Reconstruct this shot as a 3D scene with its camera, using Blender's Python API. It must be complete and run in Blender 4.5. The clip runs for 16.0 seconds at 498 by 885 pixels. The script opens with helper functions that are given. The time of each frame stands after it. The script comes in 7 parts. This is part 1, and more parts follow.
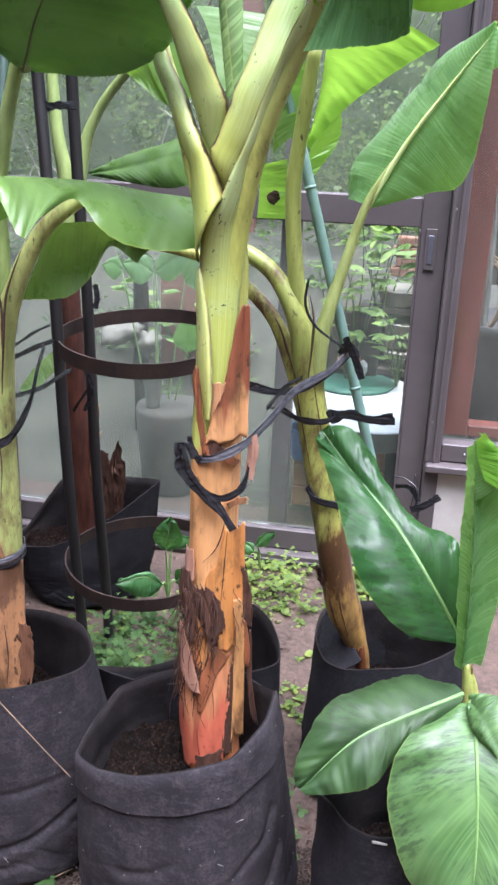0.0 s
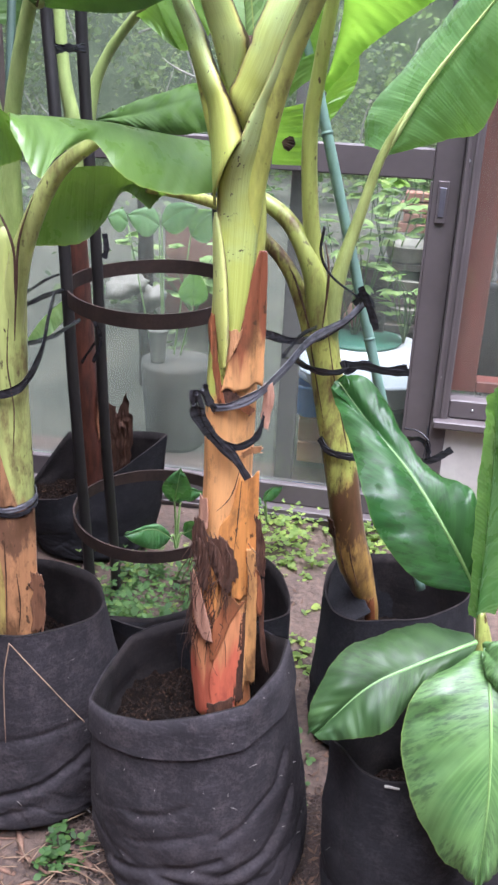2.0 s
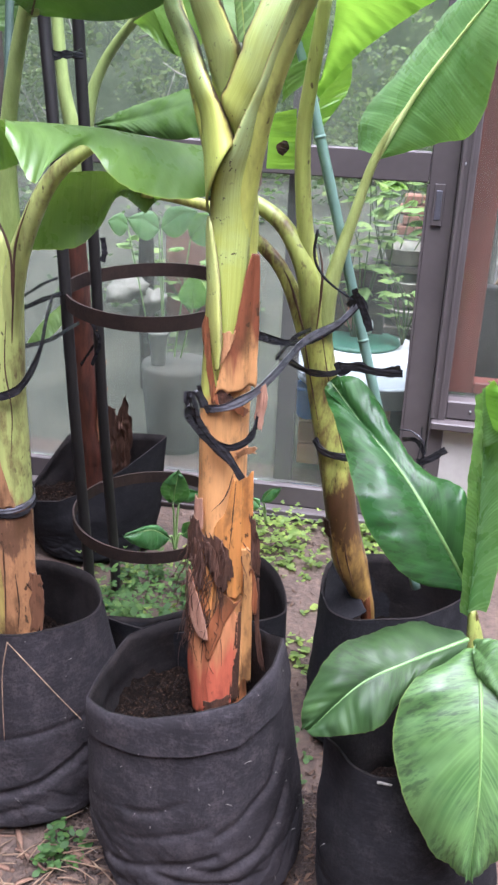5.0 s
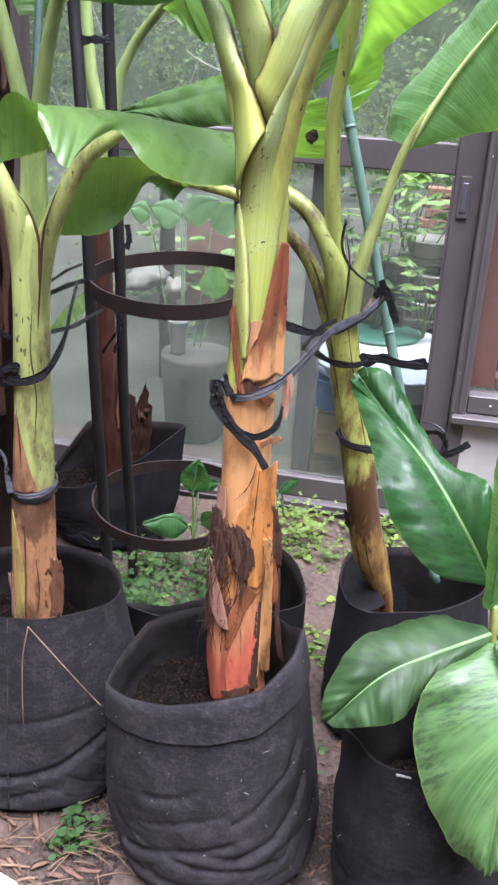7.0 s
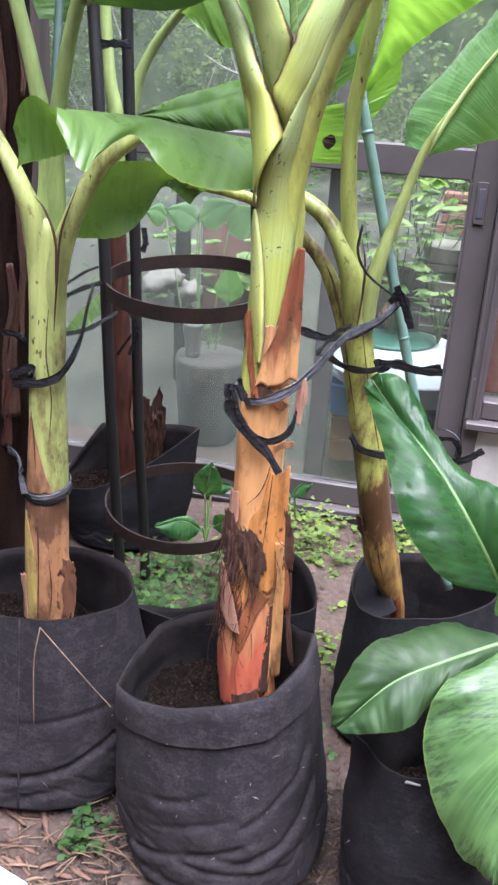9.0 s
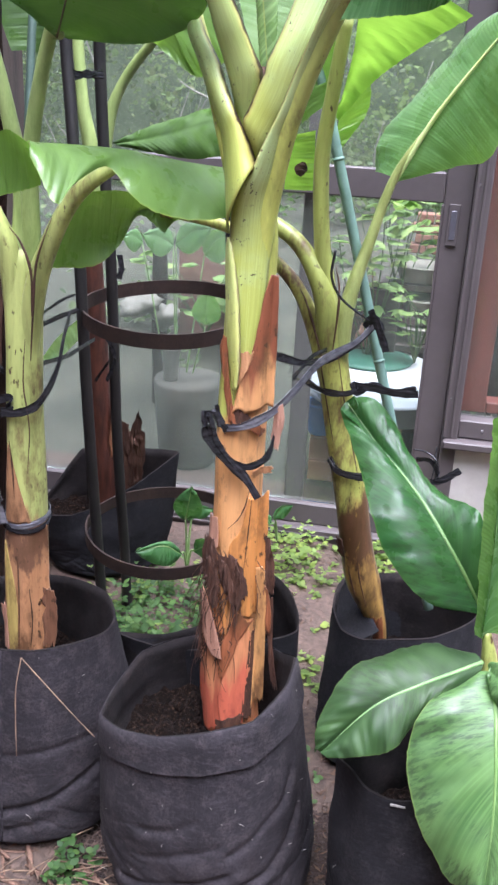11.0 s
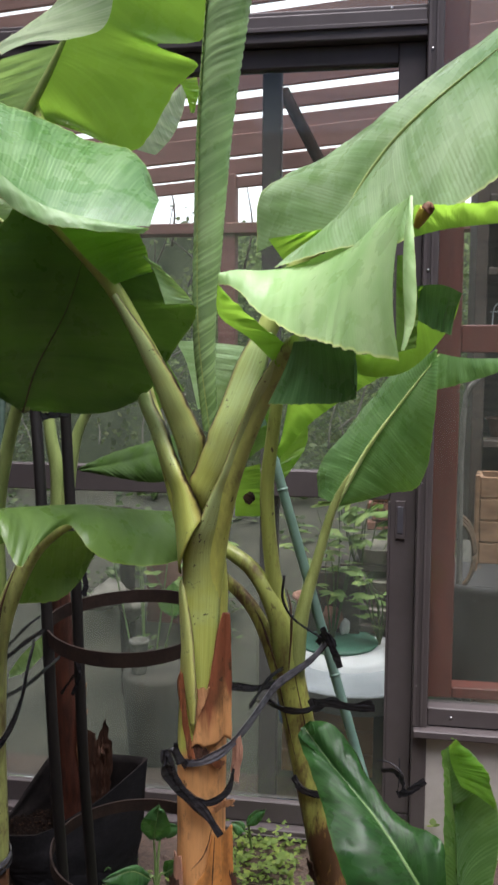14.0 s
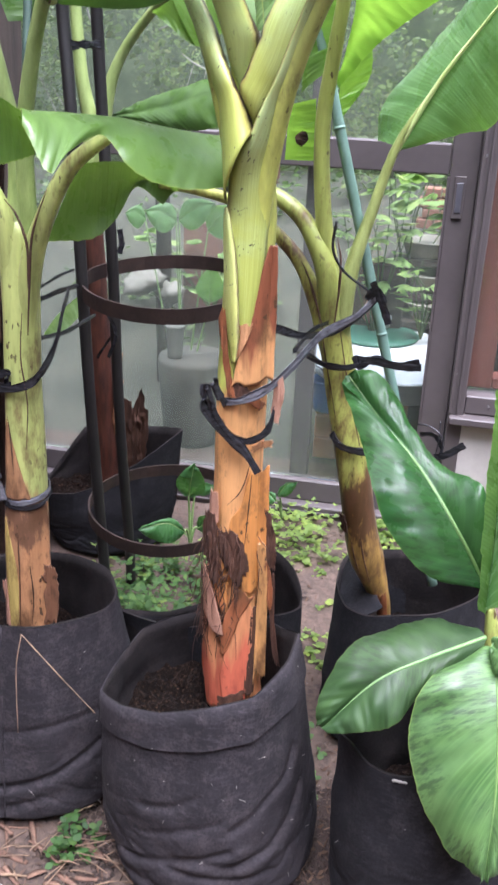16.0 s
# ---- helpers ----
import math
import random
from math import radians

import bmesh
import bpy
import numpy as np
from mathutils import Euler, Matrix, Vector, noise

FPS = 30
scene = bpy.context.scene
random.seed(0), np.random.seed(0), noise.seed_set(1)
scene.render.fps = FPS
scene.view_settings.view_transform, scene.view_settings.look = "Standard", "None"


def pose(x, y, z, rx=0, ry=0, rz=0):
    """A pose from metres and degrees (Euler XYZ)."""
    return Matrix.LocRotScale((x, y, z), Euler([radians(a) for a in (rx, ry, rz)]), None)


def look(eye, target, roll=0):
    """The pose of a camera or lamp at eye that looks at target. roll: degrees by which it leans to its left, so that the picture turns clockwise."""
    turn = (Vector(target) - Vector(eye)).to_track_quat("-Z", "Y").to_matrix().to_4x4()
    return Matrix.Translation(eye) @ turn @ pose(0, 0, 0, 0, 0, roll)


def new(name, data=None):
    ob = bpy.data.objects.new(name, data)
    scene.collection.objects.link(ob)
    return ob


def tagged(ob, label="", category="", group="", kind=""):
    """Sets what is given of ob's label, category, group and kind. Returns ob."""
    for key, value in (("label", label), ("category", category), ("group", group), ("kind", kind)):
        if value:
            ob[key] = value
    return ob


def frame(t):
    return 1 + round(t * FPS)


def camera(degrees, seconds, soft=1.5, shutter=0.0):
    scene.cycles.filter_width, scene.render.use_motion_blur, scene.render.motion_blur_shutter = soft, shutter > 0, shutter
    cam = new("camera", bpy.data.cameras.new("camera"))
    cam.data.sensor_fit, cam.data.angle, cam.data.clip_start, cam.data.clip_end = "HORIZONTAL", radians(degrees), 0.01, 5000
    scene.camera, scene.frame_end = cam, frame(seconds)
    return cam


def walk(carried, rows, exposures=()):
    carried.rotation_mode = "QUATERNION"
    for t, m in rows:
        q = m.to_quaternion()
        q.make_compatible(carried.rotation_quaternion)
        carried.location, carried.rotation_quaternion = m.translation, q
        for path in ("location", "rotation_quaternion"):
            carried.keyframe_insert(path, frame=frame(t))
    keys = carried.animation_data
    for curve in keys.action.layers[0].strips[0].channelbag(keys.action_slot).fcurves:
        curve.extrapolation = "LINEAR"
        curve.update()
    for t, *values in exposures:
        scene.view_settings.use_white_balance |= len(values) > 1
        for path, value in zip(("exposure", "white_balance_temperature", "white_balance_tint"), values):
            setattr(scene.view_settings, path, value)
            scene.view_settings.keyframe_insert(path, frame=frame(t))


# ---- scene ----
cam = camera(30.8, 16.0, soft=2.6, shutter=0.3)
PATH = [
    (0, (0.022, 0.005, 1.176), (-0.307, 1.853, 0.485), 2.2),
    (0.5, (0.013, 0.006, 1.168), (-0.309, 1.838, 0.433), 2.5),
    (1, (0.002, 0.006, 1.157), (-0.323, 1.826, 0.395), 2.4),
    (1.5, (0.001, 0.001, 1.159), (-0.318, 1.824, 0.4), 2.5),
    (2, (-0.001, 0.001, 1.156), (-0.316, 1.82, 0.386), 2.7),
    (2.5, (-0.001, 0.002, 1.157), (-0.322, 1.821, 0.389), 2.8),
    (3, (-0.002, -0.002, 1.157), (-0.322, 1.817, 0.39), 3.1),
    (5.5, (0.019, -0.012, 1.16), (-0.308, 1.807, 0.396), 2.3),
    (6, (0.019, -0.011, 1.157), (-0.306, 1.804, 0.381), 2.4),
    (6.5, (0.014, -0.012, 1.157), (-0.321, 1.798, 0.375), 2.6),
    (7, (0.0, -0.013, 1.155), (-0.351, 1.794, 0.372), 3.2),
    (7.5, (-0.005, -0.013, 1.16), (-0.365, 1.793, 0.38), 3.6),
    (8, (-0.006, -0.012, 1.162), (-0.378, 1.795, 0.392), 3.7),
    (8.5, (-0.003, -0.013, 1.158), (-0.385, 1.789, 0.378), 3.6),
    (11, (0.004, -0.016, 1.169), (-0.341, 1.811, 0.431), 2.9),
    (11.5, (0.017, -0.034, 1.223), (-0.336, 1.859, 0.684), 2.5),
    (12, (0.033, -0.048, 1.265), (-0.306, 1.886, 0.885), 1.9),
    (12.5, (0.039, -0.058, 1.273), (-0.299, 1.886, 0.949), 1.8),
    (13, (0.039, -0.061, 1.288), (-0.315, 1.892, 1.042), 0.9),
    (13.5, (0.046, -0.06, 1.312), (-0.289, 1.905, 1.14), -0.1),
    (14, (0.041, -0.059, 1.3), (-0.288, 1.904, 1.1), 0.3),
    (14.5, (0.037, -0.055, 1.258), (-0.318, 1.887, 0.938), 0.6),
    (15, (0.031, -0.032, 1.212), (-0.327, 1.868, 0.701), 1.1),
    (15.5, (0.023, -0.012, 1.177), (-0.331, 1.837, 0.503), 1.1),
    (16, (0.015, -0.002, 1.155), (-0.345, 1.805, 0.377), 2.4),
]
EXPOSURES = [(0.0, 1.74, 5590, 22), (11.0, 1.74, 5590, 22), (11.8, 1.08, 5560, 24), (12.3, 0.60, 5560, 26), (12.6, 0.54, 5580, 27), (13.0, 0.64, 5950, 20), (13.5, 0.46, 6180, 18), (14.0, 0.40, 6200, 18),
             (14.5, 0.46, 6000, 20), (15.0, 0.86, 5720, 25), (15.5, 1.48, 5650, 23), (15.8, 1.72, 5650, 22), (16.0, 1.72, 5650, 22)]
walk(cam, [(t, look(eye, target, roll)) for t, eye, target, roll in PATH], EXPOSURES)

# ---- daylight: a bright overcast sky with a wide soft sun ----
world = bpy.data.worlds.new("sky")
scene.world = world
world.use_nodes = True
wt = world.node_tree
sky = wt.nodes.new("ShaderNodeTexSky")
sky.sky_type, sky.sun_disc = "NISHITA", False
sky.sun_elevation, sky.sun_rotation = radians(78), radians(150)
sky.dust_density, sky.ozone_density = 4.0, 1.0
wt.links.new(sky.outputs[0], wt.nodes["Background"].inputs[0])
wt.nodes["Background"].inputs[1].default_value = 0.10
sun = new("sun", bpy.data.lights.new("sun", "SUN"))
sun.data.energy, sun.data.angle, sun.data.color = 5.0, radians(56), (1.0, 0.985, 0.96)
sun.matrix_world = look((0.5, -0.9, 5.0), (0, 0, 0))


# ---- materials ----
def material(name, rough=0.6, metal=0.0):
    m = bpy.data.materials.new(name)
    m.use_nodes = True
    nt = m.node_tree
    b = nt.nodes["Principled BSDF"]
    b.inputs["Roughness"].default_value = rough
    b.inputs["Metallic"].default_value = metal
    return m, nt, b


def node(nt, kind, **values):
    n = nt.nodes.new(kind)
    for k, v in values.items():
        n.inputs[k].default_value = v
    return n


def coords(nt, scale=(1, 1, 1), out="Object"):
    c = nt.nodes.new("ShaderNodeTexCoord")
    m = nt.nodes.new("ShaderNodeMapping")
    m.inputs["Scale"].default_value = scale
    nt.links.new(c.outputs[out], m.inputs["Vector"])
    return m.outputs[0]


def noise_of(nt, vec, scale, detail=4.0, rough=0.55):
    n = node(nt, "ShaderNodeTexNoise", Scale=scale, Detail=detail, Roughness=rough)
    nt.links.new(vec, n.inputs["Vector"])
    return n.outputs["Fac"]


def ramp(nt, fac, stops):
    r = nt.nodes.new("ShaderNodeValToRGB")
    e = r.color_ramp.elements
    e[0].position, e[0].color = stops[0][0], (*stops[0][1], 1)
    e[1].position, e[1].color = stops[-1][0], (*stops[-1][1], 1)
    for p, c in stops[1:-1]:
        x = e.new(p)
        x.color = (*c, 1)
    nt.links.new(fac, r.inputs[0])
    return r.outputs[0]


def blend(nt, fac, a, b, mode="MIX"):
    x = nt.nodes.new("ShaderNodeMix")
    x.data_type, x.blend_type = "RGBA", mode
    for sock, v in ((x.inputs[0], fac), (x.inputs[6], a), (x.inputs[7], b)):
        if isinstance(v, bpy.types.NodeSocket):
            nt.links.new(v, sock)
        elif isinstance(v, (int, float)):
            sock.default_value = v
        else:
            sock.default_value = (*v, 1)
    return x.outputs[2]


def math_of(nt, op, a, b=0.0):
    x = nt.nodes.new("ShaderNodeMath")
    x.operation = op
    for sock, v in ((x.inputs[0], a), (x.inputs[1], b)):
        if isinstance(v, bpy.types.NodeSocket):
            nt.links.new(v, sock)
        else:
            sock.default_value = v
    return x.outputs[0]


def bump(nt, b, height, strength, distance):
    n = node(nt, "ShaderNodeBump", Strength=strength, Distance=distance)
    nt.links.new(height, n.inputs["Height"])
    nt.links.new(n.outputs[0], b.inputs["Normal"])
    return n


def mottled(name, dark, light, scale, rough=0.7, metal=0.0, grain=0.3, depth=0.002, stretch=(1, 1, 1), spec=0.5):
    """A surface with large patches, fine grain and a relief of the grain."""
    m, nt, b = material(name, rough, metal)
    v = coords(nt, stretch)
    big, fine = noise_of(nt, v, scale), noise_of(nt, v, scale * 9, 6.0, 0.65)
    mixed = math_of(nt, "ADD", math_of(nt, "MULTIPLY", big, 1 - grain), math_of(nt, "MULTIPLY", fine, grain))
    nt.links.new(ramp(nt, mixed, [(0.32, dark), (0.68, light)]), b.inputs["Base Color"])
    b.inputs["Specular IOR Level"].default_value = spec
    bump(nt, b, fine, 0.5, depth)
    return m


def leaf_material(name, dark, light, through_colour, gloss=0.35, veins=110.0, blotch=None, share=0.35, relief=0.0014, slant=0.12, patchy=0.45, stripe=0.2, spec=0.5, rows=0, mark=0.5):
    """A banana leaf: uneven side veins from midrib to edge, soft broad shading, light shining through; UV x runs along the midrib, y from midrib to edge."""
    m, nt, b = material(name, gloss)
    uv = coords(nt, (1, 1, 1), "UV")

    def bands(many, drift, detail, rough):
        mp = nt.nodes.new("ShaderNodeMapping")
        mp.inputs["Rotation"].default_value = (0, 0, slant)
        nt.links.new(uv, mp.inputs["Vector"])
        st = nt.nodes.new("ShaderNodeMapping")
        st.inputs["Scale"].default_value = (many, drift, 1)
        nt.links.new(mp.outputs[0], st.inputs["Vector"])
        return noise_of(nt, st.outputs[0], 1.0, detail, rough)

    wide, fine = bands(veins * 0.42, 0.7, 1.5, 0.5), bands(veins * 2.1, 1.2, 2.0, 0.6)
    folds = bands(veins * 0.10, 0.5, 1.0, 0.5)
    obj = coords(nt)
    patch = math_of(nt, "ADD", math_of(nt, "MULTIPLY", noise_of(nt, obj, 9.0), 0.6), math_of(nt, "MULTIPLY", folds, 0.4))
    where = ramp(nt, noise_of(nt, obj, 8.0, 2.0), [(0.35, (0.3, 0.3, 0.3)), (0.65, (1, 1, 1))])
    ridge = math_of(nt, "ADD", math_of(nt, "MULTIPLY", wide, 1.0), math_of(nt, "MULTIPLY", fine, 0.35))
    base = ramp(nt, patch, [(0.41, dark), (0.60, light)])
    if blotch:
        st = noise_of(nt, coords(nt, (60, 4, 1), "UV"), 1.0, 5.0, 0.7)
        area = ramp(nt, noise_of(nt, obj, 12.0, 3.0), [(0.40, (0, 0, 0)), (0.50, (1, 1, 1))])
        base = blend(nt, math_of(nt, "MULTIPLY", ramp(nt, st, [(0.47, (0, 0, 0)), (0.56, (0.85, 0.85, 0.85))]), area), base, blotch)
    line = math_of(nt, "MULTIPLY", ramp(nt, wide, [(0.46, (0, 0, 0)), (0.60, (1, 1, 1))]), where)
    base = blend(nt, math_of(nt, "MULTIPLY", line, min(1.0, stripe * 2.4)), base, tuple(min(1, c * 1.55) for c in light))
    base = blend(nt, math_of(nt, "MULTIPLY", ramp(nt, fine, [(0.42, (0.5, 0.5, 0.5)), (0.58, (0, 0, 0))]), 0.5), base, dark)
    if rows:
        turn = nt.nodes.new("ShaderNodeMapping")
        turn.inputs["Rotation"].default_value = (0, 0, slant)
        nt.links.new(uv, turn.inputs["Vector"])
        wave = node(nt, "ShaderNodeTexWave", Scale=rows * 0.314, Distortion=1.6, Detail=1.0)
        nt.links.new(turn.outputs[0], wave.inputs["Vector"])
        row = math_of(nt, "MULTIPLY", ramp(nt, wave.outputs["Fac"], [(0.35, (0, 0, 0)), (0.85, (1, 1, 1))]), math_of(nt, "MULTIPLY", where, mark))
        base = blend(nt, row, base, tuple(c * 0.8 for c in dark))
    across = nt.nodes.new("ShaderNodeSeparateXYZ")
    nt.links.new(uv, across.inputs[0])
    base = blend(nt, ramp(nt, across.outputs[1], [(0.978, (0, 0, 0)), (0.992, (0.6, 0.6, 0.6))]), base, (light[0] * 1.8, light[1] * 1.35, light[2]))
    nt.links.new(base, b.inputs["Base Color"])
    wet = noise_of(nt, obj, 26.0, 3.0)
    dull = ramp(nt, wet, [(0.38, (gloss * patchy,) * 3), (0.6, (min(1, gloss * 1.35),) * 3)])
    nt.links.new(dull, b.inputs["Roughness"])
    b.inputs["Specular IOR Level"].default_value = spec
    bn = bump(nt, b, ridge, 0.5, relief * 1.6)
    t = nt.nodes.new("ShaderNodeBsdfTranslucent")
    seen = blend(nt, math_of(nt, "MULTIPLY", ridge, 0.35), through_colour, tuple(c * 0.65 for c in through_colour))
    nt.links.new(blend(nt, ramp(nt, patch, [(0.38, (0.45, 0.45, 0.45)), (0.55, (0, 0, 0))]), seen, tuple(c * 0.6 for c in through_colour)), t.inputs[0])
    nt.links.new(bn.outputs[0], t.inputs["Normal"])
    mix = nt.nodes.new("ShaderNodeMixShader")
    mix.inputs[0].default_value = share
    nt.links.new(b.outputs[0], mix.inputs[1])
    nt.links.new(t.outputs[0], mix.inputs[2])
    nt.links.new(mix.outputs[0], nt.nodes["Material Output"].inputs[0])
    return m


def sheath_material(name, low, high, margin=(0.035, 0.018, 0.014), halo=(0.34, 0.22, 0.07)):
    """A living leaf sheath: long pale streaks, a few dark specks, and a dry dark margin along one edge (UV y = 0)."""
    m, nt, b = material(name, 0.4)
    uv = coords(nt, (1, 1, 1), "UV")
    sep = nt.nodes.new("ShaderNodeSeparateXYZ")
    nt.links.new(uv, sep.inputs[0])
    streak = noise_of(nt, coords(nt, (3.0, 34, 1), "UV"), 1.0, 5.0, 0.65)
    cloud = noise_of(nt, coords(nt), 22.0, 3.0)
    along = math_of(nt, "ADD", sep.outputs[0], math_of(nt, "MULTIPLY", math_of(nt, "SUBTRACT", cloud, 0.5), 1.3))
    base = ramp(nt, along, [(0.15, low), (0.8, high)])
    base = blend(nt, ramp(nt, streak, [(0.35, (0.55, 0.55, 0.55)), (0.55, (0, 0, 0))]), base, tuple(c * 0.66 for c in low))
    base = blend(nt, ramp(nt, streak, [(0.56, (0, 0, 0)), (0.75, (0.5, 0.5, 0.5))]), base, tuple(min(1, c * 1.3) for c in high))
    fleck = noise_of(nt, coords(nt), 190.0, 2.0)
    spot = math_of(nt, "MULTIPLY", ramp(nt, fleck, [(0.64, (0, 0, 0)), (0.68, (1, 1, 1))]), ramp(nt, cloud, [(0.5, (0, 0, 0)), (0.6, (0.9, 0.9, 0.9))]))
    base = blend(nt, spot, base, (0.04, 0.022, 0.012))
    rag = noise_of(nt, coords(nt, (6, 0.3, 1), "UV"), 1.0, 3.0, 0.55)
    edge = math_of(nt, "SUBTRACT", sep.outputs[1], math_of(nt, "MULTIPLY", math_of(nt, "SUBTRACT", rag, 0.40), 0.28))
    stain = ramp(nt, edge, [(0.0, (1, 1, 1)), (0.045, (0, 0, 0))])
    brown = ramp(nt, edge, [(0.0, (0.7, 0.7, 0.7)), (0.16, (0, 0, 0))])
    base = blend(nt, brown, base, halo)
    nt.links.new(blend(nt, stain, base, margin), b.inputs["Base Color"])
    bump(nt, b, streak, 0.35, 0.0012)
    return m


def stem_material(name, z0, z1, low, high, dark=(0.05, 0.025, 0.012), streak=0.5, lean=0.0, xc=0.0, red=None, cover=0.57, top=None, band=None):
    """A pseudostem: dry sheaths below z0, living ones above z1, ragged between, with dark specks and long streaks."""
    m, nt, b = material(name, 0.36)
    g = nt.nodes.new("ShaderNodeNewGeometry")
    sep = nt.nodes.new("ShaderNodeSeparateXYZ")
    nt.links.new(g.outputs["Position"], sep.inputs[0])
    long_v = coords(nt, (60, 60, 7))
    n1 = noise_of(nt, coords(nt, (28, 28, 4)), 1.0, 4.0)
    edge = math_of(nt, "SUBTRACT", sep.outputs[2], math_of(nt, "MAXIMUM", math_of(nt, "MINIMUM", math_of(nt, "MULTIPLY", math_of(nt, "SUBTRACT", sep.outputs[0], xc), lean), 0.17), -0.04))
    h = math_of(nt, "DIVIDE", math_of(nt, "SUBTRACT", edge, z0), z1 - z0)
    h = math_of(nt, "ADD", h, math_of(nt, "MULTIPLY", math_of(nt, "SUBTRACT", n1, 0.5), 1.6))
    streaks = noise_of(nt, long_v, 1.0, 5.0, 0.65)
    lo = ramp(nt, streaks, [(0.3, tuple(c * 0.62 for c in low)), (0.5, low), (0.72, tuple(min(1, c * 1.16) for c in low))])
    hi = ramp(nt, streaks, [(0.28, tuple(c * 0.6 for c in high)), (0.5, high), (0.75, tuple(min(1, c * 1.3) for c in high))])
    if red:
        lo = blend(nt, ramp(nt, math_of(nt, "ADD", sep.outputs[2], math_of(nt, "MULTIPLY", n1, 0.2)), [(0.36, (1, 1, 1)), (0.56, (0, 0, 0))]), lo, blend(nt, 0.5, lo, red))
    if top:
        hi = blend(nt, ramp(nt, math_of(nt, "SUBTRACT", sep.outputs[2], 0.8), [(0.27, (0, 0, 0)), (0.48, (1, 1, 1))]), hi, blend(nt, 0.8, hi, top))
    base = blend(nt, ramp(nt, h, [(0.40, (0, 0, 0)), (0.60, (1, 1, 1))]), lo, hi)
    if band:
        lo_z, hi_z, tone = band
        at = math_of(nt, "ADD", math_of(nt, "DIVIDE", math_of(nt, "SUBTRACT", sep.outputs[2], lo_z), hi_z - lo_z), math_of(nt, "MULTIPLY", math_of(nt, "SUBTRACT", noise_of(nt, coords(nt, (45, 45, 14)), 1.0, 5.0, 0.7), 0.5), 2.4))
        base = blend(nt, ramp(nt, at, [(0.0, (0, 0, 0)), (0.22, (0.9, 0.9, 0.9)), (0.75, (0.9, 0.9, 0.9)), (1.0, (0, 0, 0))]), base, tone)
    fleck = noise_of(nt, coords(nt, (110, 110, 60)), 1.0, 2.0)
    where = noise_of(nt, coords(nt, (16, 16, 10)), 1.0, 2.0)
    sp = math_of(nt, "MULTIPLY", ramp(nt, fleck, [(0.62, (0, 0, 0)), (0.67, (1, 1, 1))]), ramp(nt, where, [(0.47, (0, 0, 0)), (0.6, (0.95, 0.95, 0.95))]))
    base = blend(nt, sp, base, dark)
    stain = ramp(nt, noise_of(nt, coords(nt, (24, 24, 10)), 1.0, 5.0, 0.7), [(cover, (0, 0, 0)), (cover + 0.15, (streak, streak, streak))])
    base = blend(nt, stain, base, tuple(c * 2.2 for c in dark))
    nt.links.new(base, b.inputs["Base Color"])
    bump(nt, b, streaks, 0.4, 0.002)
    return m


LEAF = leaf_material("leaf_green", (0.085, 0.165, 0.035), (0.15, 0.27, 0.06), (0.24, 0.46, 0.045), 0.5, relief=0.0003, stripe=0.10, slant=0.2)
LEAF_FRESH = leaf_material("leaf_fresh_green", (0.075, 0.19, 0.055), (0.19, 0.35, 0.13), (0.26, 0.52, 0.08), relief=0.0010, stripe=0.22, slant=0.06, share=0.4, rows=60, mark=0.8)
LEAF_DEEP = leaf_material("leaf_deep_green", (0.035, 0.078, 0.014), (0.062, 0.125, 0.022), (0.07, 0.17, 0.02), 0.55, share=0.2, relief=0.0003, stripe=0.06)
LEAF_BROAD = leaf_material("leaf_broad_deep_green", (0.036, 0.084, 0.014), (0.075, 0.150, 0.026), (0.12, 0.26, 0.028), 0.55, share=0.25, relief=0.0003, stripe=0.08)
LEAF_MID = leaf_material("leaf_olive_green", (0.045, 0.09, 0.015), (0.08, 0.145, 0.028), (0.17, 0.30, 0.03), share=0.42)
LEAF_PALE = leaf_material("leaf_pale_green", (0.21, 0.38, 0.14), (0.50, 0.68, 0.39), (0.50, 0.80, 0.20), share=0.32, veins=115, relief=0.0005, stripe=0.10, slant=0.12, rows=70, mark=0.5)
LEAF_STRIPED = leaf_material("leaf_striped_green", (0.095, 0.23, 0.07), (0.23, 0.39, 0.17), (0.36, 0.64, 0.16), share=0.26, veins=135, relief=0.0006, stripe=0.16, slant=0.10, patchy=0.25, rows=46, mark=0.6)
LEAF_SILVER = leaf_material("leaf_silver_underside", (0.30, 0.46, 0.25), (0.70, 0.80, 0.64), (0.75, 0.9, 0.6), 0.5, veins=115, share=0.3, relief=0.0008, stripe=0.28, slant=0.2)
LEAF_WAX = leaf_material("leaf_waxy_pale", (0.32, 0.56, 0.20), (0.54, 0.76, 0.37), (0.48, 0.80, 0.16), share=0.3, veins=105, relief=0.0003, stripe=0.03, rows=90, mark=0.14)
LEAF_BRIGHT = leaf_material("leaf_bright_green", (0.12, 0.28, 0.03), (0.20, 0.40, 0.05), (0.41, 0.74, 0.07), share=0.62, relief=0.0005)
LEAF_YOUNG = leaf_material("leaf_young_green", (0.052, 0.12, 0.034), (0.115, 0.22, 0.066), (0.12, 0.30, 0.05), 0.45, 120.0, (0.022, 0.032, 0.018), share=0.25, relief=0.0003, patchy=0.8)
LEAF_DULL = leaf_material("leaf_dull_green", (0.022, 0.050, 0.016), (0.044, 0.088, 0.027), (0.08, 0.22, 0.04), 0.52, 120.0, (0.026, 0.038, 0.02), share=0.22, relief=0.0002, patchy=0.7, stripe=0.08, spec=0.26)
LEAF_SHADE = leaf_material("leaf_shaded_green", (0.06, 0.15, 0.05), (0.11, 0.235, 0.085), (0.12, 0.30, 0.05), 0.45, share=0.2, relief=0.0005)
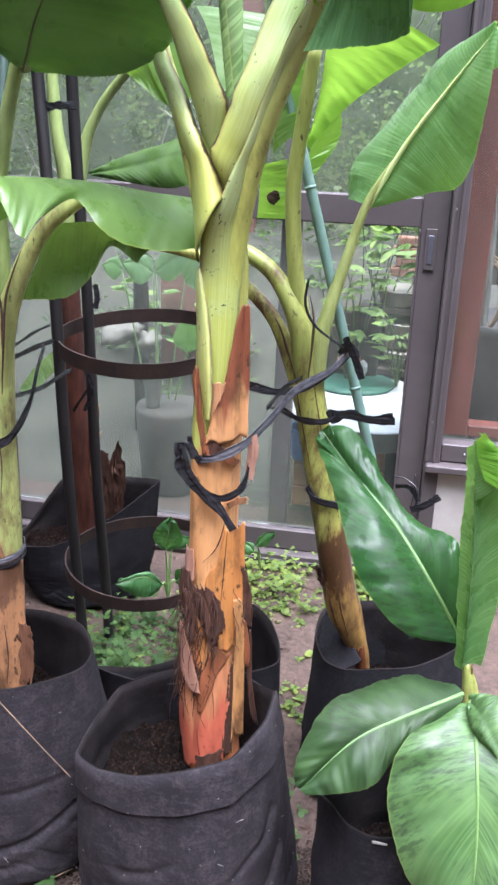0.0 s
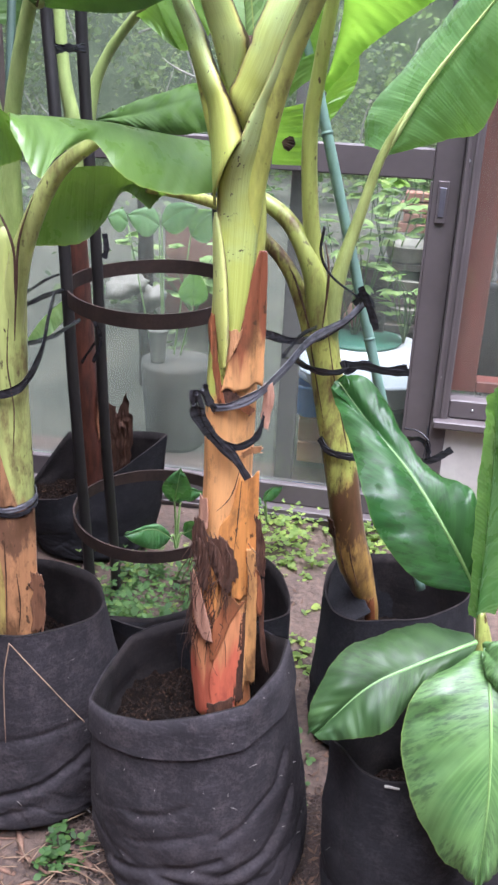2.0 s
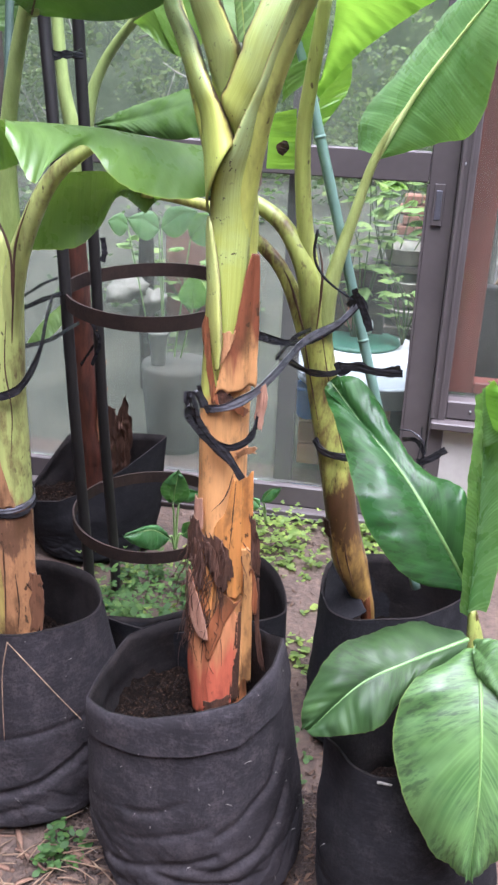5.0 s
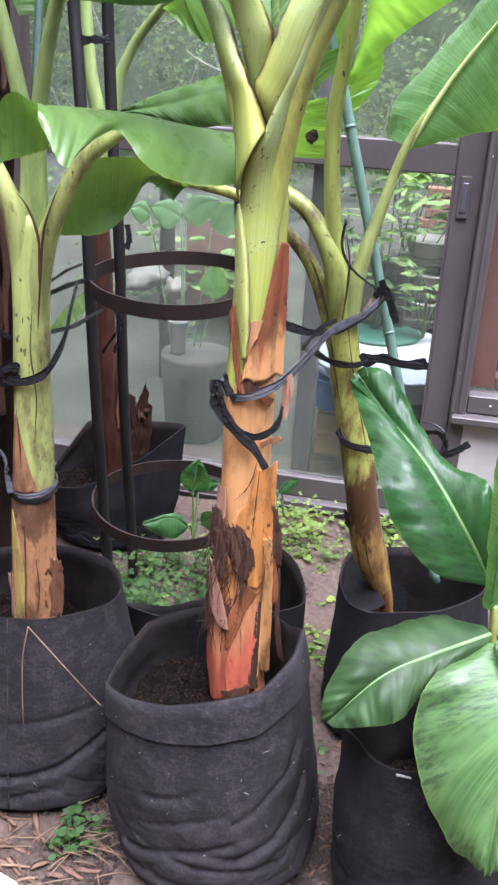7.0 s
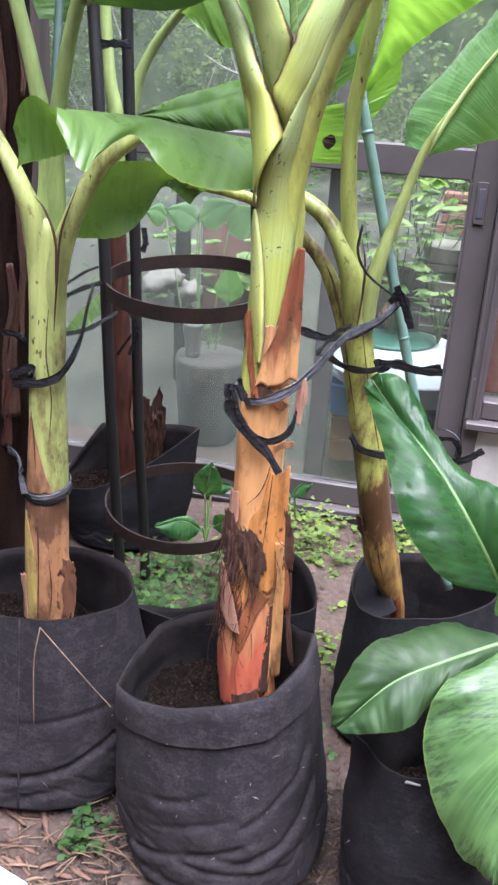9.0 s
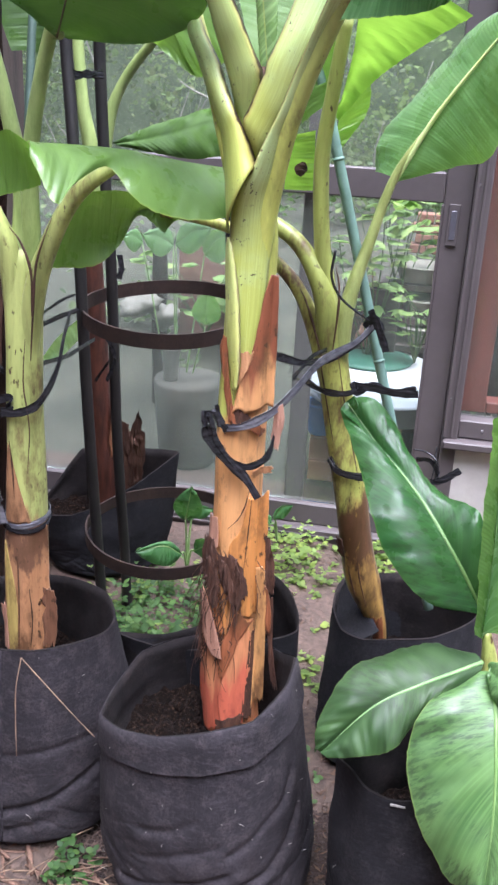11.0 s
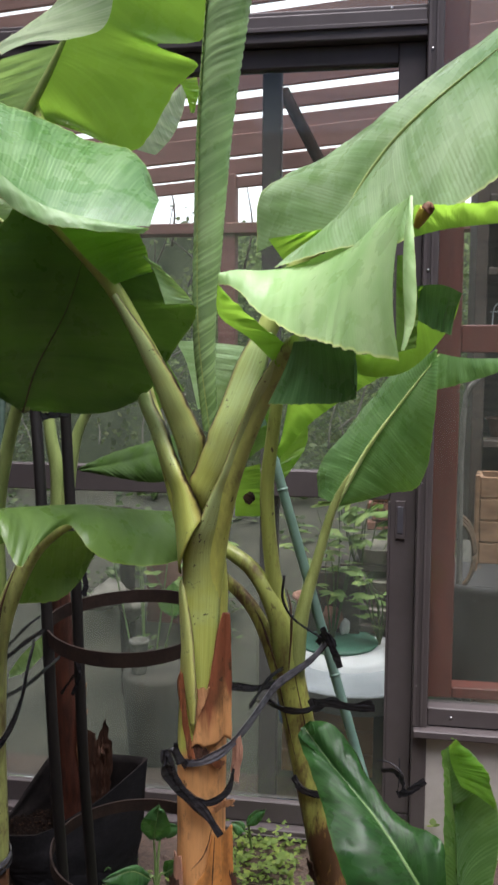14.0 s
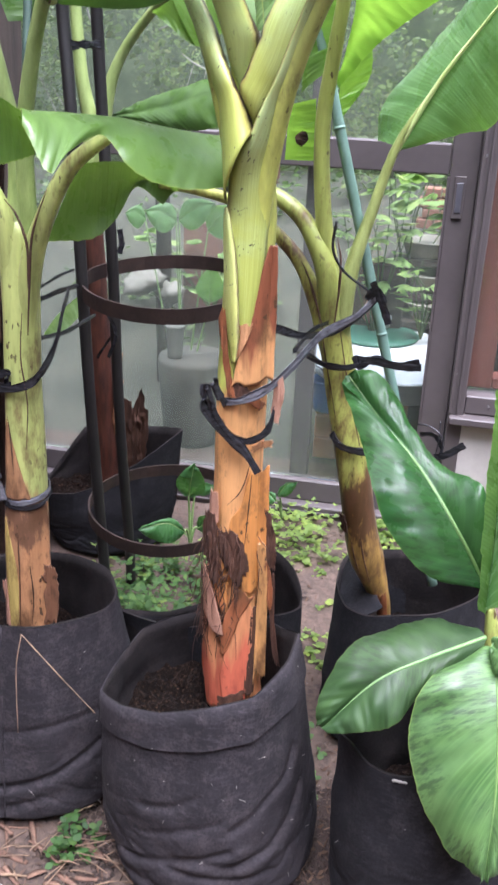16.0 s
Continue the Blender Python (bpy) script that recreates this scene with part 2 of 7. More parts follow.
LEAF_GLOSSY = leaf_material("leaf_wet_dark_green", (0.017, 0.060, 0.016), (0.037, 0.103, 0.026), (0.08, 0.26, 0.04), 0.42, 120.0, (0.018, 0.034, 0.014), share=0.22, relief=0.0003, patchy=0.2, spec=0.28)
PETIOLE = mottled("petiole_green", (0.18, 0.25, 0.07), (0.35, 0.44, 0.15), 18, 0.4, stretch=(3, 3, 0.7), depth=0.0008)
PETIOLE_PALE = mottled("petiole_pale", (0.36, 0.44, 0.10), (0.60, 0.66, 0.24), 16, 0.38, stretch=(3, 3, 0.6), depth=0.0008)
RIB_GREEN = mottled("midrib_green", (0.11, 0.23, 0.07), (0.20, 0.34, 0.12), 30, 0.45)
RIB_PALE = mottled("midrib_pale", (0.50, 0.66, 0.20), (0.64, 0.76, 0.32), 30, 0.45)
RIB_YOUNG = mottled("midrib_young", (0.10, 0.20, 0.05), (0.18, 0.30, 0.09), 30, 0.45)
RIB_PURPLE = mottled("midrib_purple_brown", (0.05, 0.034, 0.020), (0.10, 0.072, 0.036), 30, 0.5)
RIB = mottled("midrib_yellow_green", (0.16, 0.28, 0.07), (0.27, 0.40, 0.14), 30, 0.45)
BARK = mottled("dry_sheath_brown", (0.06, 0.025, 0.012), (0.38, 0.17, 0.07), 26, 0.7, stretch=(2, 2, 0.5), grain=0.5)
BARK_PALE = mottled("dry_sheath_orange", (0.28, 0.12, 0.05), (0.62, 0.33, 0.15), 24, 0.6, stretch=(2, 2, 0.4), grain=0.4)
BARK_DARK = mottled("dry_sheath_dark", (0.010, 0.005, 0.003), (0.12, 0.05, 0.026), 30, 0.75, grain=0.6, stretch=(3, 3, 0.45))
STEM_A = stem_material("pseudostem_orange_to_green", 0.72, 0.81, (0.70, 0.36, 0.135), (0.56, 0.60, 0.13), streak=0.75, cover=0.535, lean=4.2, xc=-0.225, red=(0.42, 0.09, 0.05), top=(0.36, 0.44, 0.13))
STEM_B = stem_material("pseudostem_mottled_green", 0.455, 0.56, (0.42, 0.20, 0.095), (0.41, 0.46, 0.145), streak=0.8, cover=0.51)
STEM_C = stem_material("pseudostem_brown_to_green", 0.30, 0.62, (0.36, 0.22, 0.06), (0.40, 0.42, 0.10), streak=0.95, cover=0.45, band=(0.385, 0.535, (0.05, 0.022, 0.012)))
PET_C = stem_material("petiole_spotted", -2.0, -1.9, (0.32, 0.36, 0.09), (0.32, 0.36, 0.09), streak=0.9, cover=0.52)
STEM_E = mottled("pseudostem_red_brown", (0.018, 0.006, 0.004), (0.125, 0.038, 0.020), 26, 0.6, stretch=(3, 3, 0.5))
def felt(name, dark, light):
    """Heavy black felt: matted fibres, dusty patches and long soft creases."""
    m, nt, b = material(name, 0.93)
    v = coords(nt)
    big, fine = noise_of(nt, v, 7.0, 6.0, 0.65), noise_of(nt, v, 240.0, 4.0, 0.75)
    hair = noise_of(nt, coords(nt, (40, 40, 160)), 1.0, 5.0, 0.7)
    dust = noise_of(nt, v, 30.0, 6.0, 0.75)
    base = ramp(nt, big, [(0.3, dark), (0.7, light)])
    base = blend(nt, ramp(nt, dust, [(0.48, (0, 0, 0)), (0.75, (0.55, 0.55, 0.55))]), base, (light[0] * 2.3, light[1] * 2.15, light[2] * 1.95))
    base = blend(nt, ramp(nt, hair, [(0.5, (0, 0, 0)), (0.72, (0.4, 0.4, 0.4))]), base, tuple(c * 1.9 for c in light))
    nt.links.new(blend(nt, ramp(nt, fine, [(0.3, (0.75, 0.75, 0.75)), (0.55, (0, 0, 0))]), base, dark), b.inputs["Base Color"])
    b.inputs["Specular IOR Level"].default_value = 0.2
    warp = nt.nodes.new("ShaderNodeTexNoise")
    warp.inputs["Scale"].default_value, warp.inputs["Detail"].default_value = 1.0, 3.0
    nt.links.new(coords(nt, (2.0, 2.0, 4)), warp.inputs["Vector"])
    fold = math_of(nt, "ABSOLUTE", math_of(nt, "SUBTRACT", warp.outputs["Fac"], 0.5))
    crease = ramp(nt, fold, [(0.0, (0, 0, 0)), (0.03, (1, 1, 1))])
    n1 = node(nt, "ShaderNodeBump", Strength=0.12, Distance=0.003)
    nt.links.new(crease, n1.inputs["Height"])
    n2 = bump(nt, b, fine, 0.6, 0.0016)
    nt.links.new(n1.outputs[0], n2.inputs["Normal"])
    return m


FABRIC = felt("grow_bag_felt", (0.015, 0.0135, 0.0148), (0.040, 0.0352, 0.039))
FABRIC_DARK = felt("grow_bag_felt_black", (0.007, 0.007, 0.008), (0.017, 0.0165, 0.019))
# tone between the other two felts
FABRIC_MID = felt("grow_bag_felt_mid", (0.009, 0.0085, 0.0095), (0.022, 0.021, 0.0235))
FABRIC_INNER = felt("grow_bag_felt_inner", (0.006, 0.005, 0.005), (0.016, 0.013, 0.0125))
def crumbly(name, dark, mid, pale, scale):
    """Loose potting soil: dark crumbs with scattered paler bits."""
    m, nt, b = material(name, 0.97)
    b.inputs["Specular IOR Level"].default_value = 0.1
    v = coords(nt)
    fine, big = noise_of(nt, v, scale, 5.0, 0.7), noise_of(nt, v, scale * 0.12, 3.0)
    base = ramp(nt, fine, [(0.42, dark), (0.58, mid), (0.70, pale)])
    nt.links.new(blend(nt, ramp(nt, big, [(0.4, (0, 0, 0)), (0.65, (0.6, 0.6, 0.6))]), base, dark), b.inputs["Base Color"])
    bump(nt, b, fine, 0.9, 0.01)
    return m


SOIL = crumbly("potting_soil", (0.003, 0.002, 0.0015), (0.016, 0.009, 0.006), (0.10, 0.06, 0.037), 170)
EARTH = mottled("earth", (0.018, 0.012, 0.009), (0.135, 0.092, 0.068), 8, 0.95, grain=0.6, depth=0.014)
TAPE = mottled("black_plastic_tape", (0.008, 0.008, 0.009), (0.05, 0.05, 0.057), 45, 0.22, stretch=(1, 1, 4), depth=0.0006)
# lighter tape: the shine of its upper face is put into the base colour
TAPE_SHEEN_GREY = mottled("plastic_tape_sheen_grey", (0.06, 0.06, 0.065), (0.24, 0.24, 0.26), 45, 0.25, stretch=(1, 1, 4), depth=0.0006)
POLE_BLACK = mottled("black_coated_pole", (0.004, 0.004, 0.004), (0.018, 0.015, 0.013), 25, 0.55, depth=0.0008, stretch=(2, 2, 0.6), grain=0.5)
POLE_GREEN = mottled("green_plastic_stake", (0.11, 0.20, 0.16), (0.19, 0.30, 0.24), 25, 0.42, depth=0.0005)
POLE_DULL = mottled("dull_green_stake", (0.045, 0.08, 0.06), (0.08, 0.13, 0.10), 25, 0.5, depth=0.0005)
RUST = mottled("rusted_iron", (0.011, 0.007, 0.006), (0.050, 0.027, 0.018), 35, 0.75, 0.25, grain=0.5, depth=0.0015)
FRAME = mottled("dark_brown_aluminium", (0.076, 0.063, 0.062), (0.106, 0.090, 0.088), 5, 0.58, 0.1, grain=0.25, depth=0.0003)
REDWOOD = mottled("red_stained_timber", (0.10, 0.023, 0.015), (0.175, 0.043, 0.029), 8, 0.55, stretch=(5, 5, 0.6), depth=0.001)
BROWNWOOD = mottled("brown_weathered_boards", (0.16, 0.072, 0.055), (0.28, 0.14, 0.11), 6, 0.7, stretch=(0.6, 5, 5), depth=0.002)
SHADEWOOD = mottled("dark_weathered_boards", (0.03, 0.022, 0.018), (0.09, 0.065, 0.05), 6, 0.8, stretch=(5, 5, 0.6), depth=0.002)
CONCRETE = mottled("pale_concrete", (0.40, 0.37, 0.33), (0.58, 0.55, 0.50), 4, 0.85, depth=0.0015)
STEEL = mottled("screw_steel", (0.5, 0.5, 0.5), (0.7, 0.7, 0.7), 50, 0.3, 1.0)
WHITE = mottled("white_plastic", (0.50, 0.52, 0.52), (0.72, 0.72, 0.70), 8, 0.45)
TERRACOTTA = mottled("terracotta", (0.22, 0.10, 0.065), (0.44, 0.23, 0.155), 9, 0.85, grain=0.5, depth=0.003)
STONE = mottled("grey_stone", (0.11, 0.11, 0.09), (0.30, 0.28, 0.24), 12, 0.95, grain=0.5, depth=0.012)
BEIGE = mottled("beige_stoneware", (0.20, 0.18, 0.14), (0.36, 0.33, 0.27), 9, 0.8, depth=0.003)
BLUE = mottled("blue_plastic", (0.03, 0.12, 0.35), (0.06, 0.2, 0.5), 12, 0.4)
STRAW = mottled("dry_straw", (0.06, 0.036, 0.024), (0.30, 0.20, 0.12), 30, 0.8)
def foliage(name, dark, light, through_colour, rough=0.6, share=0.3):
    """Small leaves, each of its own shade of green, a little light shining through."""
    m, nt, b = material(name, rough)
    g = nt.nodes.new("ShaderNodeNewGeometry")
    own = ramp(nt, g.outputs["Random Per Island"], [(0.0, dark), (0.55, light), (1.0, (light[0] * 1.5, light[1] * 1.25, light[2]))])
    fleck = noise_of(nt, coords(nt), 60.0, 4.0, 0.6)
    own = blend(nt, ramp(nt, fleck, [(0.45, (0, 0, 0)), (0.7, (0.5, 0.5, 0.5))]), own, dark)
    clump = noise_of(nt, coords(nt), 3.5, 3.0)
    nt.links.new(blend(nt, ramp(nt, clump, [(0.4, (0, 0, 0)), (0.6, (0.6, 0.6, 0.6))]), own, dark), b.inputs["Base Color"])
    b.inputs["Specular IOR Level"].default_value = 0.3
    t = nt.nodes.new("ShaderNodeBsdfTranslucent")
    t.inputs[0].default_value = (*through_colour, 1)
    mix = nt.nodes.new("ShaderNodeMixShader")
    mix.inputs[0].default_value = share
    nt.links.new(b.outputs[0], mix.inputs[1])
    nt.links.new(t.outputs[0], mix.inputs[2])
    nt.links.new(mix.outputs[0], nt.nodes["Material Output"].inputs[0])
    return m


WEED = foliage("weed_green", (0.06, 0.10, 0.025), (0.22, 0.32, 0.08), (0.34, 0.50, 0.08), share=0.4)
SHRUB = foliage("shrub_green", (0.025, 0.04, 0.018), (0.24, 0.30, 0.15), (0.30, 0.40, 0.16), share=0.45)
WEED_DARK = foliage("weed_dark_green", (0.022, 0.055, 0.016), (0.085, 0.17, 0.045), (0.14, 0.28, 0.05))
UNDERGROWTH = foliage("undergrowth_green", (0.03, 0.045, 0.02), (0.13, 0.19, 0.08), (0.16, 0.26, 0.08))
LITTER = mottled("dry_litter", (0.016, 0.010, 0.007), (0.15, 0.085, 0.05), 12, 0.85)
MOSSY = mottled("mossy_earth", (0.016, 0.019, 0.011), (0.075, 0.070, 0.048), 7, 0.95, grain=0.5, depth=0.006)
SHOOT = foliage("light_shoots", (0.16, 0.25, 0.08), (0.30, 0.42, 0.15), (0.34, 0.52, 0.12), share=0.4)
TRUNK = mottled("dark_bark", (0.003, 0.002, 0.002), (0.032, 0.016, 0.010), 22, 0.95, stretch=(2, 2, 0.5), grain=0.6, depth=0.012, spec=0.1)


def glass_material(name, low, high):
    """Window glass with a thin uneven film of dirt."""
    m, nt, b = material(name, 0.02)
    b.inputs["Transmission Weight"].default_value = 1.0
    b.inputs["IOR"].default_value = 1.01
    b.inputs["Base Color"].default_value = (0.93, 0.97, 0.95, 1)
    thin = nt.nodes.new("ShaderNodeBsdfTransparent")
    thin.inputs[0].default_value = (0.92, 0.95, 0.93, 1)
    shine = nt.nodes.new("ShaderNodeBsdfGlossy")
    shine.inputs["Roughness"].default_value = 0.03
    fres = node(nt, "ShaderNodeFresnel", IOR=1.45)
    clear = nt.nodes.new("ShaderNodeMixShader")
    nt.links.new(fres.outputs[0], clear.inputs[0])
    nt.links.new(thin.outputs[0], clear.inputs[1])
    nt.links.new(shine.outputs[0], clear.inputs[2])
    film = nt.nodes.new("ShaderNodeBsdfDiffuse")
    film.inputs[0].default_value = (0.40, 0.46, 0.38, 1)
    g = nt.nodes.new("ShaderNodeNewGeometry")
    mp = nt.nodes.new("ShaderNodeMapping")
    mp.inputs["Scale"].default_value = (3.2, 1, 1.1)
    nt.links.new(g.outputs["Position"], mp.inputs["Vector"])
    n1 = noise_of(nt, mp.outputs[0], 1.6, 6.0, 0.62)
    specks = noise_of(nt, g.outputs["Position"], 90.0, 2.0)
    dirt = math_of(nt, "ADD", ramp(nt, n1, [(0.3, (low, low, low)), (0.75, (high, high, high))]), ramp(nt, specks, [(0.68, (0, 0, 0)), (0.76, (0.3, 0.3, 0.3))]))
    out = nt.nodes.new("ShaderNodeMixShader")
    nt.links.new(dirt, out.inputs[0])
    nt.links.new(clear.outputs[0], out.inputs[1])
    nt.links.new(film.outputs[0], out.inputs[2])
    nt.links.new(out.outputs[0], nt.nodes["Material Output"].inputs[0])
    nt.nodes.remove(b)
    return m


GLASS = glass_material("window_glass", 0.02, 0.08)
GLASS_DUSTY = glass_material("dusty_window_glass", 0.03, 0.19)


# ---- building blocks ----
def mesh_object(name, verts, faces, mat, parent=None, smooth=True, uvs=None, label=""):
    me = bpy.data.meshes.new(name)
    me.from_pydata([tuple(v) for v in verts], [], faces)
    if uvs is not None:
        layer = me.uv_layers.new(name="UVMap")
        flat = [c for f in faces for i in f for c in uvs[i]]
        layer.data.foreach_set("uv", flat)
    me.materials.append(mat)
    me.polygons.foreach_set("use_smooth", [smooth] * len(me.polygons))
    me.update()
    ob = new(name, me)
    if parent is not None:
        ob.parent = parent
    if label:
        ob["label"] = label
    return ob


def part(name, bm, mat, parent=None, label="", smooth=True):
    me = bpy.data.meshes.new(name)
    bm.normal_update()
    bm.to_mesh(me)
    bm.free()
    me.materials.append(mat)
    me.polygons.foreach_set("use_smooth", [smooth] * len(me.polygons))
    ob = new(name, me)
    if parent is not None:
        ob.parent = parent
    if label:
        ob["label"] = label
    return ob


def spline(pts, n):
    """n points on a Catmull-Rom curve through pts."""
    p = [Vector(q) for q in pts]
    if len(p) == 2:
        return [p[0].lerp(p[1], i / (n - 1)) for i in range(n)]
    p = [p[0] * 2 - p[1]] + p + [p[-1] * 2 - p[-2]]
    out = []
    for i in range(n):
        f = i / (n - 1) * (len(p) - 3)
        k = min(int(f), len(p) - 4)
        t = f - k
        a, b, c, d = p[k:k + 4]
        out.append(0.5 * (2 * b + (c - a) * t + (2 * a - 5 * b + 4 * c - d) * t * t + (3 * b - a - 3 * c + d) * t ** 3))
    return out


def values(vals, n):
    return list(np.interp(np.linspace(0, 1, n), np.linspace(0, 1, len(vals)), vals))


def frames_along(c):
    """A normal and a binormal at each point of the curve c, turning as little as can be."""
    out = []
    last = None
    for i in range(len(c)):
        t = (c[min(i + 1, len(c) - 1)] - c[max(i - 1, 0)]).normalized()
        if last is None:
            last = t.orthogonal().normalized() if abs(t.z) < 0.3 else Vector((1, 0, 0))
        n = (last - t * last.dot(t)).normalized()
        last = n
        out.append((n, t.cross(n)))
    return out


def tube_data(pts, radii, n=24, segs=14, wob=0.0, flat=1.0, seed=0):
    c, r = spline(pts, n), values(radii, n)
    fr = frames_along(c)
    verts, faces = [], []
    for i in range(n):
        for j in range(segs):
            a = 2 * math.pi * j / segs
            k = r[i] * (1 + wob * noise.noise(Vector((math.cos(a) * 1.5 + seed, math.sin(a) * 1.5, i * 6.0 / n + seed))))
            verts.append(c[i] + fr[i][0] * math.cos(a) * k + fr[i][1] * math.sin(a) * k * flat)
    for i in range(n - 1):
        for j in range(segs):
            j2 = (j + 1) % segs
            faces.append((i * segs + j, i * segs + j2, (i + 1) * segs + j2, (i + 1) * segs + j))
    faces.append(tuple(range(segs))[::-1])
    faces.append(tuple((n - 1) * segs + j for j in range(segs)))
    return verts, faces


def tube(name, pts, radii, mat, parent=None, n=24, segs=14, wob=0.0, flat=1.0, seed=0, label=""):
    v, f = tube_data(pts, radii, n, segs, wob, flat, seed)
    return mesh_object(name, v, f, mat, parent, True, None, label)


def box(name, lo, hi, mat, parent=None, bevel=0.003, label=""):
    bm = bmesh.new()
    bmesh.ops.create_cube(bm, size=1)
    for v in bm.verts:
        v.co = Vector([lo[k] + (v.co[k] + 0.5) * (hi[k] - lo[k]) for k in range(3)])
    if bevel:
        bmesh.ops.bevel(bm, geom=list(bm.edges), offset=bevel, segments=1, affect="EDGES")
    return part(name, bm, mat, parent, label, smooth=False)


def leaf(plant, patches, mat, rib=None, rib_r=0.006, ripple=0.003, label="", rib_mat=None, seed=1, name="leaf"):
    """A leaf of one or more half blades, each stretched from an inner curve (midrib or fold) to its edge, with a bulge and a ripple that grows to the edge."""
    verts, faces, uvs = [], [], []
    for inner, outer, bulge in patches:
        n, m = 72, 12
        a, b = spline(inner, n), spline(outer, n)
        base = len(verts)
        for i in range(n):
            u = i / (n - 1)
            ax = (a[min(i + 1, n - 1)] - a[max(i - 1, 0)])
            nor = ax.cross(b[i] - a[i])
            nor = nor.normalized() if nor.length > 1e-9 else Vector((0, 0, 1))
            if nor.z < 0:
                nor = -nor
            for j in range(m + 1):
                v = j / m
                ragged = 1 + v * v * (0.016 * noise.noise(Vector((u * 38, seed * 1.7, 3))) + 0.010 * noise.noise(Vector((u * 90, seed, 8))))
                p = a[i].lerp(b[i], v * ragged)
                wave = noise.noise(Vector((u * 9 + seed * 3.1, v * 1.5, seed))) * 0.6 + noise.noise(Vector((u * 34 + seed, v * 0.8, seed * 2.0))) * 0.25
                p = p + nor * (bulge * 4 * v * (1 - v) + ripple * 2.4 * wave * v)
                verts.append(p)
                uvs.append((u, v))
        for i in range(n - 1):
            for j in range(m):
                q = base + i * (m + 1) + j
                faces.append((q, q + 1, q + m + 2, q + m + 1))
    ob = mesh_object(name, verts, faces, mat, plant, True, uvs, label)
    bm = bmesh.new()
    bm.from_mesh(ob.data)
    bmesh.ops.remove_doubles(bm, verts=bm.verts, dist=1e-5)
    bmesh.ops.recalc_face_normals(bm, faces=bm.faces)
    bm.to_mesh(ob.data)
    bm.free()
    if rib:
        tube("midrib", rib, [rib_r, rib_r * 0.75, rib_r * 0.45, rib_r * 0.15], rib_mat or RIB, ob, 30, 8)
    return ob


def empty(name, at=(0, 0, 0)):
    ob = new(name)
    ob.empty_display_size = 0.05
    return ob


def ribbon(name, pts, width, mat, parent=None, thick=0.0012, twist=0.0, label="", up=(0, 0, 1), pleat=0.0015):
    """A flat plastic tape with long pleats along pts; width lies across up, turned by twist over its length."""
    n, m = 40, 6
    c = spline(pts, n)
    verts, faces = [], []
    for i in range(n):
        t = (c[min(i + 1, n - 1)] - c[max(i - 1, 0)]).normalized()
        w = Vector(up)
        w = (w - t * w.dot(t)).normalized()
        s = t.cross(w)
        a = twist * i / (n - 1)
        w, s = w * math.cos(a) + s * math.sin(a), s * math.cos(a) - w * math.sin(a)
        wd = width * (0.85 + 0.3 * noise.noise(Vector((i * 0.2, pts[0][0] * 9, 3))))
        for side in (0.5, -0.5):
            for j in range(m + 1):
                f = j / m - 0.5
                verts.append(c[i] + w * f * wd + s * (side * thick + pleat * math.sin(f * 14 + i * 0.15)))
    k = 2 * (m + 1)
    for i in range(n - 1):
        for j in range(m):
            a = i * k + j
            faces.append((a, a + 1, a + k + 1, a + k))
            b = a + m + 1
            faces.append((b, b + k, b + k + 1, b + 1))
        for j in (0, m):
            a, b = i * k + j, i * k + j + m + 1
            faces.append((a, a + k, b + k, b))
    return mesh_object(name, verts, faces, mat, parent, True, None, label)


def wrap(centre, r, z, tilt=(0, 0), turns=1.0, start=0.0, n=14):
    """Points of a loop round a stem."""
    return [(centre[0] + r * math.cos(start + 2 * math.pi * turns * i / n), centre[1] + r * math.sin(start + 2 * math.pi * turns * i / n),
             z + tilt[0] * math.cos(start + 2 * math.pi * turns * i / n) + tilt[1] * math.sin(start + 2 * math.pi * turns * i / n)) for i in range(n + 1)]


# ---- ground ----
def ground_height(x, y):
    near = 0.012 * noise.noise(Vector((x * 4, y * 4, 0))) + 0.006 * noise.noise(Vector((x * 15, y * 15, 2)))
    return near * (1 if abs(x) < 4 and abs(y) < 4 else 0)


def grid_axis(lo, hi, step):
    return [-400, -60, -15, -6] + list(np.arange(lo, hi + 1e-6, step)) + [6, 15, 60, 400]


gx, gy = grid_axis(-3.0, 2.0, 0.04), grid_axis(-1.0, 2.6, 0.04)
gv = [(x, y, ground_height(x, y) if -2.9 < x < 1.9 and -0.9 < y < 2.5 else 0.0) for y in gy for x in gx]
gf = [(j * len(gx) + i, j * len(gx) + i + 1, (j + 1) * len(gx) + i + 1, (j + 1) * len(gx) + i) for j in range(len(gy) - 1) for i in range(len(gx) - 1)]
tagged(mesh_object("ground", gv, gf, EARTH), "bare brown earth with patches of weeds", "ground", kind="structure")

# ---- the glazed wall ----
YW = 2.235
wall = tagged(empty("window_1"), "dark brown aluminium sliding door with clear dusty glass", "sliding door", kind="structure")
Z_BASE, Z_MID, Z_TOP = 0.03, 0.933, 2.05
box("bottom_rail", (-2.2, YW + 0.012, 0.033), (0.0858, YW + 0.055, 0.093), FRAME, wall)
box("threshold", (-2.2, YW - 0.02, -0.02), (0.0858, YW + 0.09, 0.032), FRAME, wall)
box("middle_rail", (-2.2, YW + 0.012, 0.925), (0.0188, YW + 0.05, 0.995), FRAME, wall)
box("right_stile", (0.019, YW + 0.010, 0.094), (0.0858, YW + 0.055, 2.049), FRAME, wall)
box("top_rail", (-2.2, YW + 0.012, 2.0), (0.0188, YW + 0.055, 2.049), FRAME, wall)
box("header", (-2.2, YW - 0.02, 2.05), (0.0858, YW + 0.09, 2.115), FRAME, wall)
box("transom", (-2.2, YW - 0.005, 2.116), (0.0858, YW + 0.08, 2.13), FRAME, wall)
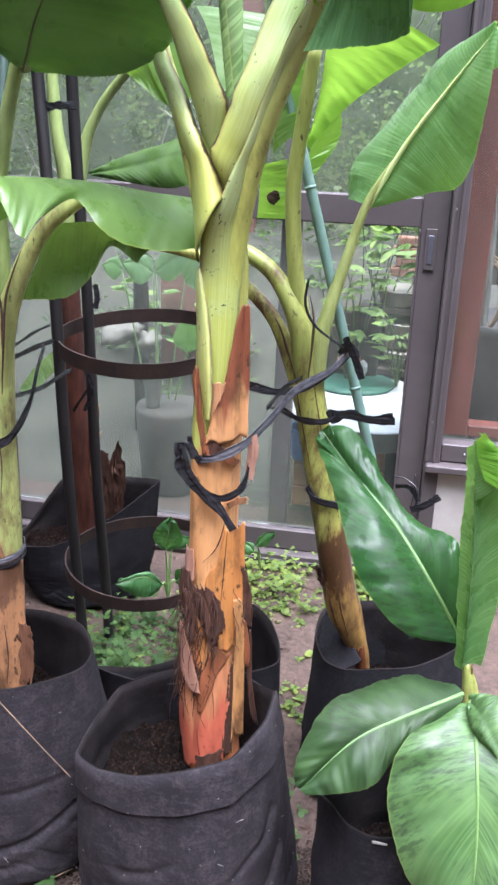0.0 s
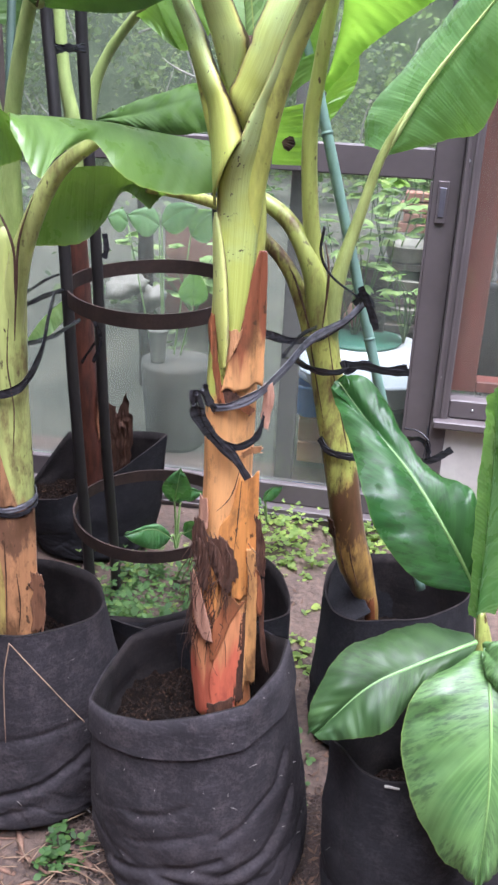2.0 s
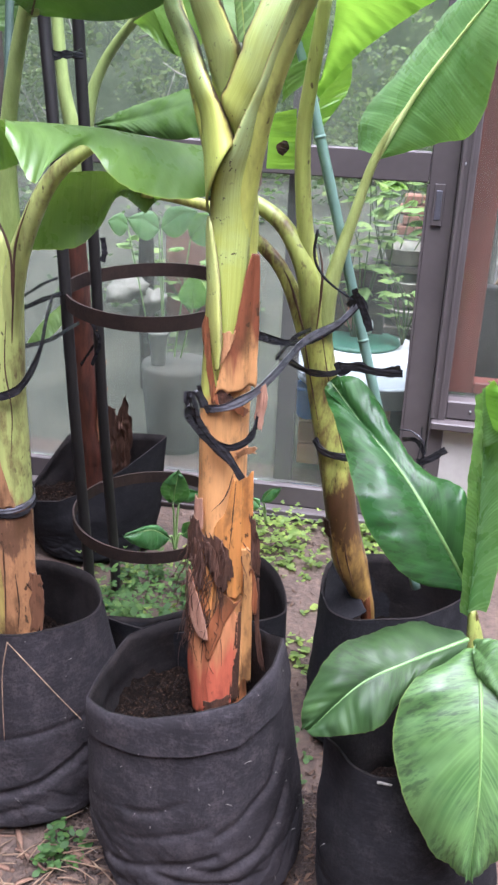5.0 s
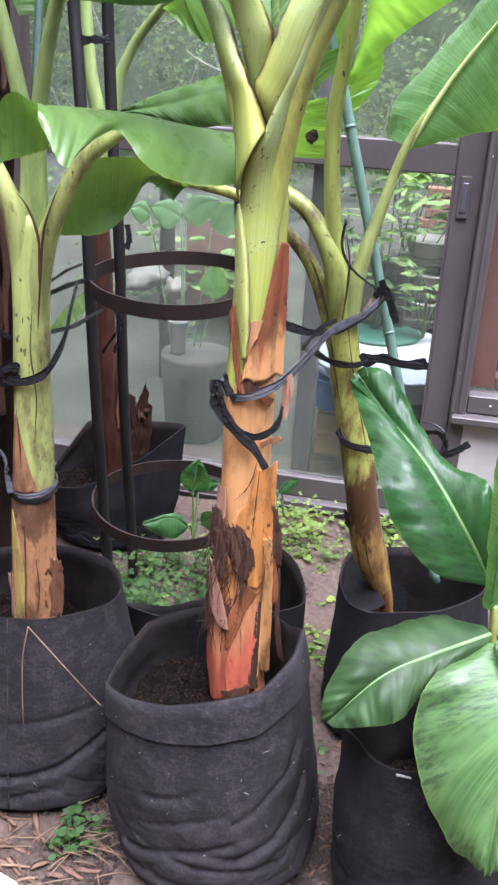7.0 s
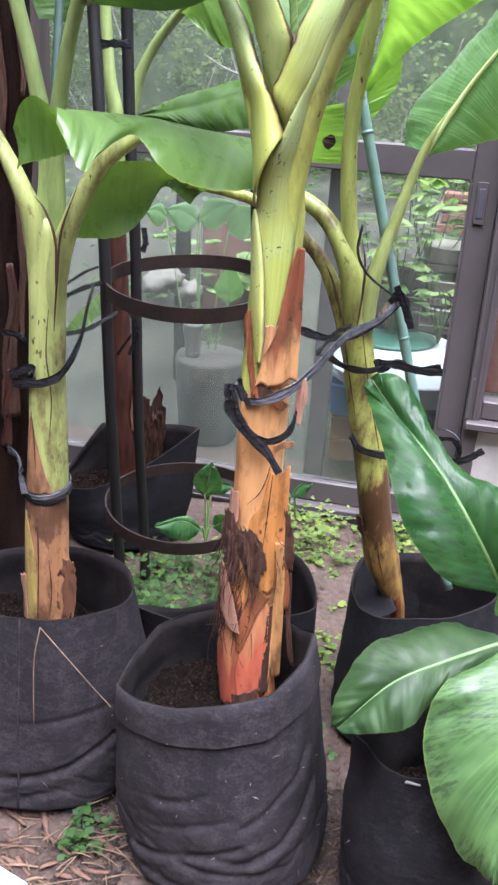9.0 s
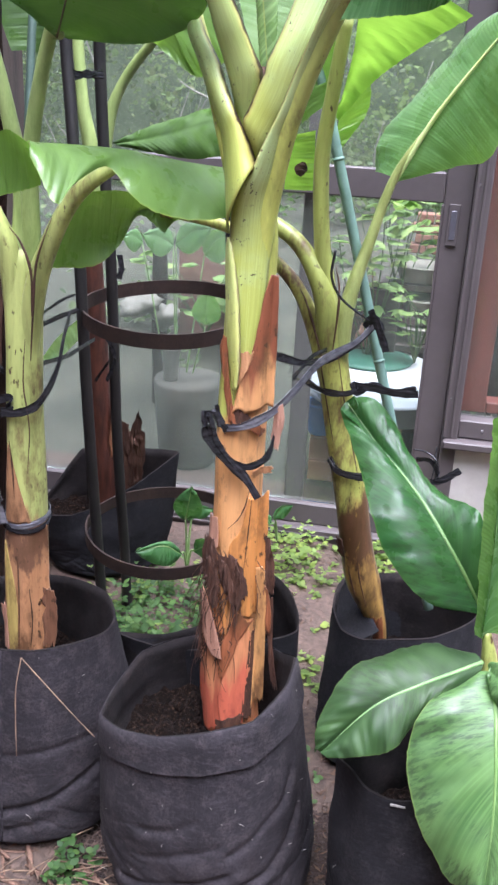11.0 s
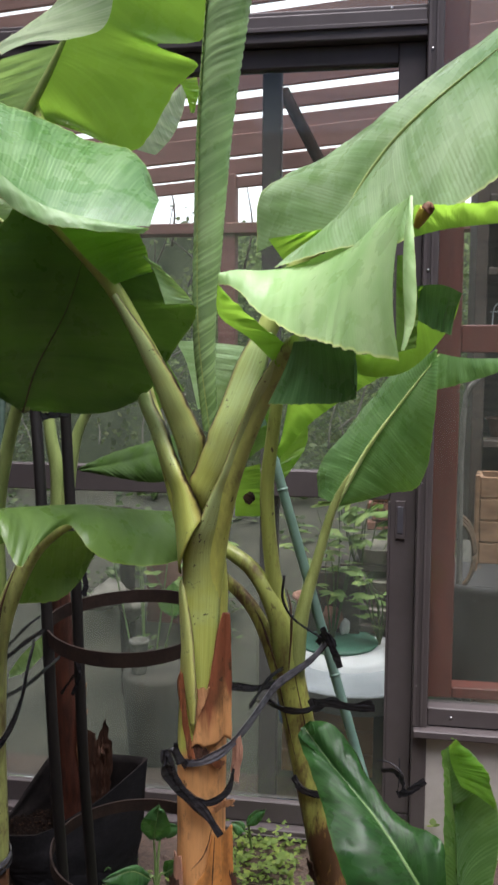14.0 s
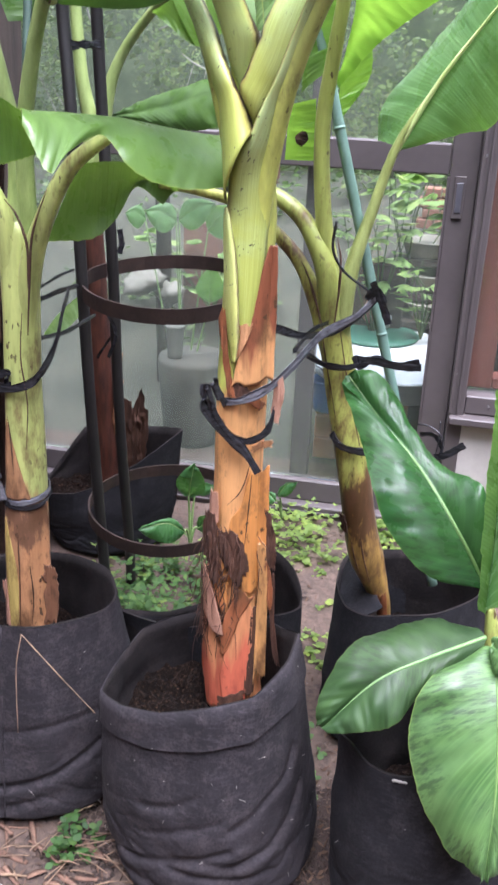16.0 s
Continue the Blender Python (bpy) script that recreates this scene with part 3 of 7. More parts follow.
box("jamb", (0.086, YW - 0.02, 0.0), (0.125, YW + 0.09, 2.7), FRAME, wall)
for x0, x1, z0, z1, mat in ((-2.2, -0.325, 0.095, 0.925, GLASS_DUSTY), (-0.325, 0.021, 0.095, 0.925, GLASS), (-2.2, 0.021, 0.995, 2.0, GLASS)):
    ob = box("pane", (x0, YW + 0.028, z0), (x1, YW + 0.033, z1), mat, wall, 0)
    ob.visible_shadow = False
box("pane", (-2.2, YW + 0.03, 2.13), (0.086, YW + 0.035, 2.75), GLASS, wall, 0)
# second leaf of the sliding door, behind the first
box("rear_stile", (-0.325, YW + 0.07, 0.08), (-0.275, YW + 0.10, 2.03), FRAME, wall)

# ---- window beside the door, with red timber behind its frame ----
side = tagged(empty("window_2"), "fixed window in a dark frame backed by red stained timber", "window", kind="structure")
box("sill", (0.09, YW - 0.045, 0.325), (1.6, YW + 0.05, 0.345), FRAME, side)
box("lower_frame", (0.1252, YW - 0.01, 0.347), (1.6, YW + 0.05, 0.395), FRAME, side)
box("pane", (0.1252, YW + 0.03, 0.395), (1.6, YW + 0.035, 2.7), GLASS, side, 0)
for ob in list(wall.children) + list(side.children):
    if ob.name.startswith("pane"):
        ob.visible_shadow = False
tagged(box("wall_base", (0.086, YW - 0.012, -0.05), (1.6, YW + 0.10, 0.322), CONCRETE), "pale concrete base under the window", "wall", kind="structure")
box("red_post", (0.1252, YW + 0.05, 0.40), (0.188, YW + 0.12, 2.7), REDWOOD, side)
box("red_rail", (0.1885, YW + 0.052, 1.30), (1.6, YW + 0.11, 1.37), REDWOOD, side)
box("red_low_rail", (0.1885, YW + 0.052, 0.40), (1.6, YW + 0.11, 0.43), REDWOOD, side)


# unseen wall added behind the camera to block the low front sky
tagged(box("wall_south", (-8.0, -2.4, -0.05), (7.0, -2.2, 2.9), BROWNWOOD, None, 0), "unseen plain brown wall added to block low sky", "wall", kind="structure")
# boarded wall added on the left to darken that side
tagged(box("wall_west", (-1.12, -2.19, -0.05), (-1.02, 2.20, 2.9), SHADEWOOD, None, 0), "dark weathered board wall added to cut side light", "wall", kind="structure")
# matching wall added on the right, out of view, to block side sky
tagged(box("wall_east", (1.62, -2.19, -0.05), (1.72, 2.20, 2.6), SHADEWOOD, None, 0), "dark weathered board wall added to cut side light", "wall", kind="structure")


# ---- fabric grow bags ----
def straight(pts, n):
    p = [Vector(q) for q in pts]
    out = []
    for i in range(n):
        f = i / n * (len(p) - 1)
        out.append(p[int(f)].lerp(p[int(f) + 1], f - int(f)))
    return out


def grow_bag(rim, base, r, soil_z, mat, label, cuff=0.0, seed=0, seam=None, lint=0, folds=(), bulge=0.005, corner=0.2):
    """A soft felt bag: an uneven rim loop, walls that crease down to a round foot, a lining, a cuff and a seam where it has them, and soil inside."""
    n, m = (240, 110) if folds else (170, 84)
    k = len(rim)
    round_loop = straight(spline([*rim[-2:], *rim, *rim[:3]], (k + 4) * 40 + 1)[80:80 + k * 40 + 1], n)
    loop = [p.lerp(q, corner) for p, q in zip(round_loop, straight([*rim, rim[0]], n))]
    cx, cy = base[0], base[1]
    ang = [math.atan2(p.y - cy, p.x - cx) for p in loop]

    def wall_point(i, v):
        a, p = ang[i], loop[i]
        ca, sa = math.cos(a), math.sin(a)
        q = p.lerp(Vector((cx + r * ca, cy + r * sa, 0.004)), v)
        sag = bulge * math.sin(math.pi * min(1, v * 1.02)) * (0.3 + v)
        soft = 0.006 * noise.noise(Vector((ca * 1.4 + seed, sa * 1.4, v * 3.0))) + 0.002 * noise.noise(Vector((ca * 4 + seed, sa * 4, v * 7)))
        g1 = abs(noise.noise(Vector((ca * 1.5 + seed * 2, sa * 1.5, v * 4.5 + 0.5 * a))))
        g2 = abs(noise.noise(Vector((ca * 2.6 + seed, sa * 2.6 + 3, v * 9.0 - 0.8 * a))))
        low = max(0.0, min(1.0, (v - 0.4) * 1.5))
        g3 = abs(noise.noise(Vector((ca * 0.9 + seed * 3, sa * 0.9 - 2, v * 9.0 + 2.2 * math.sin(a * 2 + seed)))))
        groove = -0.004 * max(0, 1 - g1 * 6) * low - 0.0025 * max(0, 1 - g2 * 8) * low - 0.003 * max(0, 1 - g3 * 4.5) * low
        for line, deep in folds:
            best, low_side = 9.0, 0.0
            for (a0, v0), (a1, v1) in zip(line, line[1:]):
                ax, av, px, pv = (a1 - a0) * r, (v1 - v0) * 0.34, (a - a0) * r, (v - v0) * 0.34
                f = max(0.0, min(1.0, (px * ax + pv * av) / (ax * ax + av * av)))
                d = math.hypot(px - ax * f, pv - av * f)
                if d < best:
                    best, low_side = d, 1.0 if ax * pv - av * px > 0 else -1.0
            fade = deep * (0.75 + 0.5 * noise.noise(Vector((a * 3, v * 6, seed))))
            groove -= 0.7 * fade * math.exp(-(best / 0.006) ** 2) - 0.25 * fade * math.exp(-((best * low_side - 0.016) / 0.013) ** 2)
        k = sag + soft * min(1, 0.2 + v * 1.3) + groove
        if v > 0.94:
            k -= 0.022 * (v - 0.94) / 0.06
        return q + Vector((ca, sa, 0)) * k

    bag = tagged(empty("grow_bag"), label, "grow bag", group="fabric grow bags")
    verts = [wall_point(i, j / m) for j in range(m + 1) for i in range(n)]
    faces = [(j * n + i, (j + 1) * n + i, (j + 1) * n + (i + 1) % n, j * n + (i + 1) % n) for j in range(m) for i in range(n)]
    mesh_object("outer_wall", verts, faces, mat, bag)
    verts = []
    for j in range(10):
        for i in range(n):
            p, a = loop[i], ang[i]
            z = p.z + (soil_z - 0.02 - p.z) * max(0, j - 1) / 8
            f = 0.0 if j == 0 else 0.003 + 0.012 * (j - 1) / 8 + 0.007 * noise.noise(Vector((math.cos(a) * 2, math.sin(a) * 2, j * 0.4 + seed))) * (j > 1)
            verts.append(Vector((p.x - math.cos(a) * f, p.y - math.sin(a) * f, z + (0.0012 if j == 1 else 0))))
    faces = [(j * n + i, j * n + (i + 1) % n, (j + 1) * n + (i + 1) % n, (j + 1) * n + i) for j in range(9) for i in range(n)]
    # inner wall in a darker felt than the outer one
    mesh_object("inner_wall", verts, faces, FABRIC_INNER, bag, label="darker felt lining")
    if cuff:
        verts = []
        for k, (v, out) in enumerate(((0.0, 0.0), (0.006, 0.003), (0.35, 0.004), (0.7, 0.004), (0.99, 0.005), (0.99, 0.005), (1.0, 0.002), (0.985, 0.0))):
            for i in range(n):
                hem = cuff * (1 + 0.03 * noise.noise(Vector((math.cos(ang[i]) * 3, math.sin(ang[i]) * 3, seed)))) * v
                verts.append(wall_point(i, hem) + Vector((math.cos(ang[i]), math.sin(ang[i]), 0)) * (out + 0.0012 * noise.noise(Vector((ang[i] * 5, v * 2, seed))) * (v > 0)) + Vector((0, 0, 0.0015 if k == 0 else 0)))
        faces = [(k * n + i, (k + 1) * n + i, (k + 1) * n + (i + 1) % n, k * n + (i + 1) % n) for k in range(7) if k != 4 for i in range(n)]
        mesh_object("cuff", verts, faces, mat, bag)
    if seam is not None:
        i = min(range(n), key=lambda q: abs(ang[q] - seam))
        tube("seam", [wall_point(i, v) + Vector((math.cos(ang[i]), math.sin(ang[i]), 0)) * 0.001 for v in (0, 0.2, 0.4, 0.6, 0.8, 0.93)], [0.0016, 0.0016], mat, bag, 24, 6, 0.3)
    if lint:
        rl = random.Random(seed)
        lv, lf = [], []
        for k in range(lint):
            i = rl.choice([q for q in range(n) if -2.9 < ang[q] < 0.1])
            v = rl.uniform(0.02, 0.95) ** 1.3
            p = wall_point(i, v) + Vector((math.cos(ang[i]), math.sin(ang[i]), 0)) * 0.0095
            d = Vector((rl.uniform(-1, 1), 0, rl.uniform(-1, 1))) * rl.choice((0.002, 0.005, 0.011))
            tv, tf = tube_data([p, p + d * 0.6 + Vector((0, 0, 0.001)), p + d], [0.0003, 0.0004, 0.0002], 4, 4)
            lf += [tuple(q + len(lv) for q in f) for f in tf]
            lv += tv
        tagged(mesh_object("lint", lv, lf, LINT, bag), kind="stuff")
    sv, sf = [], []
    rings = 26
    for j in range(rings + 1):
        for i in range(n):
            p, a = loop[i], ang[i]
            f = 1 - j / rings
            x, y = cx + (p.x - math.cos(a) * 0.01 - cx) * f, cy + (p.y - math.sin(a) * 0.01 - cy) * f
            sv.append(Vector((x, y, soil_z + 0.022 * noise.noise(Vector((x * 22, y * 22, seed))) + 0.012 * noise.noise(Vector((x * 75, y * 75, seed))))))
    for j in range(rings):
        for i in range(n):
            i2 = (i + 1) % n
            sf.append((j * n + i, j * n + i2, (j + 1) * n + i2, (j + 1) * n + i))
    rc = random.Random(seed)
    for k in range(420):
        i, f = rc.randrange(n), rc.uniform(0.15, 0.97)
        p, a = loop[i], ang[i]
        x, y = cx + (p.x - math.cos(a) * 0.012 - cx) * f, cy + (p.y - math.sin(a) * 0.012 - cy) * f
        q, b0 = rc.choice((0.002, 0.003, 0.005, 0.008)), len(sv)
        z = soil_z + 0.022 * noise.noise(Vector((x * 22, y * 22, seed))) + 0.012 * noise.noise(Vector((x * 75, y * 75, seed)))
        for h in range(5):
            sv.append(Vector((x + q * math.cos(h * 1.257) * rc.uniform(0.7, 1.3), y + q * math.sin(h * 1.257), z - 0.001)))
        sv.append(Vector((x + rc.uniform(-q, q) * 0.4, y, z + q * 1.1)))
        sf += [(b0 + h, b0 + (h + 1) % 5, b0 + 5) for h in range(5)]
    tagged(mesh_object("potting_soil", sv, sf, SOIL), "dark crumbly potting soil in a fabric bag", "soil", kind="stuff")
    return bag


LINT = mottled("pale_lint", (0.16, 0.15, 0.13), (0.34, 0.32, 0.29), 60, 0.9)
MAIN_FOLDS = [([(-1.21, 0.72), (-0.83, 0.68), (-0.58, 0.60), (-0.38, 0.51)], 0.010), ([(-1.19, 0.54), (-0.91, 0.47), (-0.62, 0.41), (-0.47, 0.33)], 0.006), ([(-2.11, 0.46), (-1.75, 0.43), (-1.53, 0.38)], 0.005),
              ([(-2.28, 0.79), (-1.75, 0.70), (-1.24, 0.64)], 0.008), ([(-1.77, 0.74), (-1.21, 0.78), (-0.8, 0.80)], 0.007), ([(-2.04, 0.60), (-1.62, 0.53), (-1.34, 0.50)], 0.004), ([(-2.5, 0.90), (-1.9, 0.86), (-1.3, 0.88)], 0.007)]
grow_bag([(-0.212, 0.925, 0.370), (-0.154, 0.945, 0.384), (-0.129, 0.985, 0.397), (-0.119, 1.020, 0.399), (-0.120, 1.100, 0.388), (-0.157, 1.190, 0.330), (-0.208, 1.250, 0.312), (-0.279, 1.270, 0.296), (-0.338, 1.235, 0.294), (-0.385, 1.190, 0.289), (-0.399, 1.100, 0.284), (-0.387, 1.000, 0.307), (-0.343, 0.960, 0.321), (-0.281, 0.937, 0.339)], (-0.226, 1.065), 0.158, 0.205, FABRIC, "dark grey felt grow bag with a folded cuff", 0.165, 1, None, 40, MAIN_FOLDS, 0.012, 0.6)
grow_bag([(-0.519, 1.030, 0.371), (-0.460, 1.060, 0.373), (-0.424, 1.120, 0.363), (-0.427, 1.180, 0.358), (-0.476, 1.260, 0.350), (-0.577, 1.340, 0.316), (-0.687, 1.360, 0.292), (-0.754, 1.270, 0.303), (-0.671, 1.100, 0.320)], (-0.58, 1.187), 0.196, 0.20, FABRIC, "dark grey felt grow bag with a loose straight rim", 0.0, 4, -1.45, 6, [([(-1.45, 0.50), (-1.1, 0.48), (-0.6, 0.46)], 0.004), ([(-1.42, 0.78), (-1.0, 0.72), (-0.6, 0.62)], 0.010), ([(-2.3, 0.72), (-1.8, 0.80), (-1.45, 0.78)], 0.005)])
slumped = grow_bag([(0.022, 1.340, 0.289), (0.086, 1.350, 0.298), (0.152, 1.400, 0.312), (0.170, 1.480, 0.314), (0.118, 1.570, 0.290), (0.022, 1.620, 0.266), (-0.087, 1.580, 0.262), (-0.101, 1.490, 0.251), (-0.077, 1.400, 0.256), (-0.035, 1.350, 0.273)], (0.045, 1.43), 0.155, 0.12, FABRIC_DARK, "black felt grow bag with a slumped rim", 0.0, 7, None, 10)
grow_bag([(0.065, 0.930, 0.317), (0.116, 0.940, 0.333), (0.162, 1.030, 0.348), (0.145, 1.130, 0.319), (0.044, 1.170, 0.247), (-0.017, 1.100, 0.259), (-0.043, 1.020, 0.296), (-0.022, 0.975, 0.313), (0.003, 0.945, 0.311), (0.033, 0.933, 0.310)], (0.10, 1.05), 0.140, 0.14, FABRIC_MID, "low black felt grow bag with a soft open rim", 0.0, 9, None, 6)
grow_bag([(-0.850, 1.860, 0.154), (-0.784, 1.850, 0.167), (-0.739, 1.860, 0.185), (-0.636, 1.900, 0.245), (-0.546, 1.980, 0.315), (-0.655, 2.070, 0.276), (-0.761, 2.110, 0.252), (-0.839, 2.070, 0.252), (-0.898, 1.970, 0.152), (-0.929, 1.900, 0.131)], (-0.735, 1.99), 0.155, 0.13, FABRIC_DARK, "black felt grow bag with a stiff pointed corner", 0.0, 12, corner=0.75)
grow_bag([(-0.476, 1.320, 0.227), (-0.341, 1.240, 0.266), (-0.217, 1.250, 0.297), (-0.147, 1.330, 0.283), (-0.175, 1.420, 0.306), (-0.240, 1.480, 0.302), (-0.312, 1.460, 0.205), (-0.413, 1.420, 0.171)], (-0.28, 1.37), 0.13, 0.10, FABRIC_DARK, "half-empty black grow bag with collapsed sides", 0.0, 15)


# ---- banana plants ----
def sheath(plant, axis, r, a0, half, z0, z1, lift, mat, seed=0, taper=0.6, name="dry_sheath", label=""):
    """A dry leaf sheath that clasps the stem: a curved strip round its axis that narrows and lifts off towards one end."""
    c = spline(axis, 300)
    n, m = 30, 13
    verts, faces = [], []
    for i in range(n):
        u = i / (n - 1)
        z = z0 + (z1 - z0) * u
        q = min(c, key=lambda p: abs(p.z - z))
        wd = half * (1 - taper * u ** 1.4) * (1 + 0.18 * noise.noise(Vector((u * 5, seed, 0))))
        for j in range(m):
            f = j / (m - 1) * 2 - 1
            a = a0 + f * wd + 0.15 * noise.noise(Vector((u * 3, seed, 5))) + 0.015 * noise.noise(Vector((u * 16, f, seed))) * abs(f)
            rr = r + lift * u * u + 0.0012 * f * f + 0.0035 * noise.noise(Vector((u * 6, f * 2.5, seed)))
            verts.append(Vector((q.x + rr * math.cos(a), q.y + rr * math.sin(a), z)))
    for i in range(n - 1):
        for j in range(m - 1):
            faces.append((i * m + j, i * m + j + 1, (i + 1) * m + j + 1, (i + 1) * m + j))
    ob = mesh_object(name, verts, faces, mat, plant, True, None, label)
    s = ob.modifiers.new("thickness", "SOLIDIFY")
    s.thickness = 0.0012
    return ob


def rolled_leaf(plant, pts, radii):
    """A leaf still rolled up: a spiral sheet with its free edge winding round it."""
    n, m = 420, 34
    c, r = spline(pts, n), values(radii, n)
    fr = frames_along(c)
    verts, uvs = [], []
    for i in range(n):
        for j in range(m):
            f = j / (m - 1)
            a = 2 * math.pi * 1.35 * f + 2.6 - 1.6 * i / n
            fold = math.sin(2 * math.pi * (84 * i / n - 0.34 * j) + 1.2 * noise.noise(Vector((i * 0.03, j * 0.2, 0))))
            k = r[i] * (0.88 + 0.12 * f + 0.032 * fold)
            verts.append(c[i] + fr[i][0] * math.cos(a) * k + fr[i][1] * math.sin(a) * k)
            uvs.append((i / (n - 1), f))
    faces = [(i * m + j, i * m + j + 1, (i + 1) * m + j + 1, (i + 1) * m + j) for i in range(n - 1) for j in range(m - 1)]
    return mesh_object("rolled_leaf", verts, faces, LEAF_ROLL, plant, True, uvs, "new leaf still rolled into a pale green spear")


LEAF_ROLL = leaf_material("rolled_leaf_green", (0.22, 0.36, 0.14), (0.36, 0.52, 0.23), (0.25, 0.42, 0.1), 0.5, 224.0, share=0.12, relief=0.0006, slant=0.133, stripe=0.7)


def crumpled(plant, inner, outer, mat, seed):
    """A shrivelled dry sheath, crumpled all over with a ragged edge."""
    n, m = 40, 26
    a, b = spline(inner, n), spline(outer, n)
    verts = []
    for i in range(n):
        for j in range(m):
            f = j / (m - 1)
            f = 0.5 + (f - 0.5) * (1 + 0.5 * noise.noise(Vector((i * 0.22, seed, (f > 0.5) * 4.0))))
            p = a[i].lerp(b[i], f)
            q = Vector((p.x * 75, p.y * 75, p.z * 22)) + Vector((seed, 0, 0))
            k = noise.noise(q) * 0.007 + noise.noise(q * 2.3) * 0.004
            side = noise.noise(q * 1.3 + Vector((9, 9, 9))) * 0.006
            verts.append(p + Vector((side, -abs(k) - 0.002 + k * 0.5, noise.noise(q * 0.9 + Vector((3, 7, 1))) * 0.008)))
    faces = [(i * m + j, i * m + j + 1, (i + 1) * m + j + 1, (i + 1) * m + j) for i in range(n - 1) for j in range(m - 1)]
    return mesh_object("dry_sheath", verts, faces, mat, plant)


def clasp(plant, inner, outer, mat, lift=0.003, rough=0.001, seed=1, ragged=0.22, stem=None):
    """A dry sheath that lies on the front of a stem, with a ragged edge."""
    axis, radii = stem or (AX_A, R_A)
    c, r = spline(axis, 400), values(radii, 400)
    heights = np.array([q.z for q in c])
    n, m = 44, 16
    a, b = spline(inner, 400), spline(outer, 400)
    verts = []
    for i in range(n):
        for j in range(m):
            f = j / (m - 1)
            u = i / (n - 1)
            fray = abs(noise.noise(Vector((f * 3.2, seed * 1.3, u > 0.5)))) * 0.30 + abs(noise.noise(Vector((f * 9, seed, u > 0.5)))) * 0.10
            u = u - (2 * u - 1) * abs(2 * u - 1) ** 5 * min(0.3, fray) * min(1.0, ragged * 4)
            k = int(u * 399)
            ai, bi = a[k], b[k]
            f = 0.5 + (f - 0.5) * (1 + ragged * noise.noise(Vector((u * 7, seed, (f > 0.5) * 4.0))) + 0.03 * noise.noise(Vector((u * 25, seed, (f > 0.5) * 4.0))))
            p = ai.lerp(bi, f)
            k = int(np.abs(heights - p.z).argmin())
            q, dx = r[k] * 1.04, p.x - c[k].x
            g = Vector((p.x * 170 + seed, 0, p.z * 16))
            crease = noise.noise(g) * 0.6 + noise.noise(g * 2.4) * 0.4
            p.y = c[k].y - math.sqrt(max(q * q - dx * dx, 0.06 * q * q)) - lift - rough * (crease + abs(crease))
            verts.append(p + Vector((0.4 * rough * noise.noise(g * 0.8 + Vector((5, 5, 5))), 0, 0)))
    faces = [(i * m + j, i * m + j + 1, (i + 1) * m + j + 1, (i + 1) * m + j) for i in range(n - 1) for j in range(m - 1)]
    ob = mesh_object("dry_sheath", verts, faces, mat, plant)
    s = ob.modifiers.new("thickness", "SOLIDIFY")
    s.thickness = 0.0011
    return ob


A = tagged(empty("banana_plant"), "tall banana plant with an orange-brown lower stem", "banana plant", group="banana plants")
AX_A = [(-0.217, 1.170, 0.125), (-0.234, 1.165, 0.359), (-0.232, 1.165, 0.604), (-0.230, 1.170, 0.816), (-0.229, 1.175, 0.969), (-0.236, 1.180, 1.060), (-0.238, 1.180, 1.108)]
R_A = [0.046, 0.042, 0.034, 0.034, 0.032, 0.028, 0.012]
tube("pseudostem", AX_A, R_A, STEM_A, A, 60, 32, 0.10, label="orange to yellow-green pseudostem")
tube("petiole", [(-0.229, 1.172, 0.940), (-0.245, 1.165, 1.012), (-0.261, 1.160, 1.080), (-0.290, 1.185, 1.164), (-0.330, 1.235, 1.236)] + [(-0.362, 1.290, 1.300), (-0.452, 1.320, 1.459), (-0.557, 1.380, 1.700)], [0.012, 0.013, 0.012, 0.012, 0.012, 0.012, 0.010, 0.008], STEM_A, A, 40)
tube("petiole", [(-0.230, 1.180, 0.983), (-0.233, 1.172, 1.061), (-0.243, 1.166, 1.125), (-0.254, 1.156, 1.203), (-0.276, 1.138, 1.259)] + [(-0.306, 1.116, 1.325), (-0.342, 1.100, 1.391), (-0.403, 1.070, 1.465), (-0.456, 1.060, 1.516)], [0.012, 0.014, 0.014, 0.014, 0.012, 0.011, 0.011, 0.010, 0.007], STEM_A, A, 40)
tube("petiole", [(-0.229, 1.170, 0.984), (-0.227, 1.160, 1.063), (-0.220, 1.150, 1.123), (-0.200, 1.150, 1.180), (-0.186, 1.155, 1.219)] + [(-0.155, 1.170, 1.297), (-0.107, 1.180, 1.405), (-0.049, 1.160, 1.460)], [0.012, 0.015, 0.017, 0.018, 0.018, 0.016, 0.013, 0.010], PETIOLE_PALE, A, 40)
tube("petiole", [(-0.221, 1.165, 0.850), (-0.217, 1.158, 0.958), (-0.203, 1.145, 1.042), (-0.185, 1.128, 1.117), (-0.162, 1.113, 1.181)] + [(-0.129, 1.095, 1.252), (-0.099, 1.060, 1.299), (-0.082, 1.035, 1.312)], [0.014, 0.016, 0.014, 0.013, 0.0125, 0.0125, 0.0125, 0.011], STEM_A, A, 40)
rolled_leaf(A, [(-0.221, 1.180, 1.190), (-0.228, 1.170, 1.316), (-0.221, 1.160, 1.439), (-0.208, 1.150, 1.609), (-0.185, 1.140, 1.784), (-0.164, 1.130, 1.959)], [0.011, 0.016, 0.020, 0.025, 0.031, 0.030])

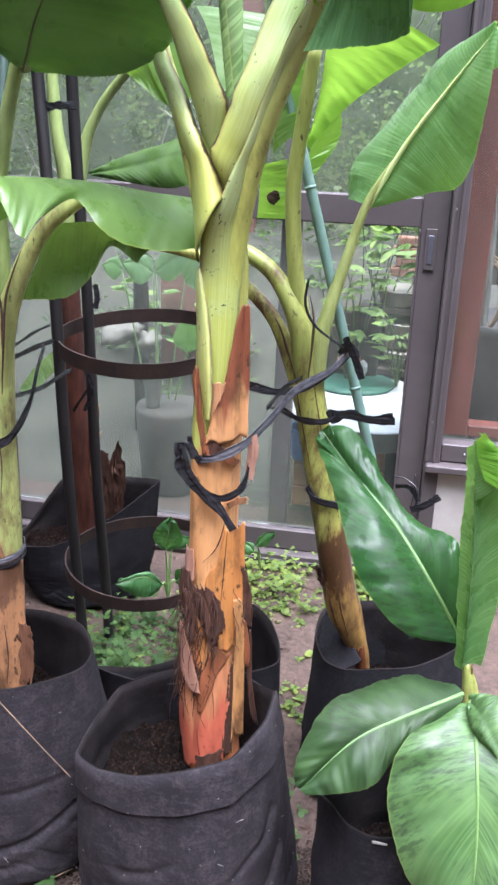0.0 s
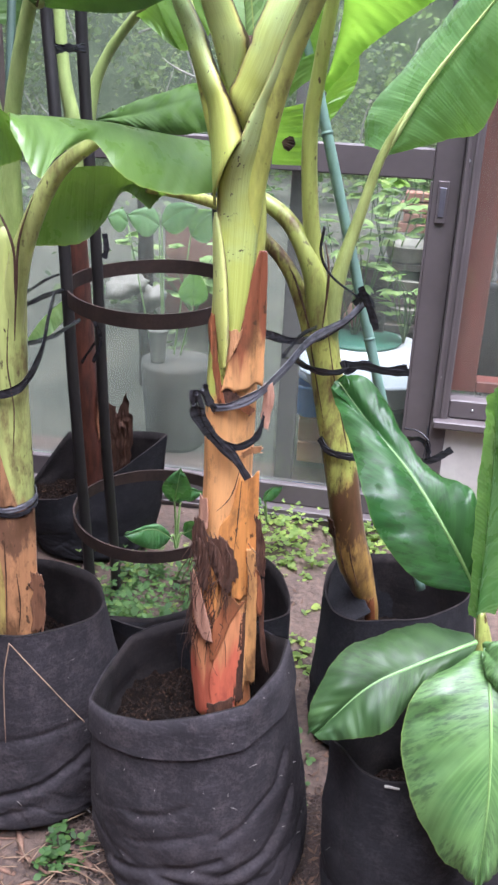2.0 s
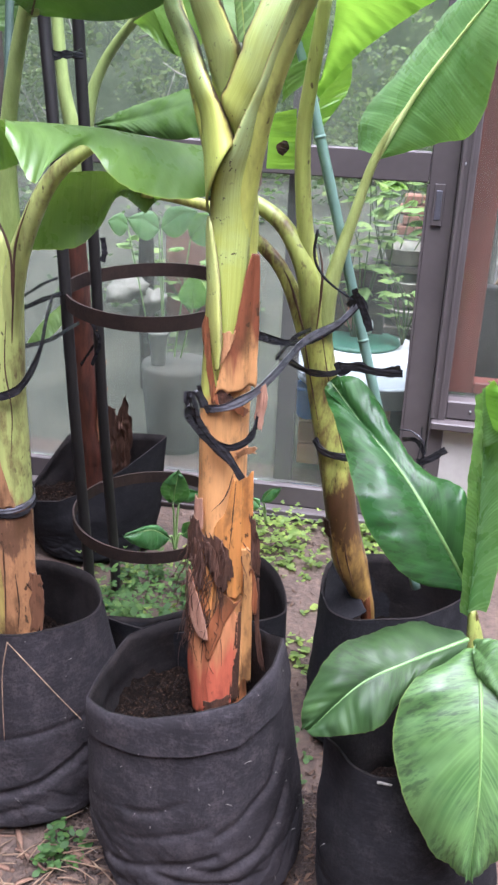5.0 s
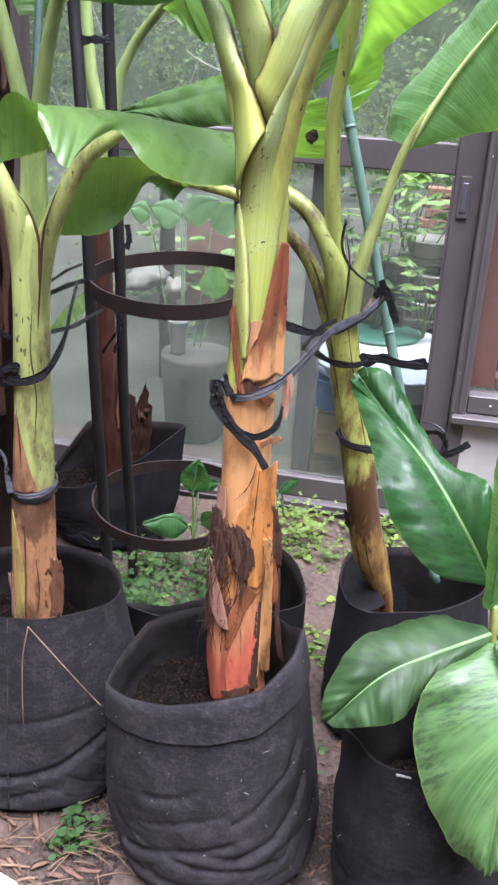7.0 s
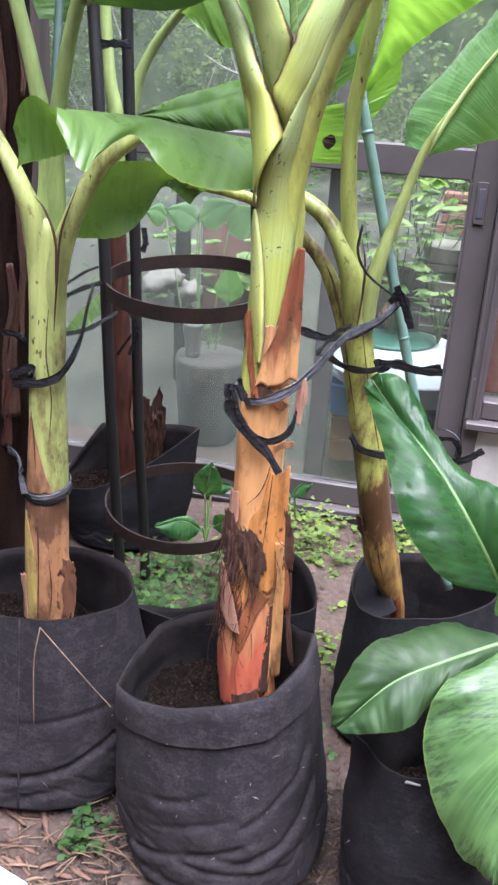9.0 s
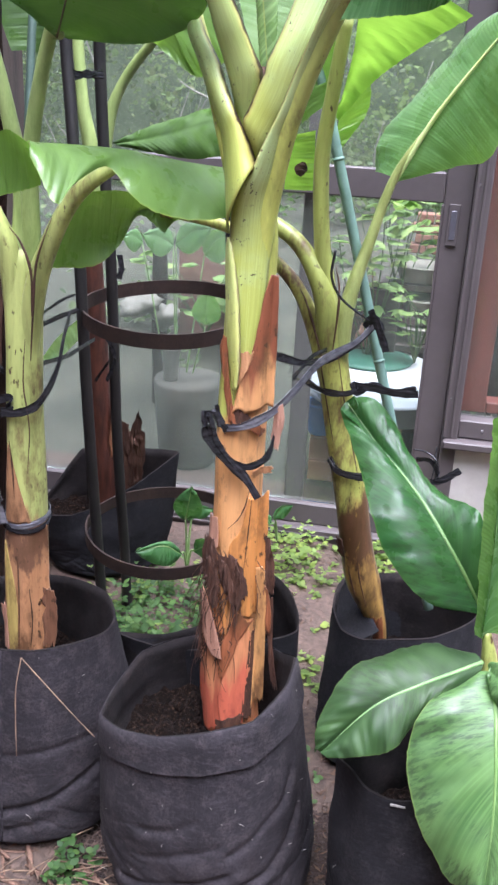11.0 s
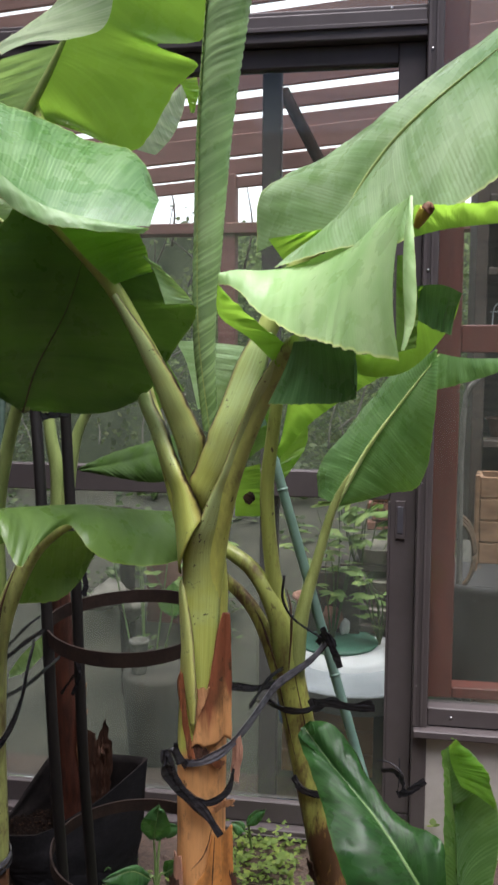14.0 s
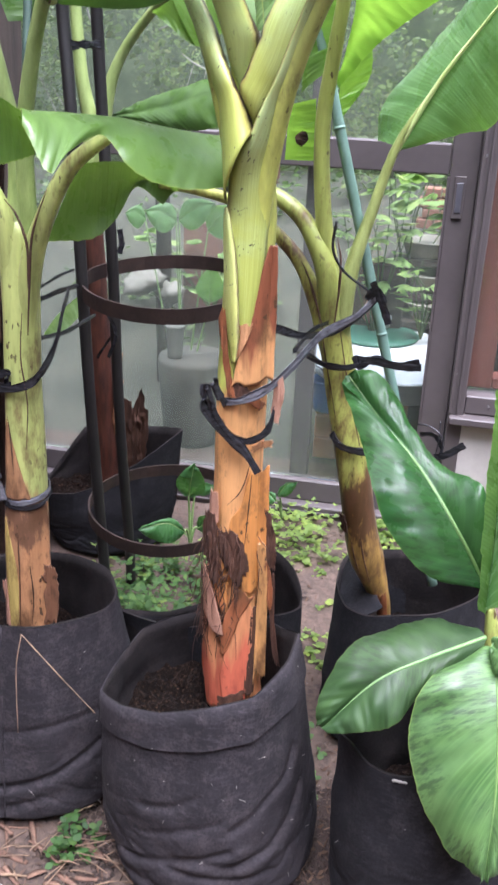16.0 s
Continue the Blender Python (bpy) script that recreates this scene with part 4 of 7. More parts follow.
# striped upper leaf with its underside turned out at the base
leaf(A, [([(-0.446, 0.960, 1.512), (-0.396, 0.990, 1.462), (-0.343, 1.020, 1.455), (-0.277, 1.070, 1.457)], [(-0.585, 1.200, 1.672), (-0.499, 1.220, 1.641), (-0.420, 1.240, 1.608), (-0.337, 1.220, 1.577), (-0.285, 1.150, 1.500)], 0.012),
         ], LEAF_STRIPED, None, seed=2)
leaf(A, [([(-0.331, 1.090, 1.386), (-0.358, 1.060, 1.417), (-0.380, 1.020, 1.453)], [(-0.287, 1.120, 1.405), (-0.295, 1.100, 1.442), (-0.300, 1.080, 1.461)], 0.004)], LEAF_BRIGHT, None, seed=32, name="leaf_underside")
leaf(A, [([(-0.441, 0.950, 1.520), (-0.392, 0.980, 1.477), (-0.340, 1.010, 1.461), (-0.274, 1.060, 1.453)], [(-0.439, 0.945, 1.490), (-0.390, 0.975, 1.453), (-0.336, 1.000, 1.446), (-0.282, 1.055, 1.446)], 0.002)], LEAF_PALE, None, seed=76, name="leaf_fold")
leaf(A, [([(0.034, 0.905, 1.400), (0.034, 0.905, 1.350), (0.036, 0.905, 1.300)], [(0.050, 0.900, 1.400), (0.056, 0.900, 1.345), (0.056, 0.900, 1.305)], 0.002)], LEAF, None, seed=77, name="leaf_fold")
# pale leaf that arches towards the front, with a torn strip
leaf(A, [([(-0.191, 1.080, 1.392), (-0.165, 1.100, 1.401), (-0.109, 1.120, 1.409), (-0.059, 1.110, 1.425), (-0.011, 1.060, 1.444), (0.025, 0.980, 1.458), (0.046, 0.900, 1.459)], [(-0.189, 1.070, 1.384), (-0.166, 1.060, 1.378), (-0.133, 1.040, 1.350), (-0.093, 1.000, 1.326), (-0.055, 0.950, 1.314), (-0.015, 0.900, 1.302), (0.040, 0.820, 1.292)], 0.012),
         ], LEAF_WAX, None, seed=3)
leaf(A, [([(-0.182, 1.030, 1.381), (-0.183, 1.050, 1.344), (-0.146, 1.060, 1.316), (-0.110, 1.060, 1.281)], [(-0.177, 1.030, 1.376), (-0.142, 1.040, 1.343), (-0.100, 1.040, 1.312), (-0.084, 1.030, 1.309)], 0.002)], LEAF_BRIGHT, None, seed=31, name="leaf_underside")
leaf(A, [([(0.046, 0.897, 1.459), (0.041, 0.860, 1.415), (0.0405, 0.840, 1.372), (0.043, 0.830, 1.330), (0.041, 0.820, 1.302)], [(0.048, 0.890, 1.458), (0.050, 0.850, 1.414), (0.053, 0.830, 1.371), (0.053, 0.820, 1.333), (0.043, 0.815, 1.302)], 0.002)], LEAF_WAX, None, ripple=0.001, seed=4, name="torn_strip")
leaf(A, [([(-0.029, 1.000, 1.297), (-0.002, 1.000, 1.273), (0.049, 0.980, 1.280), (0.091, 0.950, 1.326), (0.102, 0.930, 1.362)], [(-0.029, 1.000, 1.302), (0.005, 0.980, 1.299), (0.037, 0.950, 1.315), (0.054, 0.920, 1.345), (0.057, 0.900, 1.367)], 0.01),
         ], LEAF_BRIGHT, None, seed=5, name="leaf_underside")
leaf(A, [([(0.050, 0.760, 1.401), (0.081, 0.770, 1.409), (0.138, 0.800, 1.418)], [(0.049, 0.750, 1.427), (0.066, 0.750, 1.427), (0.135, 0.780, 1.433)], 0.003)], LEAF_BRIGHT, None, seed=33, name="leaf_underside")
tube("rib_end", [(0.051, 0.750, 1.408), (0.055, 0.745, 1.415), (0.059, 0.742, 1.4215)], [0.0030, 0.0055, 0.0062], mottled("midrib_yellow", (0.42, 0.36, 0.03), (0.62, 0.56, 0.07), 40, 0.45), A, 14, 10, label="yellow end of the midrib")
tube("dried_tip", [(0.059, 0.742, 1.4215), (0.0615, 0.739, 1.423), (0.064, 0.737, 1.424)], [0.0036, 0.0050, 0.0022], BARK, A, 14, 8, 0.9)
# broad leaf over the right side
leaf(A, [([(-0.049, 1.160, 1.460), (0.004, 1.120, 1.537), (0.059, 1.070, 1.585), (0.161, 1.000, 1.649)], [(-0.178, 1.300, 1.448), (-0.178, 1.330, 1.536), (-0.139, 1.330, 1.565), (-0.078, 1.310, 1.584), (-0.018, 1.280, 1.616), (0.045, 1.240, 1.650), (0.178, 1.160, 1.713)], 0.012),
         ([(-0.049, 1.160, 1.460), (0.004, 1.120, 1.537), (0.059, 1.070, 1.585), (0.161, 1.000, 1.649)], [(-0.126, 1.120, 1.410), (-0.028, 1.030, 1.424), (0.029, 0.960, 1.416), (0.082, 0.910, 1.443), (0.148, 0.860, 1.483)], 0.006)], LEAF_PALE, [(-0.048, 1.158, 1.460), (0.004, 1.117, 1.536), (0.059, 1.067, 1.585), (0.160, 0.997, 1.648)], 0.0042, seed=6, rib_mat=RIB_PALE)
leaf(A, [([(-0.143, 1.190, 1.454), (-0.122, 1.190, 1.425), (-0.107, 1.180, 1.403)], [(-0.103, 1.170, 1.457), (-0.071, 1.160, 1.461), (-0.048, 1.155, 1.460)], 0.002)], LEAF_BRIGHT, None, seed=7, name="leaf_base")
# bright leaf against the light at the back
leaf(A, [([(-0.411, 1.330, 1.939), (-0.456, 1.350, 1.865), (-0.496, 1.360, 1.792), (-0.532, 1.370, 1.737), (-0.572, 1.380, 1.687)], [(-0.274, 1.280, 1.907), (-0.256, 1.300, 1.850), (-0.262, 1.320, 1.769), (-0.337, 1.330, 1.765), (-0.277, 1.340, 1.737), (-0.316, 1.350, 1.703), (-0.382, 1.370, 1.619), (-0.480, 1.380, 1.652), (-0.569, 1.380, 1.684)], 0.01)],
     LEAF_BRIGHT, [(-0.570, 1.370, 1.676), (-0.528, 1.360, 1.734), (-0.493, 1.350, 1.788), (-0.452, 1.340, 1.861)], 0.009, seed=8, rib_mat=PETIOLE)
leaf(A, [([(-0.391, 1.310, 1.929), (-0.397, 1.310, 1.847), (-0.422, 1.330, 1.795), (-0.493, 1.350, 1.785)], [(-0.467, 1.220, 1.896), (-0.451, 1.240, 1.816), (-0.549, 1.240, 1.749), (-0.563, 1.270, 1.742)], 0.008)], LEAF_SILVER, None, seed=36, name="leaf_fold")
leaf(A, [([(-0.498, 1.365, 1.788), (-0.534, 1.375, 1.738), (-0.574, 1.385, 1.689)], [(-0.591, 1.330, 1.755), (-0.641, 1.350, 1.701), (-0.647, 1.360, 1.668)], 0.005)], LEAF_PALE, None, seed=37, name="leaf_fold")

leaf(A, [([(-0.321, 1.420, 1.731), (-0.353, 1.420, 1.701), (-0.375, 1.420, 1.670), (-0.397, 1.420, 1.630)], [(-0.318, 1.440, 1.723), (-0.326, 1.440, 1.687), (-0.344, 1.440, 1.651), (-0.371, 1.440, 1.625)], 0.003)], LEAF_SILVER, None, seed=72)
leaf(A, [([(-0.329, 1.430, 1.739), (-0.317, 1.430, 1.720), (-0.308, 1.430, 1.688)], [(-0.298, 1.430, 1.744), (-0.295, 1.430, 1.719), (-0.303, 1.430, 1.688)], 0.002)], LEAF_BRIGHT, None, seed=73)

B = tagged(empty("banana_plant"), "banana plant with a mottled yellow-green stem", "banana plant", group="banana plants")
AX_B = [(-0.591, 1.200, 0.227), (-0.585, 1.200, 0.428), (-0.578, 1.200, 0.675), (-0.578, 1.210, 0.832), (-0.580, 1.215, 0.914), (-0.581, 1.225, 0.952)]
R_B = [0.036, 0.0345, 0.027, 0.028, 0.022, 0.004]
tube("pseudostem", AX_B, R_B, STEM_B, B, 50, 28, 0.10)
tube("petiole", [(-0.579, 1.205, 0.690), (-0.584, 1.207, 0.800), (-0.591, 1.205, 0.914), (-0.607, 1.200, 0.969), (-0.643, 1.210, 1.027), (-0.696, 1.220, 1.098)], [0.012, 0.019, 0.019, 0.014, 0.011, 0.009], STEM_B, B, 24)
tube("petiole", [(-0.581, 1.220, 0.896), (-0.575, 1.220, 1.008), (-0.591, 1.220, 1.112), (-0.618, 1.220, 1.222), (-0.649, 1.220, 1.326)], [0.020, 0.014, 0.011, 0.010, 0.009], PETIOLE, B, 24)
tube("petiole", [(-0.566, 1.220, 0.898), (-0.558, 1.210, 1.048), (-0.534, 1.200, 1.157), (-0.505, 1.190, 1.238)] + [(-0.496, 1.175, 1.213)], [0.016, 0.0115, 0.010, 0.009, 0.008], PETIOLE, B, 30)
tube("petiole", [(-0.577, 1.203, 0.640), (-0.572, 1.202, 0.745), (-0.555, 1.197, 0.862), (-0.527, 1.190, 0.938), (-0.483, 1.180, 1.011), (-0.429, 1.170, 1.052), (-0.384, 1.180, 1.073)], [0.012, 0.0165, 0.017, 0.014, 0.012, 0.009, 0.004], STEM_B, B, 30)
leaf(B, [([(-0.487, 1.050, 1.091), (-0.447, 1.100, 1.088), (-0.397, 1.170, 1.080), (-0.333, 1.220, 1.066), (-0.268, 1.280, 1.055)], [(-0.471, 1.020, 1.077), (-0.443, 1.000, 1.043), (-0.428, 1.000, 1.028), (-0.420, 1.030, 1.048), (-0.405, 1.100, 1.062), (-0.369, 1.090, 1.033), (-0.333, 1.120, 1.009), (-0.284, 1.160, 1.001), (-0.252, 1.220, 1.005)], 0.01),
         ([(-0.487, 1.050, 1.091), (-0.527, 1.080, 1.102), (-0.556, 1.100, 1.089), (-0.577, 1.120, 1.059)], [(-0.489, 1.090, 1.037), (-0.523, 1.100, 1.026), (-0.556, 1.110, 1.017), (-0.573, 1.120, 1.007)], 0.004)], LEAF, None, seed=9)
leaf(B, [([(-0.367, 1.120, 1.475), (-0.413, 1.140, 1.363), (-0.469, 1.160, 1.277), (-0.496, 1.170, 1.211)], [(-0.330, 1.125, 1.470), (-0.306, 1.125, 1.425), (-0.286, 1.125, 1.404), (-0.268, 1.120, 1.366), (-0.236, 1.130, 1.362), (-0.234, 1.140, 1.346), (-0.265, 1.170, 1.310), (-0.288, 1.180, 1.280), (-0.322, 1.200, 1.238), (-0.387, 1.200, 1.210), (-0.491, 1.200, 1.211)], 0.01),
         ([(-0.367, 1.120, 1.475), (-0.413, 1.140, 1.363), (-0.469, 1.160, 1.277), (-0.496, 1.170, 1.211)], [(-0.466, 1.100, 1.497), (-0.517, 1.050, 1.390), (-0.560, 1.080, 1.286), (-0.511, 1.130, 1.232)], 0.01)], LEAF_BROAD, [(-0.496, 1.170, 1.211), (-0.469, 1.160, 1.277), (-0.413, 1.140, 1.363), (-0.367, 1.120, 1.475)], 0.0014, seed=10, rib_mat=RIB_PURPLE)

C = tagged(empty("banana_plant"), "slanting banana plant with a brown spotted stem", "banana plant", group="banana plants")
AX_C = [(-0.003, 1.430, 0.180), (-0.006, 1.427, 0.245), (-0.024, 1.420, 0.293), (-0.044, 1.414, 0.347), (-0.061, 1.408, 0.410), (-0.084, 1.402, 0.530), (-0.127, 1.410, 0.717), (-0.141, 1.420, 0.798), (-0.150, 1.420, 0.852)]
R_C = [0.011, 0.012, 0.021, 0.029, 0.029, 0.0275, 0.026, 0.025, 0.012]
tube("pseudostem", AX_C, R_C, STEM_C, C, 60, 26, 0.10)
tube("petiole", [(-0.121, 1.410, 0.678), (-0.138, 1.410, 0.782), (-0.157, 1.410, 0.863), (-0.192, 1.420, 0.924), (-0.233, 1.430, 0.956), (-0.300, 1.460, 0.979)], [0.016, 0.021, 0.017, 0.014, 0.013, 0.011], PET_C, C, 30)
tube("petiole", [(-0.120, 1.415, 0.647), (-0.152, 1.425, 0.757), (-0.192, 1.440, 0.844), (-0.235, 1.450, 0.892), (-0.302, 1.440, 0.943), (-0.364, 1.400, 0.966), (-0.412, 1.360, 0.976)], [0.014, 0.016, 0.012, 0.011, 0.010, 0.008, 0.006], STEM_C, C, 30)
tube("petiole", [(-0.141, 1.420, 0.798), (-0.166, 1.420, 0.940), (-0.176, 1.420, 1.065), (-0.166, 1.410, 1.160), (-0.152, 1.400, 1.263)], [0.019, 0.013, 0.012, 0.011, 0.010], PET_C, C, 30)
tube("petiole", [(-0.122, 1.410, 0.688), (-0.123, 1.410, 0.793), (-0.114, 1.420, 0.865), (-0.094, 1.440, 0.943), (-0.064, 1.460, 1.048)] + [(-0.013, 1.468, 1.137), (0.043, 1.458, 1.219), (0.100, 1.430, 1.297)], [0.014, 0.016, 0.012, 0.0090, 0.0066, 0.0010, 0.0006, 0.0004], mottled("petiole_yellow_green", (0.17, 0.20, 0.05), (0.40, 0.46, 0.15), 16, 0.4, stretch=(3, 3, 0.6), depth=0.0008), C, 30)
F_RIB = [(-0.063, 1.470, 1.041), (-0.013, 1.470, 1.137), (0.043, 1.460, 1.219), (0.100, 1.430, 1.297)]
leaf(C, [(F_RIB, [(-0.060, 1.470, 1.037), (0.026, 1.450, 1.066), (0.076, 1.420, 1.089), (0.094, 1.400, 1.192), (0.100, 1.420, 1.291)], 0.008),
         (F_RIB, [(-0.103, 1.540, 1.044), (-0.096, 1.570, 1.103), (-0.027, 1.570, 1.194), (0.027, 1.530, 1.264), (0.100, 1.440, 1.303)], 0.008),
         ], LEAF_FRESH, [(-0.066, 1.462, 1.036), (-0.013, 1.463, 1.137), (0.043, 1.453, 1.219), (0.100, 1.424, 1.297)], 0.0048, seed=11, rib_mat=RIB_PALE)
leaf(C, [([(0.100, 1.430, 1.299), (0.138, 1.400, 1.292), (0.202, 1.360, 1.292)], [(0.092, 1.420, 1.240), (0.138, 1.390, 1.253), (0.201, 1.350, 1.276)], 0.002)], LEAF_FRESH, None, seed=34, name="leaf_underside")
leaf(A, [([(-0.084, 1.000, 1.312), (-0.045, 0.975, 1.312), (-0.008, 0.950, 1.300)], [(-0.121, 1.040, 1.236), (-0.076, 1.010, 1.238), (-0.035, 0.980, 1.241), (-0.006, 0.947, 1.249)], 0.006)], LEAF_SHADE, None, seed=12)
leaf(C, [([(-0.155, 1.420, 1.145), (-0.140, 1.400, 1.214), (-0.130, 1.380, 1.277), (-0.089, 1.360, 1.317)], [(-0.157, 1.430, 1.122), (-0.109, 1.420, 1.179), (-0.047, 1.400, 1.226), (0.022, 1.380, 1.269)], 0.01)], LEAF_BRIGHT, None, seed=13)
leaf(C, [([(-0.160, 1.500, 1.153), (-0.165, 1.500, 1.111), (-0.164, 1.500, 1.078)], [(-0.120, 1.520, 1.189), (-0.122, 1.520, 1.135), (-0.158, 1.500, 1.077)], 0.003)], LEAF_BRIGHT, None, seed=14)
leaf(C, [([(-0.165, 1.450, 1.152), (-0.164, 1.450, 1.199), (-0.173, 1.440, 1.258)], [(-0.219, 1.480, 1.112), (-0.221, 1.480, 1.181), (-0.209, 1.460, 1.258)], 0.008)], LEAF, None, seed=15)
leaf(C, [([(-0.243, 1.500, 1.093), (-0.243, 1.500, 1.055), (-0.245, 1.500, 1.010)], [(-0.200, 1.500, 1.104), (-0.198, 1.500, 1.058), (-0.197, 1.500, 1.011)], 0.004)], LEAF_BRIGHT, None, seed=16)
leaf(C, [([(-0.517, 1.300, 1.006), (-0.462, 1.320, 1.010), (-0.424, 1.340, 0.998), (-0.380, 1.360, 0.970)], [(-0.573, 1.300, 0.887), (-0.503, 1.310, 0.896), (-0.469, 1.330, 0.928), (-0.442, 1.340, 0.972), (-0.406, 1.360, 0.946)], 0.012)], LEAF_MID, None, seed=17)
leaf(C, [([(-0.340, 1.450, 1.318), (-0.320, 1.450, 1.279), (-0.301, 1.450, 1.202)], [(-0.221, 1.500, 1.308), (-0.211, 1.500, 1.259), (-0.262, 1.500, 1.189)], 0.01)], LEAF_PALE, None, seed=18)
# pale sliver added for the top light on the broad dark leaf's edge
leaf(C, [([(-0.296, 1.100, 1.424), (-0.282, 1.108, 1.404), (-0.268, 1.110, 1.362)], [(-0.290, 1.100, 1.420), (-0.250, 1.108, 1.388), (-0.230, 1.112, 1.362)], 0.003)], LEAF_PALE, None, seed=19)

D = tagged(empty("banana_plant"), "young banana plant with broad glossy dark-flecked leaves", "banana plant", group="banana plants")
tube("pseudostem", [(0.171, 1.050, 0.301), (0.156, 1.050, 0.394), (0.144, 1.050, 0.465), (0.135, 1.052, 0.510)], [0.020, 0.018, 0.011, 0.006], PET_C, D, 24, 18, 0.1)
G_RIB = [(0.135, 1.080, 0.510), (0.084, 1.080, 0.597), (0.024, 1.130, 0.661), (-0.036, 1.180, 0.704), (-0.087, 1.220, 0.748)]
leaf(D, [(G_RIB, [(0.134, 1.090, 0.526), (0.124, 1.095, 0.599), (0.106, 1.110, 0.656), (0.055, 1.150, 0.657), (0.017, 1.180, 0.681), (-0.012, 1.210, 0.721), (-0.043, 1.220, 0.754), (-0.076, 1.230, 0.757), (-0.088, 1.230, 0.750)], 0.012),
         (G_RIB, [(0.122, 1.075, 0.524), (0.053, 1.045, 0.546), (0.001, 1.050, 0.593), (-0.033, 1.080, 0.643), (-0.056, 1.140, 0.680), (-0.080, 1.180, 0.716), (-0.094, 1.210, 0.732), (-0.095, 1.225, 0.743), (-0.089, 1.228, 0.750)], 0.012)], LEAF_GLOSSY, G_RIB, 0.0034, 0.006, seed=20, rib_mat=RIB_YOUNG)
leaf(D, [([(0.128, 1.030, 0.509), (0.124, 1.020, 0.619), (0.116, 1.010, 0.741), (0.103, 1.000, 0.833)], [(0.153, 1.040, 0.514), (0.164, 1.050, 0.615), (0.174, 1.050, 0.710), (0.148, 1.040, 0.796), (0.111, 1.020, 0.837)], 0.012), ([(0.128, 1.030, 0.509), (0.124, 1.020, 0.619), (0.116, 1.010, 0.741), (0.103, 1.000, 0.833)], [(0.119, 1.050, 0.503), (0.114, 1.060, 0.595), (0.108, 1.070, 0.713), (0.102, 1.040, 0.811)], 0.004)], LEAF_FRESH, None, seed=21)
leaf(D, [([(0.106, 0.998, 0.836), (0.110, 0.998, 0.813), (0.122, 1.000, 0.785)], [(0.113, 1.000, 0.845), (0.154, 1.030, 0.793), (0.168, 1.040, 0.740)], 0.004)], LEAF_BRIGHT, None, seed=38, name="leaf_underside")
I_RIB = [(0.134, 1.030, 0.477), (0.061, 0.990, 0.457), (0.000, 0.960, 0.431), (-0.059, 0.930, 0.370)]
leaf(D, [(I_RIB, [(0.119, 1.060, 0.462), (0.065, 1.060, 0.473), (0.014, 1.040, 0.467), (-0.034, 1.000, 0.455), (-0.063, 0.960, 0.419), (-0.069, 0.940, 0.382), (-0.064, 0.930, 0.366)], 0.01),
         (I_RIB, [(0.119, 1.020, 0.454), (0.061, 0.960, 0.427), (0.033, 0.930, 0.397), (-0.000, 0.920, 0.385), (-0.049, 0.920, 0.370)], 0.008)], LEAF_DULL, I_RIB, 0.0030, 0.006, seed=22, rib_mat=RIB_GREEN)
J_RIB = [(0.144, 1.000, 0.484), (0.150, 0.930, 0.450), (0.157, 0.880, 0.365), (0.158, 0.850, 0.253)]
leaf(D, [(J_RIB, [(0.125, 1.000, 0.471), (0.069, 0.950, 0.463), (0.048, 0.920, 0.404), (0.066, 0.890, 0.337), (0.106, 0.870, 0.271), (0.140, 0.855, 0.255), (0.157, 0.850, 0.251)], 0.01),
         (J_RIB, [(0.170, 1.000, 0.479), (0.215, 0.950, 0.472), (0.237, 0.920, 0.416), (0.233, 0.890, 0.354), (0.208, 0.870, 0.293), (0.176, 0.855, 0.262), (0.159, 0.850, 0.251)], 0.01)], LEAF_YOUNG, J_RIB, 0.0032, 0.006, seed=23, rib_mat=RIB_YOUNG)
leaf(D, [([(0.138, 1.000, 0.489), (0.152, 0.960, 0.495), (0.174, 0.930, 0.472)], [(0.139, 0.990, 0.492), (0.141, 0.960, 0.476), (0.172, 0.930, 0.461)], 0.004), ([(0.138, 1.000, 0.489), (0.152, 0.960, 0.495), (0.174, 0.930, 0.472)], [(0.147, 1.000, 0.499), (0.178, 0.980, 0.510), (0.187, 0.940, 0.475)], 0.006)], LEAF_YOUNG, None, seed=24)

leaf(B, [([(-0.849, 1.750, 1.317), (-0.847, 1.740, 1.260), (-0.825, 1.730, 1.205)], [(-0.746, 1.800, 1.326), (-0.752, 1.790, 1.270), (-0.780, 1.780, 1.200)], 0.01)], LEAF_DEEP, None, seed=74)

E = tagged(empty("banana_plant"), "banana plant with a dark red-brown stem in an iron tower", "banana plant", group="banana plants")
AX_E = [(-0.750, 2.000, 0.133), (-0.753, 1.990, 0.310), (-0.757, 1.970, 0.536), (-0.760, 1.950, 0.806)]
tube("pseudostem", AX_E, [0.034, 0.032, 0.030, 0.030], STEM_E, E, 40, 22, 0.15)
tube("petiole", [(-0.760, 1.950, 0.781), (-0.751, 1.950, 0.990), (-0.770, 1.950, 1.115), (-0.784, 1.960, 1.268)], [0.025, 0.018, 0.014, 0.012], PETIOLE, E, 24)
tube("petiole", [(-0.753, 1.950, 0.782), (-0.716, 1.950, 1.051), (-0.680, 1.950, 1.154), (-0.610, 1.930, 1.234), (-0.552, 1.870, 1.260), (-0.509, 1.855, 1.283)], [0.022, 0.014, 0.011, 0.010, 0.006, 0.002], PETIOLE, E, 24)
